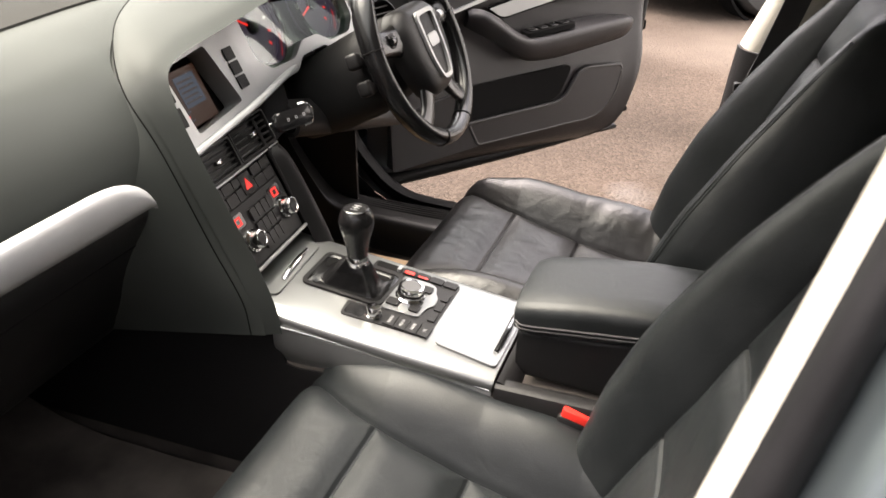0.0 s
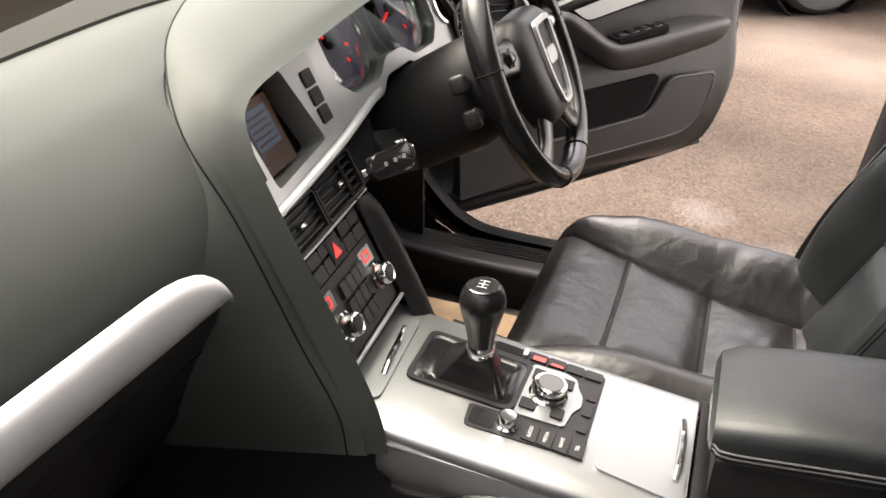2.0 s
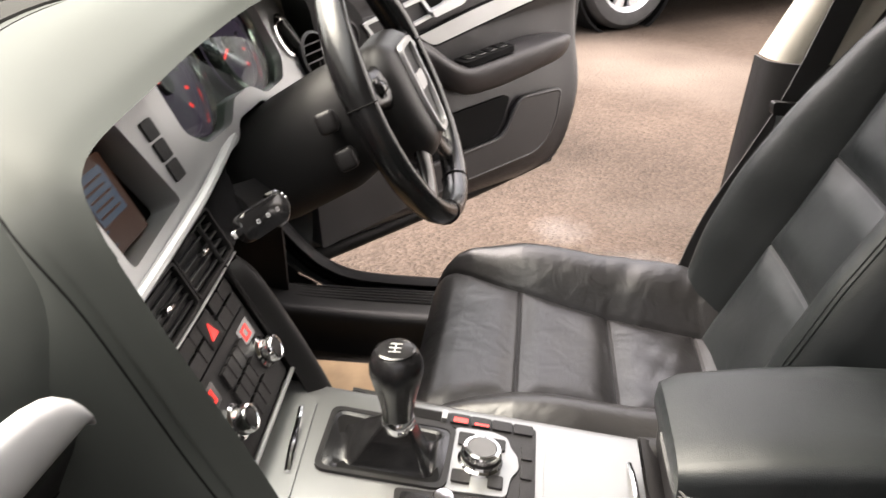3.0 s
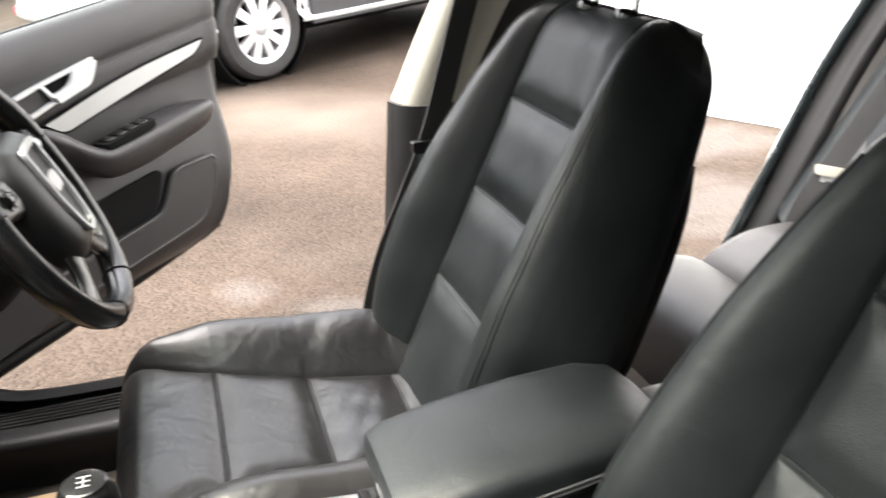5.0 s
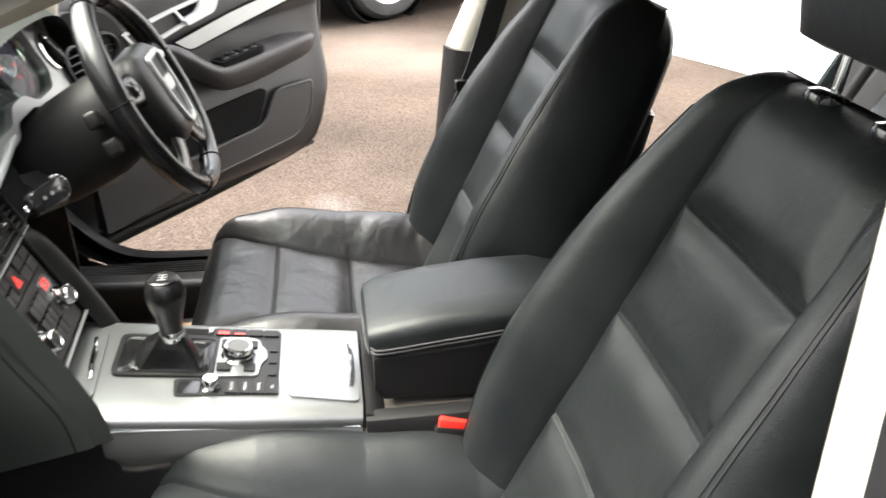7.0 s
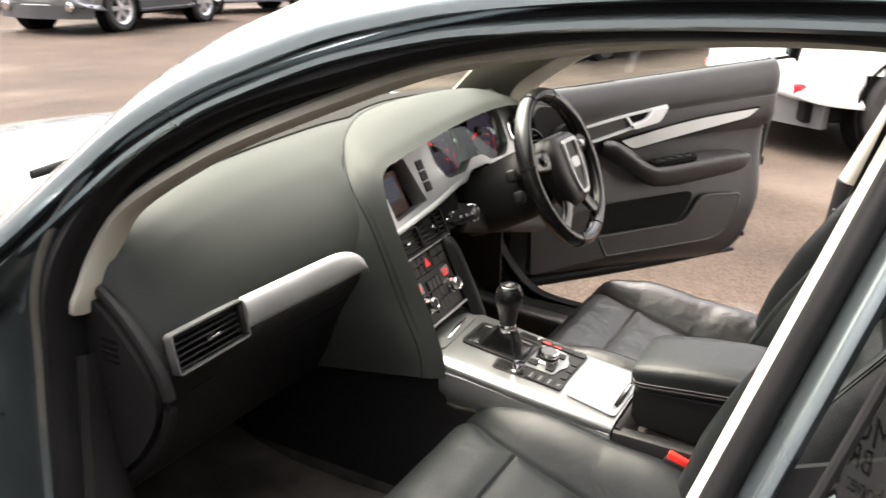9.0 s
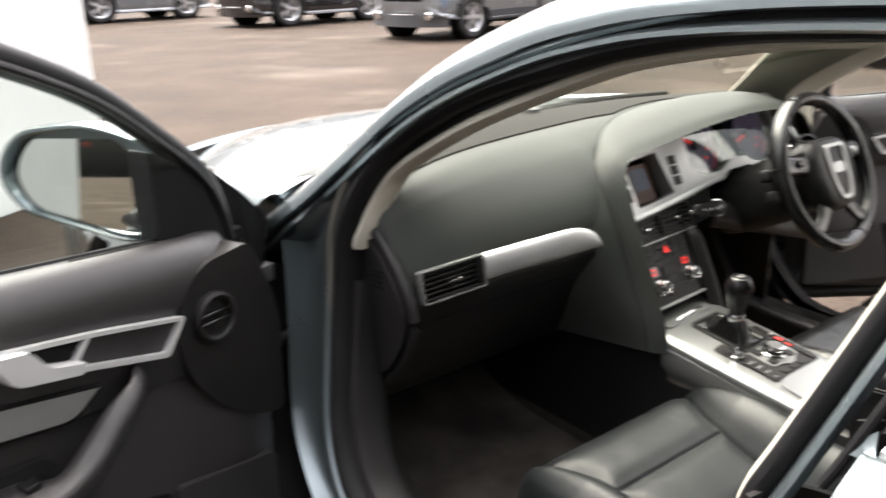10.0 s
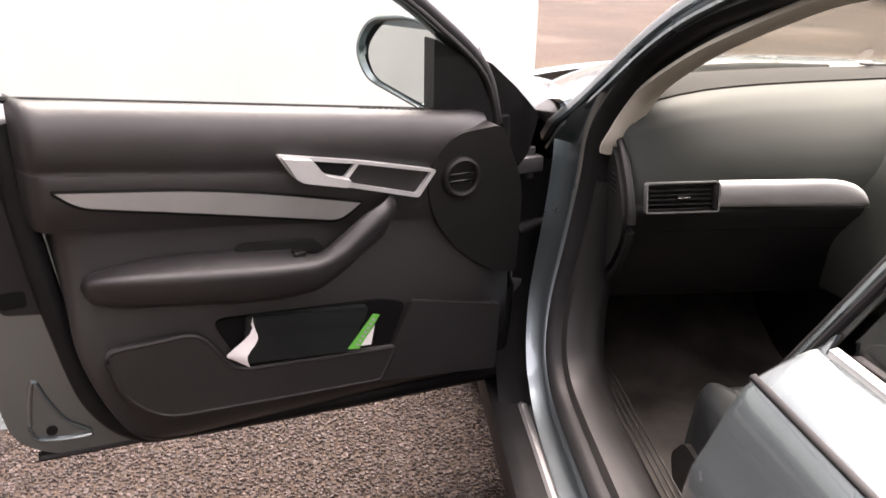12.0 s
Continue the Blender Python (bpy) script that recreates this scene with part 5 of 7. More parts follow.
# darker strip at the windscreen's foot
strip = []
for col in rows[3:]:
    x, line = col[0][0], sorted((y, z) for _, y, z in col)
    near = max(0.440 - 0.29 * x * x, float(np.interp(x, SEAM_LINE[:, 0], SEAM_LINE[:, 1])) + 0.012 if x > -0.10 else 0.0)
    strip.append([(x, near + 0.18 * k, float(np.interp(near + 0.18 * k, [q[0] for q in line], [q[1] for q in line])) + (0.0035 if k else -0.002)) for k in (0, 0.012, 0.25, 0.5, 0.75, 1.0)])
part("defroster_strip", grid(strip), DEMIST, dash, "matt demister strip")
part("sun_sensor", lathe([(0.017, 0.0), (0.016, 0.005), (0.009, 0.009), (0.001, 0.010)], pose(-0.012, 0.602, 0.9855), 20), CLADDING, dash, "grey domed sensor")

# glovebox side under the trim
glove = [[(x, y, z) for y, z in ((0.219, 0.782), (0.210, 0.770), (0.216, 0.74), (0.250, 0.66), (0.30, 0.58), (0.36, 0.52), (0.52, 0.48))] for x in (-0.690, -0.55, -0.35, -0.24, -0.175)]
part("glovebox_panel", thick(sheet(glove, 4, 4), 0.008), PLASTIC, dash, "black glovebox face")
part("glovebox_gap", tube([(-0.62, 0.222, 0.725), (-0.40, 0.222, 0.728), (-0.20, 0.222, 0.725)], 0.0018, 3, sides=6), VOID, dash)
# silver trim bar tapering to a rounded tip, following the face
bar = []
for k in (*np.linspace(0, 0.9, 14).tolist(), 0.94, 0.965, 0.983, 0.994, 1.0):
    x = -0.512 + 0.300 * k
    y = 0.208 - 0.014 * k
    low = 0.776 + 0.004 * k
    top = low + 0.053 * (1 - (max(k - 0.66, 0) / 0.34) ** 2.4) ** (1 / 2.4) + 0.0008
    bar.append([(x, y + 0.010, top), (x, y - 0.001, top - 0.006 * (1 - 0.6 * k)), (x, y - 0.006, (top + low) / 2), (x, y - 0.001, low + 0.005 * (1 - 0.6 * k)), (x, y + 0.010, low)])
part("trim_bar", sheet(bar, 1, 3), BAR_ALU, dash, "brushed aluminium trim bar")


def vent(parent, corners, louvres, rim=0.0028, label="black louvred air vent", wheel=True, frame_mat=None):
    """An air vent: corners top left, top right, bottom right, bottom left, seen from the seats."""
    tl, tr, br, bl = (Vector(c) for c in corners)
    u, w = (tr - tl), (tl - bl)
    m = frame_of(bl, u, w)
    width, height = u.length, w.length
    frame_part = part("vent", slab(rect(0, 0, width, height, 0.006), -0.012, 0.003, m, hole=rect(rim, rim, width - rim, height - rim, 0.004)), frame_mat or ALU, parent, label)
    part("vent_duct", slab(rect(rim, rim, width - rim, height - rim), -0.04, -0.03, m), VOID, frame_part)
    for k in range(louvres):
        z = rim + (height - 2 * rim) * (k + 0.5) / louvres
        part("louvre", box(rim, z - 0.0015, -0.022, width - rim - 0.012 * wheel, z + 0.0015, -0.001, 0.0008, 1, m=m @ pose(0, 0, 0)), PLASTIC, frame_part)
    part("tab", box(width * 0.42, height / 2 - 0.003, -0.004, width * 0.58, height / 2 + 0.003, 0.006, 0.002, m=m), CHROME, frame_part, "bright adjusting tab")
    if wheel:
        part("thumb_wheel", box(width - rim - 0.010, rim + 0.004, -0.006, width - rim, height - rim - 0.004, 0.002, 0.003, m=m), PLASTIC, frame_part)
    return frame_part


vent(dash, ((-0.668, 0.206, 0.830), (-0.520, 0.212, 0.830), (-0.514, 0.200, 0.776), (-0.660, 0.194, 0.772)), 6)
# end cap beside the door
cap = [(0.36, 0.900), (0.31, 0.888), (0.26, 0.850), (0.215, 0.80), (0.192, 0.755), (0.20, 0.715), (0.24, 0.655), (0.29, 0.61), (0.36, 0.592), (0.50, 0.59), (0.56, 0.75), (0.50, 0.90)]
part("end_cap", slab(fillet(cap, 0.02), 0, 0.014, frame_of((-0.690, 0, 0), (0, 1, 0), (0, 0, 1)) @ pose(0, 0, 0, 0, 180, 0) @ Matrix.Diagonal((-1, 1, 1, 1)), 0.006), PLASTIC, dash, "black end cover")
part("end_cap_lip", tube([(-0.690, y, z) for y, z in ((0.355, 0.905), (0.305, 0.895), (0.252, 0.857), (0.205, 0.803), (0.184, 0.755), (0.193, 0.708), (0.234, 0.646), (0.287, 0.60), (0.36, 0.582))], 0.009, 3, sides=8), PLASTIC, dash)
for k in range(4):
    part("cap_slot", box(-0.7055, 0.255, 0.795 + k * 0.010, -0.7035, 0.285, 0.800 + k * 0.010, 0.0005, 1), VOID, dash)

# hood over the instruments that runs down beside the centre stack
hood = [
    [(-0.129, 0.070, 0.556), (-0.137, 0.088, 0.556), (-0.147, 0.112, 0.555), (-0.205, 0.36, 0.545)],
    [(-0.128, 0.080, 0.610), (-0.136, 0.098, 0.611), (-0.146, 0.122, 0.612), (-0.230, 0.29, 0.615)],
    [(-0.128, 0.112, 0.690), (-0.136, 0.134, 0.693), (-0.149, 0.160, 0.697), (-0.240, 0.232, 0.700)],
    [(-0.132, 0.172, 0.825), (-0.143, 0.190, 0.830), (-0.160, 0.212, 0.835), (-0.215, 0.227, 0.830)],
    [(-0.124, 0.208, 0.900), (-0.134, 0.232, 0.913), (-0.150, 0.268, 0.915), (-0.176, 0.300, 0.895)],
    [(-0.088, 0.228, 0.938), (-0.084, 0.258, 0.953), (-0.068, 0.340, 0.960), (-0.058, 0.375, 0.940)],
    [(0.050, 0.236, 0.954), (0.050, 0.270, 0.972), (0.036, 0.398, 0.979), (0.030, 0.43, 0.960)],
    [(0.20, 0.232, 0.974), (0.20, 0.266, 0.992), (0.182, 0.458, 0.983), (0.18, 0.50, 0.960)],
    [(0.36, 0.228, 0.984), (0.36, 0.262, 1.002), (0.36, 0.475, 0.985), (0.36, 0.52, 0.960)],
    [(0.52, 0.232, 0.972), (0.52, 0.266, 0.990), (0.54, 0.45, 0.972), (0.55, 0.49, 0.950)],
    [(0.625, 0.24, 0.935), (0.635, 0.272, 0.950), (0.645, 0.34, 0.955), (0.66, 0.43, 0.945)],
    [(0.675, 0.245, 0.87), (0.690, 0.275, 0.875), (0.70, 0.33, 0.88), (0.71, 0.40, 0.88)],
    [(0.680, 0.24, 0.78), (0.695, 0.27, 0.78), (0.71, 0.32, 0.78), (0.72, 0.40, 0.78)],
]
crests = {5: (-0.079, 0.300, 0.9615), 6: (0.045, 0.335, 0.985), 7: (0.19, 0.355, 1.006), 8: (0.36, 0.36, 1.014), 9: (0.53, 0.35, 1.000)}
hood = [r[:2] + [crests.get(i, tuple((Vector(r[1]) * 0.5 + Vector(r[2]) * 0.5)))] + r[2:] for i, r in enumerate(hood)]
part("instrument_hood", sheet(hood, 6, 5), PAD, dash, "grained instrument hood running down to the console")
part("hood_seam", tube([Vector(r[3]) + Vector((-0.0002, 0.0, 0.0002)) for r in hood[:11]], 0.0010, 6, sides=6), VOID, dash)
# black backing behind the instruments and the centre stack
part("stack_backing", thick(sheet([[(x, 0.20 + 0.48 * (z - 0.667) + d, z) for z, d in ((0.58, 0.0), (0.70, 0.0), (0.78, 0.01), (0.82, 0.055), (0.93, 0.06))] for x in (-0.125, -0.04, 0.04, 0.10)], 2, 2), 0.01), VOID, dash)
part("cluster_backing", thick(sheet([[(x, 0.265 + 0.48 * (low + (0.93 - low) * k - 0.667), low + (0.93 - low) * k) for k in (0, 0.35, 0.7, 1)] for x, low in ((0.105, 0.79), (0.3, 0.76), (0.5, 0.71), (0.67, 0.66))], 2, 2), 0.01), VOID, dash)

STACK = frame_of((0, 0.155, 0.667), (1, 0.06, 0), (0, 0.433, 0.901))


def on_stack(name, x0, v0, x1, v1, low, high, mat, parent=dash, r=0.003, label="", bevel=0.001):
    return part(name, slab(rect(x0, v0, x1, v1, r), low, high, STACK, bevel), mat, parent, label)


on_stack("stack_face", -0.105, -0.045, 0.085, 0.165, -0.02, -0.006, PLASTIC, r=0.01, label="black centre stack face")
# screen: silver surround, deep black recess, display and buttons
surround = fillet([(-0.098, 0.155), (-0.094, 0.262), (-0.060, 0.292), (0.135, 0.305), (0.150, 0.20), (0.130, 0.168)], [0.01, 0.03, 0.02, 0.01, 0.01, 0.01])
recess = fillet([(-0.050, 0.172), (-0.058, 0.262), (-0.046, 0.276), (0.060, 0.284), (0.088, 0.183)], 0.008)
silver_panel = part("screen_surround", slab(surround, -0.035, 0.002, STACK, hole=recess), SILVER, dash, "silver screen surround")
on_stack("screen_well", -0.07, 0.16, 0.10, 0.29, -0.05, -0.040, VOID, silver_panel)
display = on_stack("display", -0.056, 0.182, 0.048, 0.268, -0.032, -0.022, SCREEN_GLOW, silver_panel, label="lit amber menu display")
on_stack("menu_box", -0.016, 0.210, 0.036, 0.258, -0.022, -0.0215, SCREEN_BLUE, display, r=0.001, bevel=0)
for k in range(5):
    on_stack("menu_line", -0.012, 0.216 + k * 0.008, 0.030 - 0.004 * (k % 2), 0.2185 + k * 0.008, -0.0215, -0.0212, SCREEN_GLOW, display, r=0, bevel=0)
for k in range(3):
    on_stack("menu_line", -0.048, 0.190 + k * 0.007, -0.012 - 0.008 * (k % 2), 0.1925 + k * 0.007, -0.022, -0.0217, RED_GLOW if k == 1 else SCREEN_BLUE, display, r=0, bevel=0)
for k, v in enumerate((0.198, 0.222, 0.246)):
    on_stack("screen_button", 0.098, v, 0.124, v + 0.021, 0.0, 0.0045, PLASTIC, silver_panel, label="black push button")
for v in (0.190, 0.228):
    on_stack("screen_button", -0.088, v, -0.064, v + 0.030, 0.0, 0.004, PLASTIC, silver_panel)
# bright strip over the vents
part("bright_strip", tube([STACK @ Vector(p) for p in ((-0.092, 0.152, 0.002), (0.0, 0.159, 0.006), (0.11, 0.168, 0.008), (0.21, 0.179, 0.006), (0.285, 0.186, 0.0))], 0.0062, 4, sides=8), BAR_ALU, dash, "bright metal strip")


def stack_vent(x0, x1, v0, v1):
    return vent(dash, (STACK @ Vector((x0, v1, 0)), STACK @ Vector((x1, v1, 0)), STACK @ Vector((x1, v0, 0)), STACK @ Vector((x0, v0, 0))), 5, 0.003, "black louvred centre vent", wheel=False, frame_mat=PLASTIC)


stack_vent(-0.098, 0.006, 0.098, 0.150)
stack_vent(0.009, 0.122, 0.100, 0.158)
part("vent_strip", tube([STACK @ Vector(q) for q in ((-0.100, 0.0945, 0.001), (0.0, 0.0950, 0.002), (0.124, 0.0965, 0.0))], 0.0016, 3, sides=6), ALU, dash, "thin bright strip under the vents")
part("ignition_panel", slab(fillet([(0.124, 0.098), (0.20, 0.105), (0.235, 0.176), (0.124, 0.163)], 0.008), -0.03, -0.004, STACK, 0.002), GLOSS_BLACK, dash, "gloss black ignition panel")
# button rows, hazard switch, climate unit
for k in range(6):
    x = -0.096 + k * 0.029
    if k != 3:
        on_stack("stack_button", x, 0.076, x + 0.027, 0.090, -0.006, -0.001, PLASTIC)
    on_stack("stack_button", x, 0.055, x + 0.027, 0.072, -0.006, -0.0015, PLASTIC)
hz = part("hazard_button", slab(rect(-0.020, 0.057, 0.012, 0.090, 0.003), -0.006, 0.0, STACK, 0.001), PLASTIC, dash, "hazard button with a red triangle")
part("triangle", slab([(-0.013, 0.064), (0.005, 0.064), (-0.004, 0.081)], 0.0, 0.0006, STACK), RED_GLOW, hz)
on_stack("climate_panel", -0.098, -0.040, 0.080, 0.052, -0.008, -0.003, PLASTIC, label="black climate panel")
for x in (-0.085, 0.034):
    on_stack("climate_window", x, 0.022, x + 0.034, 0.044, -0.003, -0.0024, GLOSS_BLACK)
    part("digit", slab(rect(x + 0.008, 0.026, x + 0.026, 0.040), -0.0024, -0.002, STACK, hole=rect(x + 0.012, 0.029, x + 0.022, 0.037)), RED_GLOW, dash, "red lit temperature digit")
for k in range(4):
    for j in range(3):
        on_stack("climate_button", -0.034 + k * 0.017, -0.030 + j * 0.024, -0.019 + k * 0.017, -0.010 + j * 0.024, -0.003, 0.0015, PLASTIC, r=0.002)
for x, v in ((-0.058, -0.004), (0.056, 0.002)):
    km = STACK @ pose(x, v, 0)
    knob = part("climate_knob", lathe([(0.0185, -0.003), (0.0185, 0.001), (0.0150, 0.003), (0.0146, 0.014), (0.0135, 0.0165), (0.011, 0.017), (0.010, 0.015), (0.001, 0.0145)], km, 36), CHROME, dash, "ribbed silver temperature knob")
    part("knob_cap", lathe([(0.0100, 0.0150), (0.0096, 0.0164), (0.001, 0.0170)], km, 24), PLASTIC, knob)
part("stack_edge", tube([STACK @ Vector((0.088, v, 0.0)) for v in (-0.05, 0.02, 0.09, 0.15)] , 0.003, 3, sides=8), PLASTIC, dash, "black edge strip")
part("stack_foot", tube([STACK @ Vector((x, -0.045, 0.0)) for x in (-0.105, -0.03, 0.04, 0.088)], 0.003, 3, sides=8), ALU, dash)
# flank of the stack towards the driver
part("driver_flank", thick(sheet([[(0.086, ys + 0.004, z), (0.100, ys - 0.010, z), (0.116, ys - 0.012, z), (0.127, ys + 0.006, z), (0.130, ys + 0.06, z), (0.130, 0.40, z)] for z, ys in ((0.556, 0.106), (0.62, 0.132), (0.69, 0.166), (0.735, 0.192), (0.752, 0.212))], 3, 3), 0.006), PLASTIC, dash, "black flank of the centre stack")

# instruments
CLUSTER = frame_of((0.36, 0.318, 0.905), (1, 0, 0), (0, 0.42, 0.907))
binnacle = part("instrument_panel", slab(fillet([(-0.24, -0.075), (0.22, -0.075), (0.25, 0.02), (0.20, 0.075), (-0.20, 0.075), (-0.25, 0.0)], 0.03), -0.02, -0.004, CLUSTER), GLOSS_BLACK, dash, "gloss black instrument panel")
for x, a, lab in ((-0.108, 150, "white-figured dial with a red needle"), (0.108, 200, "white-figured dial with a red needle")):
    cm = CLUSTER @ pose(x, 0.0, 0)
    dial = part("dial", lathe([(0.072, -0.004), (0.072, 0.002), (0.068, 0.0025), (0.066, -0.001), (0.001, -0.001)], cm, 40), DIAL_FACE, binnacle, lab)
    part("dial_ring", lathe([(0.070, 0.0), (0.076, 0.0), (0.078, 0.016), (0.074, 0.020), (0.071, 0.012), (0.070, 0.0)], cm, 40, True), CHROME, dial, "silver ring")
    part("needle", slab([(-0.006, -0.0022), (0.055, -0.001), (0.055, 0.001), (-0.006, 0.0022)], 0.002, 0.004, cm @ Matrix.Rotation(radians(a), 4, "Z")), RED_GLOW, dial, "red needle")
    part("needle_hub", lathe([(0.013, 0.0), (0.012, 0.007), (0.001, 0.008)], cm, 20), PLASTIC, dial)
    for k in range(11):
        t = radians(225 - 27 * k)
        part("figure", slab(rect(-0.004, -0.0022, 0.004, 0.0022), -0.001, -0.0004, cm @ pose(0.052 * math.cos(t), 0.052 * math.sin(t), 0, 0, 0, math.degrees(t))), RED_GLOW if k > 8 else WHITE_MARK, dial)
part("trip_display", slab(rect(-0.030, -0.05, 0.030, 0.05, 0.004), -0.004, -0.001, CLUSTER, 0.001), GLOSS_BLACK, binnacle)
cover = part("cover_glass", slab(fillet([(-0.19, -0.078), (0.19, -0.078), (0.19, 0.05), (0.15, 0.08), (-0.15, 0.08), (-0.19, 0.05)], 0.02), 0.021, 0.022, CLUSTER), PANE, binnacle, "clear instrument glass")
cover.visible_shadow = False
# silver facia round the instruments
outer = fillet([(-0.225, -0.110), (-0.235, 0.0), (-0.185, 0.088), (0.20, 0.090), (0.27, 0.03), (0.30, -0.06), (0.25, -0.098), (0.07, -0.100), (0.045, -0.080), (-0.05, -0.080), (-0.075, -0.100)], 0.014)
inner = fillet([(-0.185, -0.052), (-0.186, 0.03), (-0.15, 0.078), (0.15, 0.078), (0.186, 0.03), (0.185, -0.052), (0.15, -0.078), (0.07, -0.078), (0.03, -0.055), (-0.03, -0.055), (-0.07, -0.078), (-0.15, -0.078)], 0.012)
facia = part("instrument_facia", slab(outer, 0.0, 0.035, CLUSTER, hole=inner), SILVER, dash, "silver instrument facia")
sw_m = CLUSTER @ pose(0.235, -0.03, 0.035)
sw = part("light_switch", lathe([(0.036, 0.0), (0.036, 0.005), (0.032, 0.006), (0.030, 0.003), (0.001, 0.003)], sw_m, 32), CHROME, facia, "round light switch with a silver rim")
part("switch_grip", box(-0.005, -0.026, 0.003, 0.005, 0.026, 0.016, 0.003, m=sw_m @ Matrix.Rotation(0.5, 4, "Z")), PLASTIC, sw)
vr = frame_of((0.640, 0.235, 0.845), (1, -0.25, 0), (0, 0.42, 0.907))
rv = part("side_vent", lathe([(0.045, 0.0), (0.048, 0.006), (0.043, 0.008), (0.040, 0.0), (0.040, -0.02)], vr, 36, True), PLASTIC, dash, "round black side vent")
for k in range(5):
    part("louvre", box(-0.036, -0.0015 + (k - 2) * 0.014, -0.006, 0.036, 0.0015 + (k - 2) * 0.014, 0.002, 0.0006, 1, m=vr), PLASTIC, rv)
# lower driver's panel
part("knee_panel", thick(sheet([[(x, y, 0.793 - 0.279 * x + z) for y, z in ((0.245, 0.055), (0.222, 0.035), (0.215, 0.012), (0.235, 0.0), (0.32, 0.015), (0.50, 0.04))] for x in (0.205, 0.29, 0.45, 0.60, 0.69)], 3, 3), 0.008), PLASTIC, dash, "black knee panel")

# key in the ignition
key = thing("car_key", "black remote key with a silver edge in the ignition", "key", at=(0.138, 0.188, 0.805))
km = frame_of((0.106, 0.160, 0.806), (0.9, -0.35, 0.05), (0.1, 0.4, 0.9)) @ Matrix.Diagonal((1.0, 1.0, 1.0, 1))
fob = part("fob", slab(rect(-0.040, -0.0155, 0.036, 0.0155, 0.012, 5), -0.007, 0.007, km, 0.004, both=True), GLOSS_BLACK, key, "gloss black fob")
part("fob_edge", tube([km @ Vector((x, y, 0)) for x, y in ((0.014, 0.0158), (0.030, 0.0135), (0.0375, 0.0), (0.030, -0.0135), (0.014, -0.0158))], 0.003, 4, sides=8, flat=1.6), CHROME, fob, "silver edge")
for x in (-0.016, 0.0, 0.016):
    part("fob_mark", slab(rect(x - 0.0022, -0.0024, x + 0.0022, 0.0024, 0.001), 0.007, 0.0074, km, hole=rect(x - 0.0013, -0.0015, x + 0.0013, 0.0015)), WHITE_MARK, fob)
part("blade", box(-0.050, -0.004, -0.001, -0.038, 0.004, 0.001, 0.0004, 1, m=km), CHROME, key)

# ---- steering wheel and column ----
WHEEL = frame_of((0.405, 0.062, 0.862), (1, 0, 0), (0, 0.42, 0.907))
wheel = thing("steering_wheel", "black leather four-spoke steering wheel with silver badge frame", "steering wheel", at=(0.405, 0.062, 0.862))
rim_rows = []
for k in range(72):
    a = 2 * math.pi * k / 72
    thickr = 0.0165 + 0.0025 * bump(math.sin(a) - 0.45, 0.25) * (1 if abs(math.cos(a)) > 0.5 else 0)
    c = Vector((0.1745 * math.cos(a), 0.1745 * math.sin(a), 0))
    o = Vector((math.cos(a), math.sin(a), 0))
    rim_rows.append([WHEEL @ (c + o * thickr * 0.95 * math.cos(t) + Vector((0, 0, thickr * 1.15 * math.sin(t)))) for t in np.arange(14) * 2 * math.pi / 14])
part("rim", grid(rim_rows, ring=True, loop=True), GRIP, wheel, "worn black leather rim")
for a in (10, 70, 110, 170, 250, 290):
    part("rim_seam", tube([WHEEL @ (Matrix.Rotation(radians(a), 4, "Z") @ Vector((0.1745 + 0.0166 * math.cos(t), 0, 0.0196 * math.sin(t)))) for t in np.arange(12) * math.pi / 6], 0.0012, 1, True, 5), VOID, wheel)
hub = []
for h, k in ((-0.012, 1.02), (0.004, 1.02), (0.016, 0.97), (0.026, 0.86), (0.0325, 0.66)):
    outl = fillet([(-0.094 * k, 0.046 * k), (-0.064 * k, 0.074 * k), (0.064 * k, 0.074 * k), (0.094 * k, 0.046 * k), (0.090 * k, -0.030 * k), (0.052 * k, -0.094 * k), (-0.052 * k, -0.094 * k), (-0.090 * k, -0.030 * k)], 0.034 * k, 6)
    hub.append([WHEEL @ Vector((p[0], p[1], h)) for p in outl])
part("airbag_cover", grid(hub, ring=True, caps=True), PLASTIC, wheel, "black airbag cover")
for s in (-1, 1):
    part("spoke", tube([WHEEL @ Vector((s * x, y, h)) for x, y, h in ((0.070, 0.026, 0.006), (0.115, 0.030, 0.003), (0.168, 0.038, 0.0))], [0.034, 0.024, 0.027], 4, sides=14, flat=0.42, up=WHEEL.to_3x3() @ Vector((0, 0, 1))), GRIP, wheel, "black spoke")
    part("spoke", tube([WHEEL @ Vector((s * x, y, h)) for x, y, h in ((0.040, -0.070, 0.004), (0.074, -0.112, 0.002), (0.112, -0.136, 0.0))], [0.026, 0.019, 0.022], 4, sides=14, flat=0.42, up=WHEEL.to_3x3() @ Vector((0, 0, 1))), GRIP, wheel, "black lower spoke")
    roller = part("thumb_switch", slab([(s * x, y) for x, y in fillet([(0.104, 0.046), (0.104, 0.018), (0.126, 0.020), (0.128, 0.046)], 0.008)], 0.006, 0.014, WHEEL, 0.003), GLOSS_BLACK, wheel, "black thumb switch")
    part("roller", lathe([(0.001, -0.009), (0.008, -0.009), (0.009, -0.006), (0.009, 0.006), (0.008, 0.009), (0.001, 0.009)], WHEEL @ pose(s * 0.116, 0.032, 0.012, 0, 90, 0), 20), SILVER if s > 0 else GLOSS_BLACK, roller, "ribbed thumb roller")
shield_o = fillet([(-0.040, 0.058), (0.040, 0.058), (0.036, -0.030), (0.020, -0.072), (-0.020, -0.072), (-0.036, -0.030)], [0.014, 0.014, 0.02, 0.012, 0.012, 0.02])
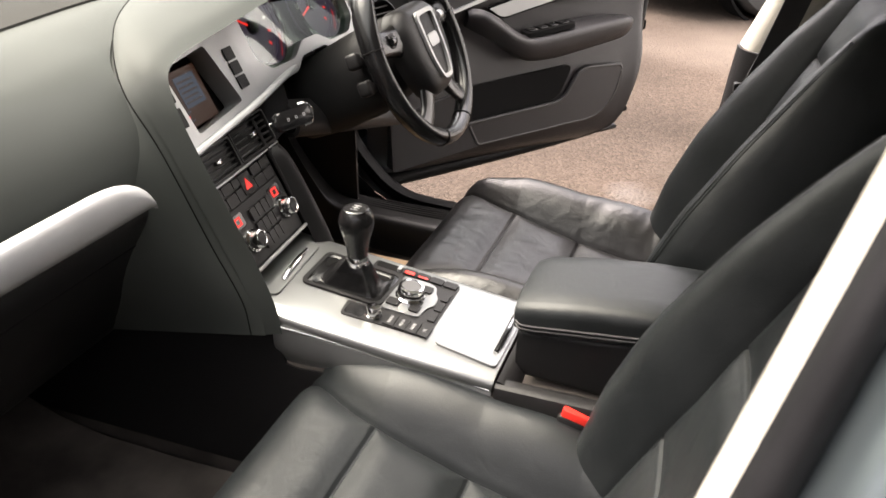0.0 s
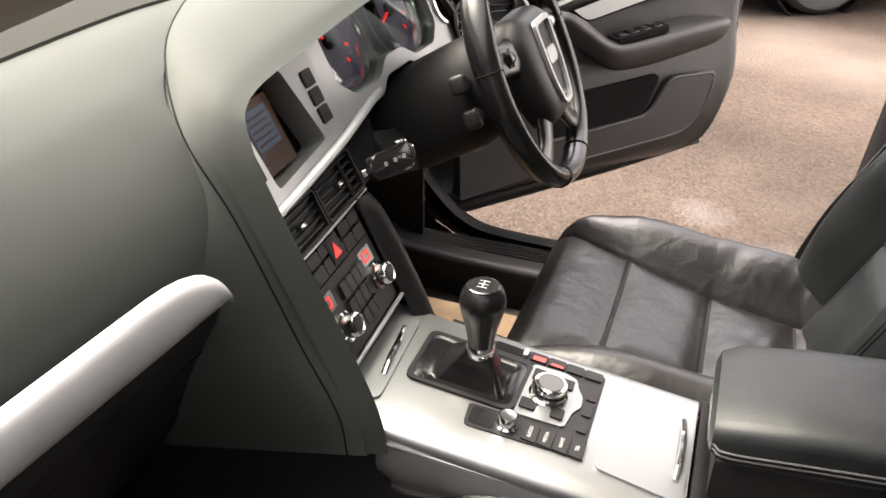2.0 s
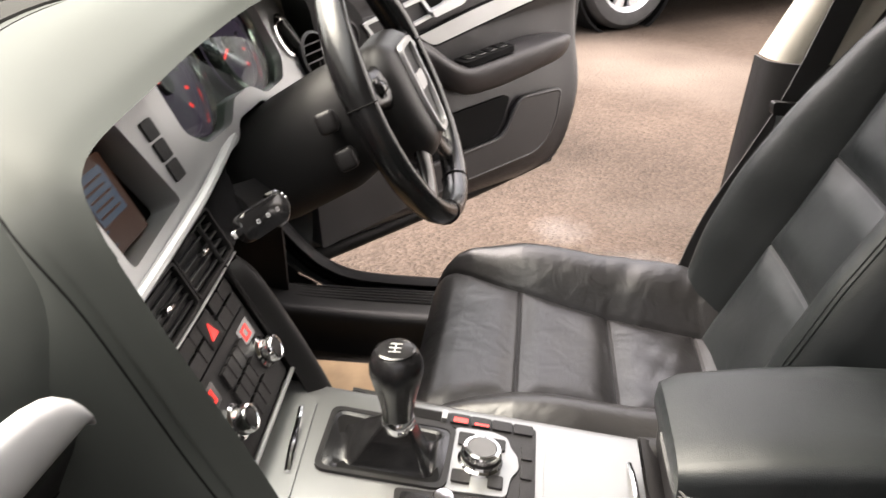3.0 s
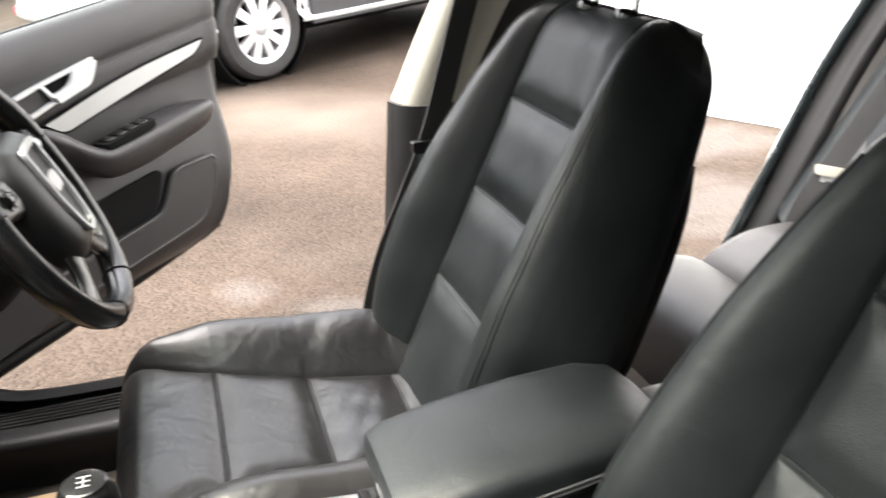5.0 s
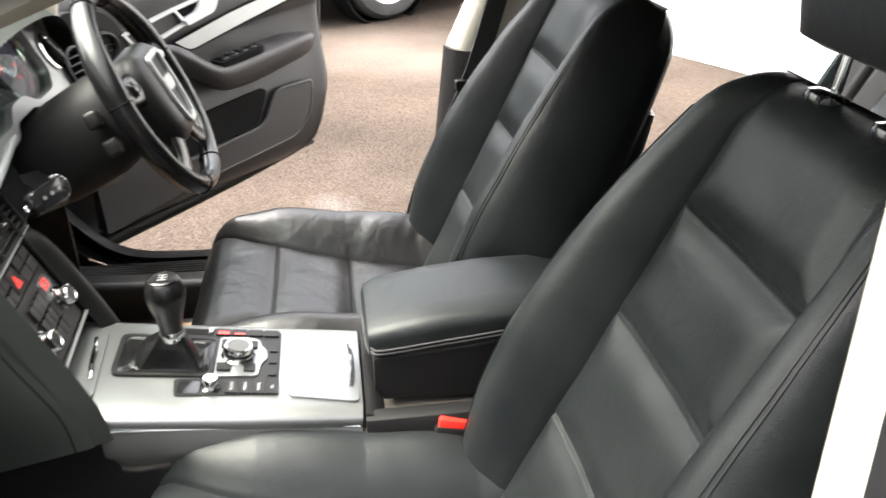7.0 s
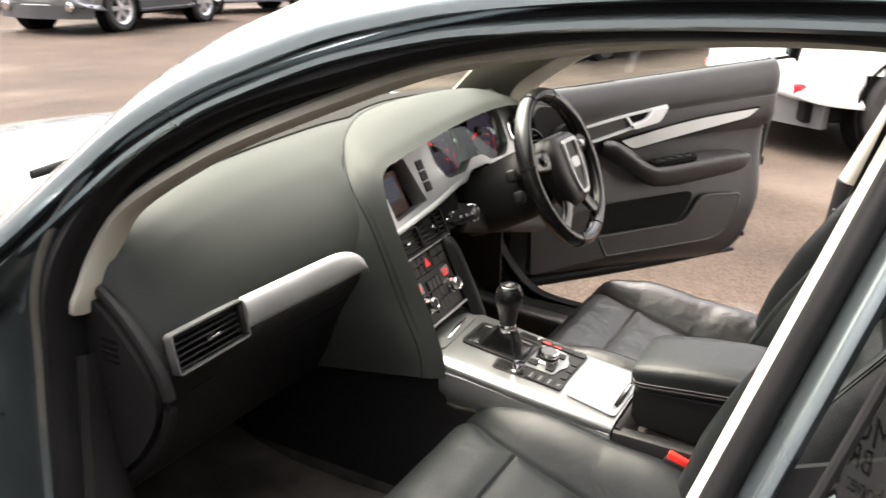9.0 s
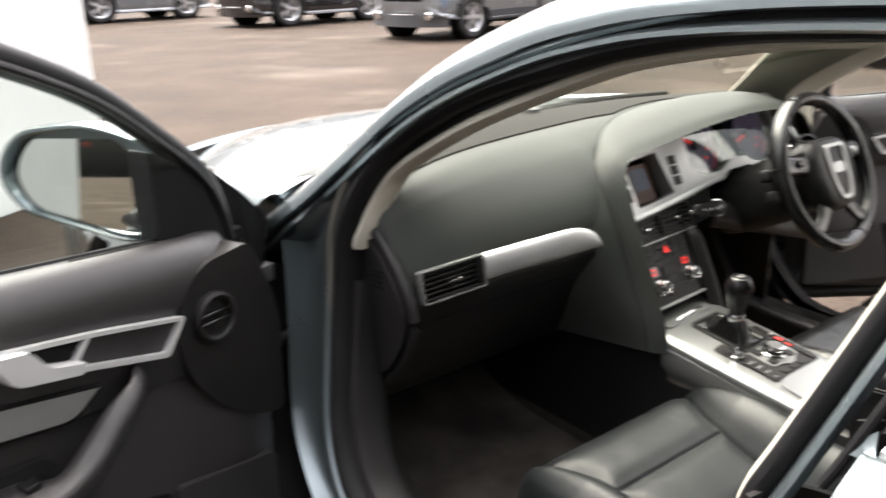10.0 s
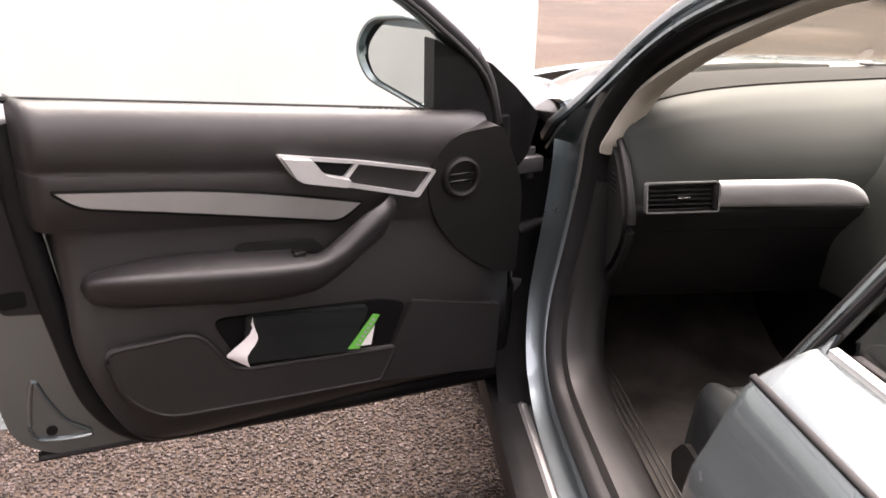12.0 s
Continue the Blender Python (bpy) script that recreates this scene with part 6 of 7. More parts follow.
shield_i = fillet([(-0.032, 0.050), (0.032, 0.050), (0.029, -0.028), (0.016, -0.065), (-0.016, -0.065), (-0.029, -0.028)], [0.010, 0.010, 0.016, 0.009, 0.009, 0.016])
part("badge_frame", slab(shield_o, 0.0325, 0.038, WHEEL, hole=shield_i), SILVER, wheel, "silver shield-shaped frame")
part("badge_plate", slab(rect(-0.022, -0.010, 0.022, 0.014, 0.010), 0.034, 0.0365, WHEEL, 0.001), SILVER, wheel, "plain silver badge")
column = thing("steering_column", "black steering column shroud with stalks", "steering column", at=(0.40, 0.2, 0.80))
rings = []
for h, rx, ry, dy in ((-0.028, 0.060, 0.055, 0.0), (-0.05, 0.085, 0.075, -0.004), (-0.10, 0.095, 0.082, -0.012), (-0.19, 0.10, 0.080, -0.02), (-0.26, 0.10, 0.075, -0.02)):
    rings.append([WHEEL @ Vector((rx * math.copysign(abs(math.cos(a)) ** 0.7, math.cos(a)), dy + ry * math.copysign(abs(math.sin(a)) ** 0.8, math.sin(a)), h)) for a in np.arange(28) * 2 * math.pi / 28])
part("shroud", grid(rings, ring=True, caps=True), VENT_MATT, column, "black column shroud")
for sx, dz in ((-1, 0.016), (-1, -0.034), (1, 0.016)):
    root = WHEEL @ pose(sx * 0.088, dz, -0.072, 0, sx * -14, sx * 10)
    stalk = part("stalk", box(min(0, sx * 0.045), -0.008, -0.010, max(0, sx * 0.045), 0.008, 0.010, 0.005, 3, m=root), PLASTIC, column, "black control stalk")
    part("stalk_tip", box(min(sx * 0.040, sx * 0.068), -0.014, -0.012, max(sx * 0.040, sx * 0.068), 0.014, 0.012, 0.006, 3, m=root), PLASTIC, stalk, "ribbed black stalk end")


# ---- centre console ----
console = thing("centre_console", "silver and black centre console between the seats", "console", at=(0, 0, 0.3))
CON = frame_of((0, 0, 0.577), (1, 0, 0), (0, 1, 0.14))


def on_console(name, poly, low, high, mat, parent=None, label="", bevel=0.001, hole=None):
    return part(name, slab(poly, low, high, CON, bevel, hole=hole), mat, parent or console, label)


# silver top with a rounded side edge
rows = []
for y in (0.21, 0.12, 0.076, 0.0, -0.10, -0.18, -0.255):
    wl = interp(y, [-0.255, -0.1, 0.076, 0.21], [-0.108, -0.118, -0.126, -0.126])
    wr = interp(y, [-0.255, 0.076, 0.21], [0.112, 0.110, 0.110])
    cut = -0.016
    rows.append([CON @ Vector(p) for p in ((wl + 0.004, y, cut - 0.016), (wl, y, cut), (wl + 0.003, y, cut + 0.010), (wl + 0.012, y, -0.003), (wl + 0.026, y, 0.0), (-0.03, y, 0.001), (0.03, y, 0.001), (wr - 0.014, y, 0.0), (wr - 0.003, y, -0.004), (wr, y, -0.02))])
part("top_panel", grid([curve_through(r, 3) for r in rows]), CONSOLE_SILVER, console, "silver console top, its colour dimmed for the strong light on it")
part("side_line", tube([CON @ Vector((x, y, -0.020)) for x, y in ((-0.128, 0.078), (-0.121, 0.0), (-0.115, -0.10), (-0.108, -0.20), (-0.107, -0.252))], 0.002, 3, sides=6), CHROME, console, "bright edge line")
# grey-silver flank below the edge, curving down to the carpet
flank = []
for y, low in ((0.085, 0.515), (0.06, 0.500), (0.0, 0.496), (-0.08, 0.492), (-0.16, 0.492), (-0.25, 0.497)):
    top = 0.577 + 0.14 * y - 0.022
    x = interp(y, [-0.255, -0.1, 0.076, 0.21], [-0.108, -0.118, -0.128, -0.128])
    flank.append([(x, y, top), (x - 0.003, y, (top * 2 + low) / 3), (x - 0.002, y, (top + 2 * low) / 3), (x + 0.006, y, low)])
part("side_panel", thick(sheet(flank, 3, 3), 0.005), CONSOLE_SILVER, console, "dull silver side panel")
part("side_panel", thick(sheet([[(0.012 - x + 0.0, y, z) for x, y, z in r] for r in flank], 3, 3), 0.005), PLASTIC, console)
part("tunnel", box(-0.125, -0.95, 0.22, 0.125, 0.94, 0.515, 0.02), CARPET, console, "dark carpeted tunnel side")
part("front_skirt", thick(sheet([[(-0.1275, y, z) for z in (0.556 if y > 0.08 else 0.500, 0.47, 0.38, 0.27)] for y in (-0.26, 0.0, 0.07, 0.09, 0.2, 0.45, 0.94)], 2, 2), 0.006), PLASTIC, console, "black console skirt")
# ashtray lid at the front
tray = on_console("ashtray_lid", fillet([(-0.090, 0.100), (0.080, 0.112), (0.074, 0.200), (-0.088, 0.200)], 0.014), 0.0, 0.004, CONSOLE_SILVER, label="silver ashtray lid")
part("lid_handle", tube([CON @ Vector(p) for p in ((-0.048, 0.112, 0.004), (-0.02, 0.116, 0.009), (0.02, 0.120, 0.009), (0.052, 0.125, 0.004))], 0.0038, 4, sides=8), CHROME, tray, "bright bar handle")
# gear lever with its leather boot
boot_edge = fillet([(-0.036, 0.090), (-0.034, -0.046), (0.066, -0.050), (0.068, 0.092)], 0.014)
boot_in = fillet([(-0.030, 0.084), (-0.028, -0.040), (0.060, -0.044), (0.062, 0.086)], 0.012)
on_console("boot_frame", boot_edge, 0.0, 0.005, PLASTIC, label="black boot frame", hole=boot_in)
gear = thing("gear_lever", "black leather gear lever with chrome-ringed cap and pleated boot", "gear lever", at=(0.015, 0.03, 0.58))
rings = []
tip = CON.inverted() @ Vector((0.002, 0.005, 0.63))
for k in np.linspace(0, 1, 14):
    ring = []
    for i, q in enumerate(boot_in):
        a = Vector((q[0], q[1], 0.004))
        neck = Vector((tip.x, tip.y, tip.z)) + Vector((q[0] - 0.016, q[1] - 0.022, 0)).normalized() * 0.017
        p = a.lerp(neck, k)
        p.z = 0.004 + (tip.z - 0.004) * (0.05 * k + 0.95 * k ** 2.4)
        fold = 0.009 * math.sin(k * math.pi) * math.sin(4.0 * math.atan2(q[1] - 0.022, q[0] - 0.016) + 5.0 * k)
        p.z += fold
        ring.append(CON @ p)
    rings.append(ring)
# Near-black sheet over the silver top, painting shade under the boot.
on_console("boot_shade", boot_in, 0.0015, 0.0025, VOID)
part("boot", grid(rings, ring=True), GRIP, gear, "creased leather boot")
axis_o = Vector((0.002, 0.005, 0.625))
GEAR = frame_of(axis_o, (1, 0, 0), (0, 0.995, 0.06)) @ pose(0, 0, 0, -3, 0, 0)
part("collar", lathe([(0.0165, -0.004), (0.0175, 0.0), (0.0175, 0.008), (0.016, 0.011)], GEAR, 24), CHROME, gear, "chrome collar")
part("grip", lathe([(0.0155, 0.009), (0.0165, 0.02), (0.0195, 0.036), (0.0245, 0.054), (0.0272, 0.066), (0.0270, 0.076), (0.0235, 0.086), (0.019, 0.0905)], GEAR, 28), GRIP, gear, "polished leather knob")
cap = part("cap_ring", lathe([(0.0200, 0.0885), (0.0200, 0.0915), (0.0182, 0.0925), (0.0177, 0.0915)], GEAR, 28), GLOSS_BLACK, gear, "gloss black cap ring")
part("cap_disc", lathe([(0.0178, 0.0912), (0.0178, 0.0918), (0.001, 0.0925)], GEAR, 28), GLOSS_BLACK, cap, "gloss black shift plate")
for x in (-0.007, 0.0, 0.007):
    part("shift_mark", box(x - 0.0005, -0.006, 0.0925, x + 0.0005, 0.006, 0.0932, 0, m=GEAR), WHITE_MARK, cap)
part("shift_mark", box(-0.006, -0.0005, 0.0925, 0.006, 0.0005, 0.0933, 0, m=GEAR), WHITE_MARK, cap)

# control panel round the rotary knob
panel = on_console("control_panel", fillet([(-0.078, 0.000), (-0.068, -0.138), (0.090, -0.138), (0.092, 0.012), (0.070, 0.012), (0.068, -0.050), (-0.036, -0.050), (-0.040, 0.004)], [0.008, 0.008, 0.008, 0.008, 0.004, 0.006, 0.006, 0.006]), 0.0, 0.0025, PLASTIC, label="black control panel")
on_console("slot", rect(0.074, -0.034, 0.089, 0.008, 0.005), 0.0025, 0.0030, VOID, panel)
on_console("slot", rect(-0.072, -0.032, -0.044, -0.003, 0.005), 0.0025, 0.0030, GLOSS_BLACK, panel)
plate = on_console("knob_plate", fillet([(-0.034, -0.048), (-0.030, -0.108), (0.000, -0.112), (0.014, -0.120), (0.034, -0.118), (0.046, -0.110), (0.062, -0.106), (0.068, -0.090), (0.066, -0.048)], 0.006), 0.002, 0.005, CONSOLE_SILVER, label="silver knob plate")
for x0, y0, x1, y1 in ((-0.022, -0.070, -0.004, -0.050), (-0.022, -0.104, -0.004, -0.088), (0.036, -0.070, 0.056, -0.052), (0.036, -0.104, 0.054, -0.088)):
    on_console("corner_key", rect(x0, y0, x1, y1, 0.003), 0.005, 0.008, PLASTIC, plate)
KN = CON @ pose(0.014, -0.078, 0.005)
rot = part("rotary_knob", lathe([(0.024, 0.0), (0.024, 0.004), (0.0215, 0.006), (0.0210, 0.018), (0.0195, 0.021), (0.016, 0.0215), (0.015, 0.0195), (0.001, 0.0195)], KN, 40), CHROME, console, "ribbed aluminium rotary knob")
part("knob_top", lathe([(0.0152, 0.0198), (0.0148, 0.0215), (0.001, 0.0222)], KN, 30), CLADDING, rot)
part("knob_ring", lathe([(0.0216, 0.010), (0.0222, 0.012), (0.0216, 0.014)], KN, 40, True), PLASTIC, rot)
VK = CON @ pose(-0.058, -0.046, 0.0025)
part("volume_knob", lathe([(0.0135, 0.0), (0.0135, 0.003), (0.0115, 0.005), (0.0110, 0.015), (0.0095, 0.017), (0.001, 0.0172)], VK, 30), CHROME, console, "small aluminium volume knob")
for k, word in enumerate(("RADIO", "MEDIA", "NAME", "TEL")):
    y = -0.066 - 0.0185 * k
    b = on_console("function_key", fillet([(-0.070, y), (-0.071, y - 0.0172), (-0.040, y - 0.0172), (-0.040, y)], 0.002), 0.0025, 0.0050, PLASTIC, panel, "black function key")
    lettering(word, 0.0062, CON @ pose(-0.0555, y - 0.0086, 0.0051), WHITE_MARK, "word", b, 0.0003)
lettering("ON/OFF", 0.0042, CON @ pose(-0.0415, -0.046, 0.0027, 0, 0, 90), WHITE_MARK, "word", panel, 0.0003)
for k in range(4):
    y = -0.040 - 0.024 * k
    b = on_console("switch_key", rect(0.073, y - 0.022, 0.089, y, 0.002), 0.0025, 0.0055, PLASTIC, panel)
    if k < 2:
        on_console("key_lamp", rect(0.074, y - 0.020, 0.078 + 0.004 * (1 - k), y - 0.004, 0.001), 0.0055, 0.0058, RED, b, "red tell-tale")
on_console("lock_button", rect(0.074, -0.036, 0.089, -0.030, 0.002), 0.003, 0.008, ALU, panel)
for k in range(3):
    on_console("side_key", rect(-0.028 + k * 0.030, -0.134, -0.004 + k * 0.030, -0.122, 0.002), 0.0025, 0.0050, PLASTIC, panel)
# cup holder lid
lid = on_console("cubby_lid", fillet([(-0.074, -0.153), (-0.083, -0.250), (0.088, -0.254), (0.088, -0.152), (0.03, -0.147), (-0.03, -0.147)], [0.008, 0.010, 0.010, 0.008, 0.01, 0.01]), 0.0, 0.004, CONSOLE_SILVER, label="silver cup holder lid")
part("lid_handle", tube([CON @ Vector(p) for p in ((-0.052, -0.240, 0.004), (-0.02, -0.2415, 0.010), (0.02, -0.2415, 0.010), (0.054, -0.240, 0.004))], 0.0038, 4, sides=8), CHROME, lid, "bright bar handle")
# rear of the console and the folding armrest
part("rear_tray", thick(sheet([[(x, y, z) for x, z in ((-0.118, 0.46), (-0.116, 0.525), (-0.104, 0.536), (-0.086, 0.532), (-0.080, 0.50), (-0.080, 0.44))] for y in (-0.256, -0.32, -0.45, -0.60, -0.75)], 3, 3), 0.004), PLASTIC, console, "black side rail")
part("rear_tray", thick(sheet([[(0.008 - x, y, z) for x, z in ((-0.118, 0.46), (-0.116, 0.525), (-0.104, 0.536), (-0.086, 0.532), (-0.080, 0.50), (-0.080, 0.44))] for y in (-0.256, -0.32, -0.45, -0.60, -0.75)], 3, 3), 0.004), PLASTIC, console, "black side rail")
part("rear_step", thick(sheet([[(x, y, z) for x in (-0.105, -0.04, 0.04, 0.112)] for y, z in ((-0.257, 0.540), (-0.268, 0.536), (-0.282, 0.518), (-0.30, 0.49))], 2, 2), 0.005), PLASTIC, console)
arm = thing("armrest", "black leather centre armrest with double stitching", "armrest", at=(0.01, -0.45, 0.52))
rings = []
for y, x0, x1, z0, z1 in ((-0.262, -0.050, 0.082, 0.612, 0.632), (-0.266, -0.062, 0.094, 0.606, 0.640), (-0.285, -0.069, 0.099, 0.602, 0.648), (-0.36, -0.070, 0.100, 0.610, 0.660), (-0.44, -0.070, 0.100, 0.618, 0.667), (-0.52, -0.069, 0.099, 0.626, 0.668), (-0.560, -0.062, 0.092, 0.630, 0.660), (-0.574, -0.046, 0.076, 0.635, 0.650)):
    prof = fillet([(x0, z0), (x1, z0), (x1, z1 - 0.004), (x1 - 0.03, z1 + 0.004), (x0 + 0.03, z1 + 0.004), (x0, z1 - 0.004)], [0.005, 0.005, 0.016, 0.02, 0.02, 0.016])
    rings.append([(p[0], y, p[1]) for p in prof])
part("lid", grid([r for r in rings], ring=True, caps=True), LEATHER, arm, "padded leather lid")
for dz in (0.010, 0.016):
    pts = [(-0.0705, -0.285, 0.602 + dz), (-0.0715, -0.36, 0.610 + dz), (-0.0715, -0.44, 0.618 + dz), (-0.0700, -0.52, 0.626 + dz)]
    part("stitching", tube([(0.02, -0.2615, 0.605 + dz), (-0.045, -0.263, 0.606 + dz), (-0.064, -0.270, 0.603 + dz)] + pts, 0.0013, 4, sides=6), STITCH, arm)
rings = []
for y, z0, z1 in ((-0.272, 0.545, 0.602), (-0.285, 0.528, 0.604), (-0.40, 0.520, 0.612), (-0.56, 0.530, 0.628)):
    rings.append([(p[0], y, p[1]) for p in fillet([(-0.064, z0), (0.094, z0), (0.094, z1), (-0.064, z1)], 0.008)])
part("base", grid(rings, ring=True, caps=True), PLASTIC, arm, "black lower shell")
part("hinge", box(-0.05, -0.66, 0.46, 0.08, -0.545, 0.625, 0.02), PLASTIC, arm)
# mats
mat_r = thing("floor_mat", "tan paper floor mat in the driver's footwell", "floor mat", at=(0.4, 0.3, 0.27))
part("sheet", thick(sheet([[(x, y, 0.285 + 0.10 * max(y - 0.45, 0) + 0.006 * math.sin(9 * x + 5 * y)) for x in (0.16, 0.3, 0.45, 0.60)] for y in (-0.05, 0.15, 0.35, 0.55)], 4, 4), 0.004), MAT_TAN, mat_r, "crumpled tan paper")


# ---- front doors ----
def front_door(hinge, angle, mirror, zoff, label, things=False):
    """An open front door. Its own axes: s back from the hinge, w towards the cabin, z up. mirror: 1 for the left one, -1 for the right."""
    a = radians(angle)
    d = Vector((-math.sin(a) * mirror, -math.cos(a), 0))
    nrm = Vector((math.cos(a) * mirror, -math.sin(a), 0))
    M = Matrix.Translation((hinge[0], hinge[1], zoff)) @ Matrix(((d.x, nrm.x, 0, 0), (d.y, nrm.y, 0, 0), (0, 0, 1, 0), (0, 0, 0, 1)))
    door = None

    def put(name, bm, mat, parent=None, lab="", smooth=True):
        bmesh.ops.transform(bm, matrix=M, verts=bm.verts)
        return part(name, bm, mat, parent if parent and parent.parent is None else door, lab, smooth)

    def face(w):
        """A frame in the door's plane at the depth w: x along s, y up, out of it towards the cabin."""
        return Matrix(((1, 0, 0, 0), (0, 0, 1, w), (0, 1, 0, 0), (0, 0, 0, 1)))

    belt = (lambda s: 0.915 + 0.106 * s) if mirror > 0 else (lambda s: 0.934 + 0.094 * s)
    edge = 0.0 if mirror > 0 else 0.055
    reach = 0.0 if mirror > 0 else 0.045  # the driver's trim runs closer to the shell's edge
    # painted shell with its outer skin
    outl = fillet([(0.085, 0.305), (0.50, 0.332), (1.02 - edge, 0.368), (1.095 - edge, 0.415), (1.120 - edge, 0.62), (1.125 - edge, 0.90), (1.120 - edge, 0.985), (0.14, 0.895), (0.100, 0.865), (0.075, 0.60)], [0.02, 0, 0.03, 0.05, 0.1, 0.1, 0.01, 0.03, 0.05, 0.1])
    door = part("front_door", slab(outl, -0.03, 0.075, M @ face(0.0), 0.010, 3), PAINT, car_body, label)
    skin = [[(s, -0.055 - 0.045 * math.sin(math.pi * k) ** 0.6 + 0.02 * (k > 0.9), 0.285 + 0.078 * s + (belt(s) - 0.345 - 0.078 * s) * k) for k in np.linspace(0, 1, 8)] for s in (0.01, 0.3, 0.6, 0.9, 1.15 - 1.4 * edge)]
    put("outer_skin", thick(sheet(skin, 3, 2), 0.006), PAINT, lab="painted outer skin")
    seal = [(0.06, 0.332), (0.5, 0.352), (0.82, 0.374), (0.895 + reach, 0.395), (0.952 + reach, 0.47), (0.982 + reach * 0.9, 0.60), (1.010 + reach * 0.8, 0.80), (1.025 + reach * 0.8, 0.99)]
    put("door_edge_plate", slab(fillet([(1.00 + reach * 0.8, 0.655), (1.072 - edge * 0.4, 0.665), (1.092 - edge * 0.6, 0.80), (1.098 - edge * 0.6, 1.010), (1.02, 1.005)], 0.012), 0.074, 0.080, face(0.0), 0.002), PLASTIC, lab="black plate on the upper part of the door's shut face")
    put("bottom_strip", tube([(s, 0.066, 0.312 + 0.055 * s) for s in (0.08, 0.35, 0.65, 0.95, 1.06 - edge)], 0.012, 3, sides=8, flat=0.7), RUBBER, lab="black rubber bottom strip")
    put("edge_seal", tube([(s, 0.082, z) for s, z in seal], 0.021, 4, sides=10, up=(0, 1, 0)), RUBBER, lab="black rubber edge seal")
    # window frame, pane and mirror corner
    top = [(0.140, 0.075, 0.905), (0.175, 0.078, 1.015), (0.270, 0.088, 1.105), (0.410, 0.105, 1.200), (0.640, 0.13, 1.285), (0.90, 0.145, 1.315), (1.06, 0.145, 1.30), (1.12, 0.13, 1.22), (1.125, 0.09, 1.04)]
    put("window_frame", tube(top, 0.020, 5, sides=10, flat=0.8, up=(0, 1, 0)), RUBBER, lab="black window frame")
    put("frame_lip", tube([(s, w + 0.018, z - 0.010) for s, w, z in top], 0.006, 5, sides=8, up=(0, 1, 0)), PLASTIC)
    put("frame_skin", tube([(s, w - 0.024, z + 0.008) for s, w, z in top], 0.013, 5, sides=8, up=(0, 1, 0)), PAINT, lab="painted frame")
    line = curve_through(top, 4)
    rows = []
    for s in np.linspace(0.22, 1.12, 16):
        k = [p for p in line if p[0] >= s - 0.001][0]
        z1 = min(float(np.interp(s, [p[0] for p in line[:26]], [p[2] for p in line[:26]])), 1.31) if s < 1.05 else 1.29
        z0 = belt(s) + 0.005
        rows.append([(s, 0.078 + 0.17 * (z - 0.95), z) for z in np.linspace(z0, max(z1, z0 + 0.01), 5)])
    glass_pane = put("window_pane", grid(rows), PANE, lab="clear window glass")
    glass_pane.visible_shadow = False
    put("mirror_corner", slab(fillet([(0.135, 0.90), (0.285, 0.935), (0.285, 1.085), (0.20, 1.035)] if mirror > 0 else [(0.10, 0.93), (0.195, 0.955), (0.20, 1.02), (0.16, 1.0)], 0.008), 0.05, 0.095, face(0.0), 0.004), RUBBER, lab="black mirror corner")
    put("mirror_sail", slab([(0.175, 1.040), (0.140, 1.024), (0.080, 0.972), (0.022, 0.912), (0.045, 0.830), (0.095, 0.775), (0.135, 0.790), (0.16, 0.95)], 0.035, 0.060, face(0.0), 0.003), GLOSS_BLACK, lab="gloss black corner of the frame")
    # trim panel: upper pad, middle, lower
    up = [[(s, w, belt(s) + dz) for w, dz in ((0.085, 0.0), (0.105, 0.008), (0.130, -0.002), (0.150, -0.035), (0.152, -0.075), (0.146, -0.10), (0.150, -0.108), (0.148, -0.16), (0.135, -0.20))] for s in (0.175, 0.25, 0.4, 0.6, 0.8, 0.93 + reach * 0.8, 0.985 + reach, 1.010 + reach)]
    for r in up[:1]:
        r[:] = [(s, w - 0.03, z) for s, w, z in r]
    for r in up[-1:]:
        r[:] = [(s, w - 0.045, z) for s, w, z in r]
    put("upper_panel", sheet(up, 4, 3), DOOR_TRIM, lab="soft upper door trim")
    # Near-black line painting the shade in the panel's crease.
    put("crease_shade", tube([(s, 0.1462, belt(s) - 0.104) for s in (0.40, 0.60, 0.8, 0.96)], 0.0024, 3, sides=6), VOID)
    mid = [[(s, w, z) for w, z in ((0.138, belt(s) - 0.19), (0.128, 0.80 - 0.03 * (0.6 - s)), (0.130, 0.74), (0.140, 0.68), (0.150, 0.62), (0.156, 0.55), (0.150, 0.46), (0.135, 0.40), (0.10, 0.365))] for s in (0.115, 0.20, 0.35, 0.55, 0.75, 0.90 + reach * 0.8, 0.965 + reach, 1.0 + reach)]
    mid = [[(min(s, float(np.interp(z, (0.365, 0.40, 0.46, 0.52, 0.61, 0.87), (0.80, 0.87, 0.920, 0.945, 0.965, 0.992))) + reach) - 0.0004 * (1.05 - s), w, z) for s, w, z in r] for r in mid]
    mid[0] = [(s, w - 0.04, z) for s, w, z in mid[0]]
    mid[-1] = [(s, w - 0.045, z) for s, w, z in mid[-1]]
    put("main_panel", sheet(mid, 4, 3), DOOR_TRIM, lab="black-brown moulded door panel")
    # aluminium strip
    strip = fillet([(0.966, 0.890), (0.70, 0.862), (0.455, 0.806), (0.500, 0.776), (0.70, 0.816), (0.93, 0.859)], [0.004, 0.12, 0.006, 0.02, 0.1, 0.03])
    put("trim_strip", slab(strip, 0.130, 0.155, face(0.0), 0.004), ALU, lab="brushed aluminium strip")
    put("strip_gap", tube([(p[0], 0.1525, p[1]) for p in strip], 0.0034, 1, closed=True, sides=6), VOID, lab="dark joint round the strip")
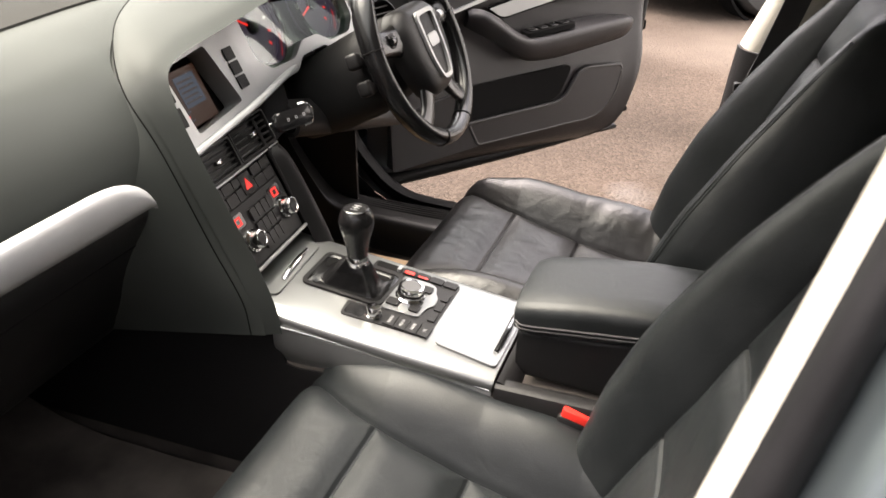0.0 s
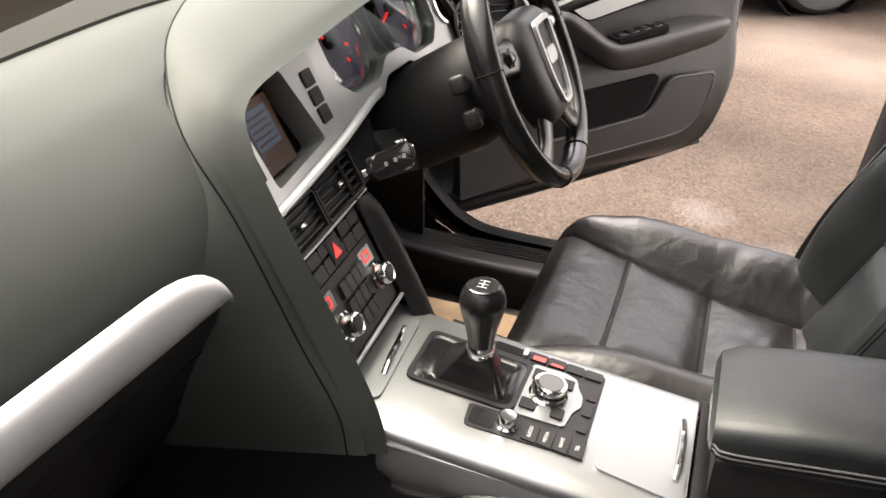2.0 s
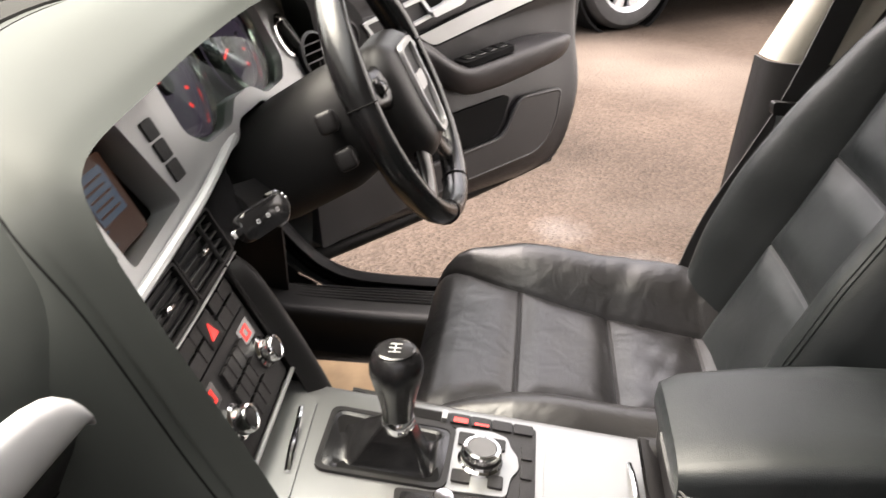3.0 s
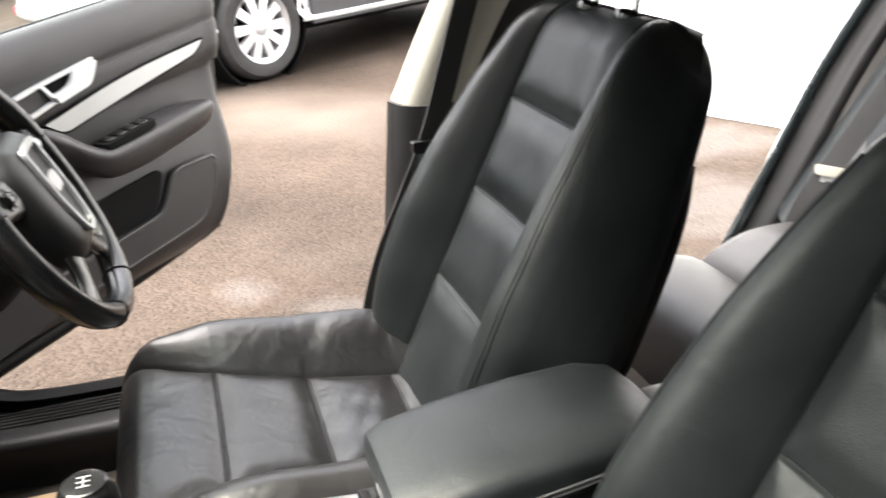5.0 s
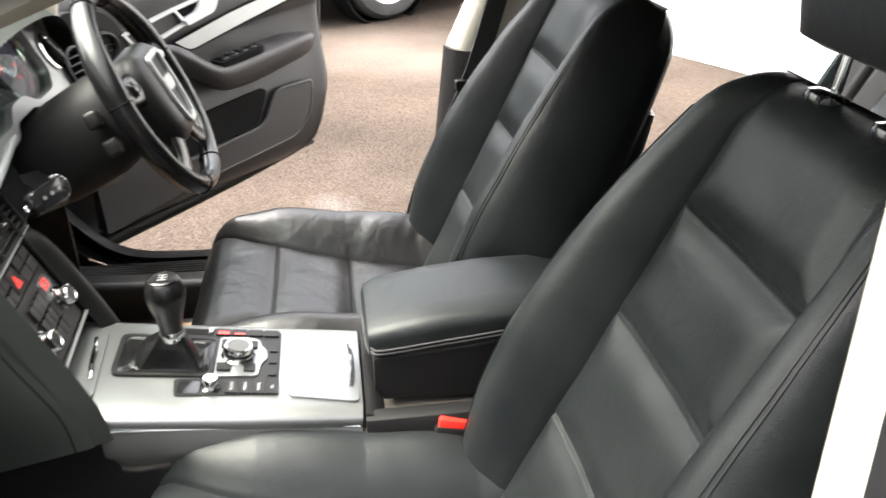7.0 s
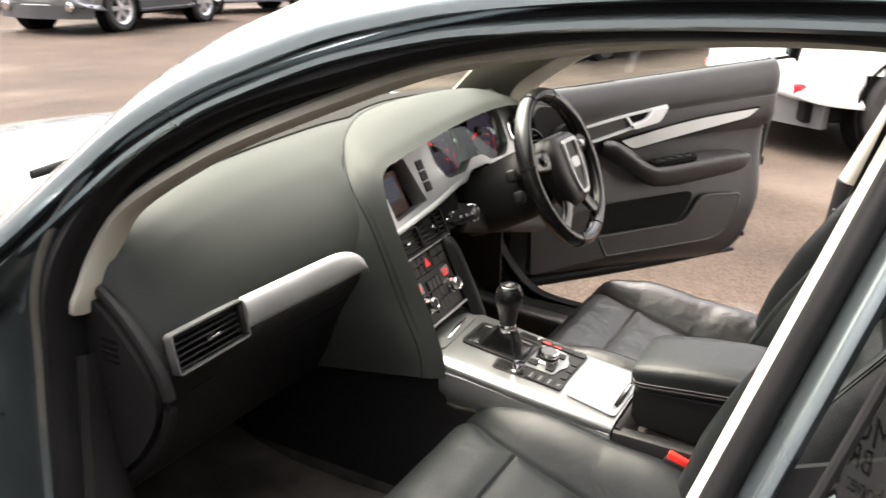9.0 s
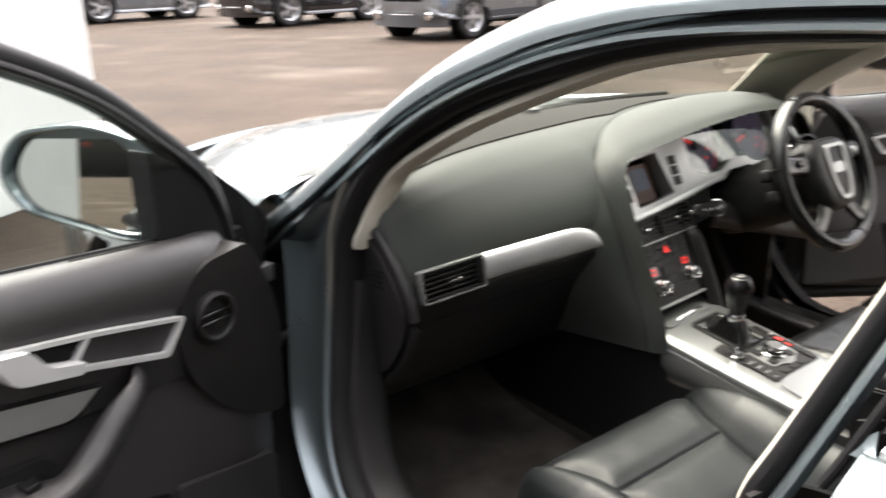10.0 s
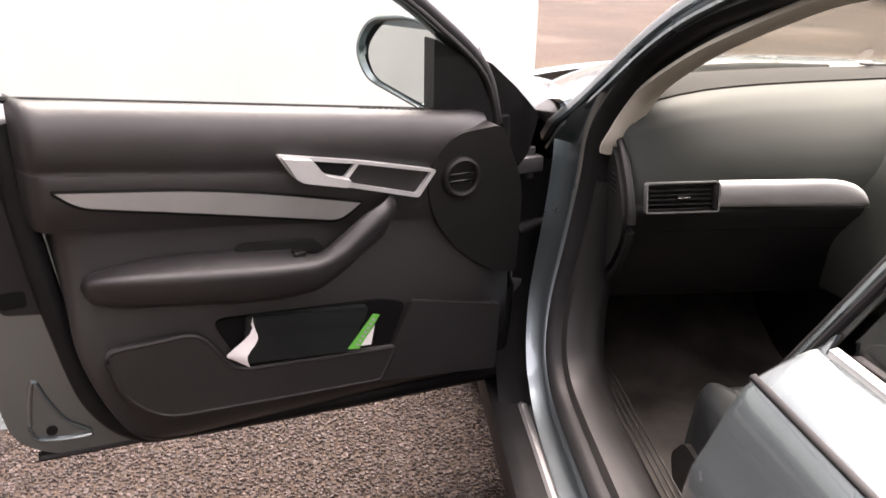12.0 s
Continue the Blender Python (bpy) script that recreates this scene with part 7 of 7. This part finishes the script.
    # release handle in its silver bezel
    bez = fillet([(0.612, 0.914), (0.580, 0.862), (0.490, 0.842), (0.345, 0.802), (0.308, 0.852), (0.456, 0.886)], [0.006, 0.02, 0.02, 0.006, 0.006, 0.03])
    well = fillet([(0.590, 0.903), (0.566, 0.868), (0.500, 0.853), (0.470, 0.880)], 0.008)
    rim = fillet([(0.598, 0.905), (0.574, 0.869), (0.488, 0.849), (0.350, 0.811), (0.319, 0.849), (0.458, 0.880)], [0.005, 0.016, 0.018, 0.005, 0.005, 0.026])
    put("bezel_floor", slab(rim, 0.135, 0.152, face(0.0)), DOOR_TRIM, lab="dark inset")
    bezel = put("handle_bezel", slab(bez, 0.135, 0.161, face(0.0), hole=rim), BAR_ALU, lab="silver handle bezel")
    put("bezel_bar", slab([(0.470, 0.884), (0.462, 0.882), (0.492, 0.846), (0.500, 0.849)], 0.150, 0.1605, face(0.0)), BAR_ALU, bezel)
    # Flat plate coloured like the shade behind the lever.
    put("handle_shade", slab(fillet([(0.560, 0.896), (0.550, 0.866), (0.500, 0.852), (0.470, 0.880)], 0.006), 0.1522, 0.1535, face(0.0)), VOID, bezel)
    put("release_lever", slab(fillet([(0.604, 0.909), (0.578, 0.864), (0.490, 0.844), (0.482, 0.857), (0.530, 0.870), (0.552, 0.901)], [0.004, 0.014, 0.003, 0.003, 0.012, 0.008]), 0.154, 0.176, face(0.0), 0.004), BAR_ALU, bezel, "satin release lever")
    # round tweeter vent
    vm = face(0.0) @ pose(0.255, 0.832, 0.155) @ Matrix.Scale(1.15, 4)
    put("corner_panel", slab(fillet([(0.165, 0.925), (0.275, 0.915), (0.330, 0.84), (0.310, 0.75), (0.255, 0.675), (0.185, 0.625), (0.120, 0.605), (0.112, 0.80)], [0.02, 0.04, 0.05, 0.06, 0.06, 0.03, 0.02, 0.05], 6), 0.09, 0.155, face(0.0), 0.020, 4), PLASTIC, lab="moulded front corner panel")
    tw = put("side_vent", lathe([(0.034, 0.0), (0.034, 0.010), (0.030, 0.013), (0.026, 0.010), (0.025, 0.0025), (0.001, 0.0025)], vm, 32), PLASTIC, lab="round black vent")
    put("vent_slat", box(-0.024, -0.008, 0.002, 0.024, -0.004, 0.009, 0.001, 1, m=vm), GLOSS_BLACK, tw)
    put("vent_slat", box(-0.024, 0.004, 0.002, 0.024, 0.008, 0.009, 0.001, 1, m=vm), GLOSS_BLACK, tw)
    # armrest with the pull handle sweeping up at its front
    rings = []
    for s, zt, zr, zb, w1 in ((0.945, 0.722, 0.722, 0.708, 0.150), (0.932, 0.738, 0.742, 0.694, 0.184), (0.89, 0.748, 0.751, 0.684, 0.205), (0.80, 0.752, 0.744, 0.674, 0.215), (0.68, 0.743, 0.731, 0.658, 0.217), (0.60, 0.734, 0.725, 0.655, 0.217), (0.555, 0.730, 0.726, 0.664, 0.217),
                              (0.51, 0.755, 0.742, 0.688, 0.215), (0.465, 0.788, 0.772, 0.718, 0.208), (0.425, 0.808, 0.794, 0.742, 0.198), (0.392, 0.810, 0.798, 0.760, 0.165)):
        w0 = 0.135 if s > 0.56 or s < 0.41 else 0.176
        prof = fillet([(w0, zb), (w1 - 0.022, zb + 0.002), (w1 - 0.004, (zb + zr) / 2), (w1, zr), ((w0 + w1) / 2 - 0.005, max(zt, zr) + 0.003), (w0, zt)], [0.004, 0.018, 0.02, 0.014, 0.014, 0.004])
        rings.append([(s, q[0], q[1]) for q in prof])
    rows = [curve_through([r[j] for r in rings], 4) for j in range(len(rings[0]))]
    put("armrest", grid([[c[i] for c in rows] for i in range(len(rows[0]))], ring=True, caps=True), DOOR_TRIM, lab="padded armrest with a pull handle")
    if mirror > 0:
        put("switch_recess", slab(fillet([(0.53, 0.725), (0.575, 0.722), (0.70, 0.738), (0.68, 0.756), (0.545, 0.745)], 0.008), 0.140, 0.152, face(0.0), 0.004), PLASTIC, lab="black switch surround")
        put("window_switch", box(0.575, 0.166, 0.728, 0.598, 0.188, 0.741, 0.003), GLOSS_BLACK, lab="window switch")
    else:
        lie = pose(0.632, 0.182, 0.7455, 0, -6, 0)
        plate = put("switch_plate", slab(rect(-0.078, -0.024, 0.078, 0.024, 0.010), -0.010, 0.0030, lie, 0.001), VOID, lab="black switch plate")
        for k in range(4):
            put("window_switch", box(-0.066 + 0.034 * k, -0.016, 0.002, -0.040 + 0.034 * k, 0.014, 0.0075, 0.0025, m=lie), GLOSS_BLACK, plate, "window switch")
    # door pocket
    opening = fillet([(0.748, 0.625), (0.70, 0.528), (0.405, 0.505), (0.372, 0.588), (0.42, 0.604)], [0.03, 0.03, 0.02, 0.012, 0.03])
    # Uncut flat plate; the pocket's inner shade is put into its colour.
    put("pocket_shade", slab(opening, 0.150, 0.1592, face(0.0)), VOID, lab="near-black plate standing in for the shade inside the pocket")
    lower = fillet([(0.925, 0.605), (0.77, 0.610), (0.715, 0.520), (0.398, 0.498), (0.430, 0.432), (0.62, 0.442), (0.845, 0.455), (0.905, 0.51)], [0.02, 0.03, 0.03, 0.01, 0.01, 0.0, 0.05, 0.05])
    put("lower_panel", slab(lower, 0.130, 0.1685, face(0.0), 0.010, 3), DOOR_TRIM, lab="moulded pocket front")
    put("panel_rim", tube([(p[0], 0.1640, p[1]) for p in lower], 0.0060, 1, closed=True, sides=8), DOOR_TRIM, lab="raised moulded rim")
    put("speaker_cover", slab(fillet([(0.362, 0.592), (0.160, 0.545), (0.165, 0.395), (0.436, 0.428)], 0.010), 0.125, 0.1665, face(0.0), 0.004), DOOR_TRIM, lab="plain speaker cover")
    # Flat plate painting the lock recess's shade onto the shut face.
    put("lock_shade", slab(rect(1.03, 0.675, 1.072, 0.705, 0.008), 0.070, 0.0815, face(0.0)), VOID)
    put("drain_plug", lathe([(0.010, 0.0), (0.009, 0.004), (0.001, 0.005)], face(0.0) @ pose(1.03, 0.425, 0.075), 16), RUBBER)
    for k in range(12):
        sk = 0.30 + 0.012 * k
        put("demist_slot", box(sk, 0.100, belt(sk) + 0.0065, sk + 0.009, 0.110, belt(sk) + 0.0088, 0.0004, 1), VOID)
    put("belt_weatherstrip", tube([(s, 0.083, belt(s) + 0.002) for s in (0.16, 0.4, 0.6, 0.9, 1.12)], 0.006, 4, sides=6), RUBBER)
    # Front end seal; its black also stands in for shade on the paint.
    put("end_seal", tube([(0.100, 0.070, 0.33), (0.088, 0.072, 0.60), (0.112, 0.072, 0.80), (0.118, 0.068, 0.92)], 0.016, 4, sides=10), RUBBER, lab="black rubber edge seal")
    if mirror > 0:
        put("pressed_edge", tube([(1.046, 0.0755, 0.53), (1.060, 0.0755, 0.47), (1.062, 0.0755, 0.425), (1.042, 0.0755, 0.408), (0.965, 0.0755, 0.402), (1.005, 0.0755, 0.44), (1.030, 0.0755, 0.49)], 0.005, 4, True, 8), PAINT, lab="pressed edge of the painted shell")
    # hinges and check strap
    for z in (0.50, 0.79):
        put("hinge", joined(box(-0.02, -0.005, z - 0.018, 0.06, 0.025, z + 0.018, 0.005), lathe([(0.010, -0.035), (0.010, 0.035)], pose(0.0, 0.0, z), 12)), CLADDING, lab="dark grey steel hinge")
    put("cable_gaiter", tube([(-0.05, 0.05, 0.66), (0.0, 0.035, 0.655), (0.06, 0.05, 0.65)], [0.016, 0.013, 0.016], 6, sides=12), RUBBER, lab="ribbed rubber cable gaiter")
    # outside mirror, turned to face the seats
    C = Matrix.Translation((0.250, -0.115, 1.008)) @ Matrix(((0.43, 0.90, 0, 0), (-0.90, 0.43, 0, 0), (0, 0, 1, 0), (0, 0, 0, 1))) @ Matrix.Scale(1.18, 4)
    outline = [(0.128, 0.012), (0.092, 0.072), (-0.020, 0.084), (-0.130, 0.045), (-0.140, -0.030), (-0.090, -0.088), (-0.050, -0.086), (0.100, -0.044)]
    shell = []
    for w, k in ((-0.105, 0.30), (-0.098, 0.58), (-0.070, 0.86), (-0.03, 0.98), (0.0, 1.0), (0.008, 0.975), (0.009, 0.93), (0.0, 0.88)):
        shell.append([C @ Vector((p[0] * k - 0.02 * (1 - k), w, p[1] * k)) for p in fillet(outline, 0.04, 5)])
    body = put("mirror_housing", grid(shell, ring=True), PAINT, lab="painted door mirror housing")
    put("mirror_glass", slab(fillet([(0.104, 0.010), (0.072, 0.064), (0.000, 0.070), (-0.066, 0.050), (-0.082, -0.010), (-0.072, -0.066), (-0.040, -0.070), (0.080, -0.038)], 0.032, 5), -0.010, -0.004, C @ pose(0, 0, 0, 7, 0, 0) @ face(0.0)), MIRROR, lab="clear mirror glass")
    put("mirror_inner", slab(fillet([(p[0] * 0.885, p[1] * 0.885) for p in outline], 0.036, 5), -0.024, -0.011, C @ face(0.0)), PAINT, lab="painted inner cheek of the mirror")
    put("mirror_arm", tube([(0.200, 0.055, 0.952), (0.180, 0.0, 0.950), (0.165, -0.05, 0.955)], [0.030, 0.026, 0.028], 4, sides=10, flat=0.55), PAINT)
    put("mirror_foot", tube([(0.235, 0.065, 0.945), (0.225, 0.02, 0.942), (0.215, -0.06, 0.945)], [0.022, 0.02, 0.016], 3, sides=10, flat=0.7), PLASTIC)
    if things:
        book = thing("handbook_wallet", "black document wallet standing in the door pocket", "wallet", at=tuple(M @ Vector((0.55, 0.19, 0.52))))
        put("wallet", slab(fillet([(0.678, 0.625), (0.692, 0.535), (0.496, 0.515), (0.455, 0.602)], 0.008), 0.160, 0.176, face(0.0), 0.005), LEATHER, book)
        put("flap", slab(fillet([(0.672, 0.622), (0.676, 0.596), (0.468, 0.572), (0.458, 0.600)], 0.005), 0.176, 0.179, face(0.0), 0.002), LEATHER, book, "folded leather flap")
        put("spine", tube([(0.680, 0.168, 0.622), (0.690, 0.168, 0.54)], 0.008, 2, sides=8), LEATHER, book)
        note = thing("paper_slip", "crumpled white paper slip tucked into the door pocket", "paper", at=tuple(M @ Vector((0.70, 0.18, 0.53))))
        put("slip", thick(sheet([[(0.678, 0.181, 0.628), (0.682, 0.183, 0.615)], [(0.686, 0.187, 0.600), (0.672, 0.183, 0.585)], [(0.728, 0.184, 0.566), (0.694, 0.190, 0.558)], [(0.722, 0.182, 0.556), (0.690, 0.184, 0.532)]], 3, 4), 0.001), PAPER, note)
        card = thing("leaflet", "green and white printed leaflet in the door pocket", "leaflet", at=tuple(M @ Vector((0.46, 0.18, 0.52))))
        put("card", slab([(0.448, 0.586), (0.434, 0.582), (0.478, 0.518), (0.500, 0.522)], 0.176, 0.178, face(0.0)), GREEN_CARD, card, "green leaflet")
        put("card_back", slab([(0.444, 0.560), (0.452, 0.520), (0.476, 0.522)], 0.174, 0.1755, face(0.0)), PAPER, card)
        for k in range(7):
            q = face(0.0) @ pose(0.4475 + 0.0055 * k, 0.574 - 0.0078 * k, 0.178, 0, 0, -55)
            put("print_bar", slab(rect(-0.0024, -0.003, 0.0024, 0.003), 0, 0.0004, q), WHITE_MARK, card)
    return door


front_door((-0.825, 0.496), 69.7, 1, 0.0, "open passenger door with black trim and aluminium strip", True)
front_door((0.88, 0.56), 48.0, -1, -0.02, "open driver's door with black trim and aluminium strip")
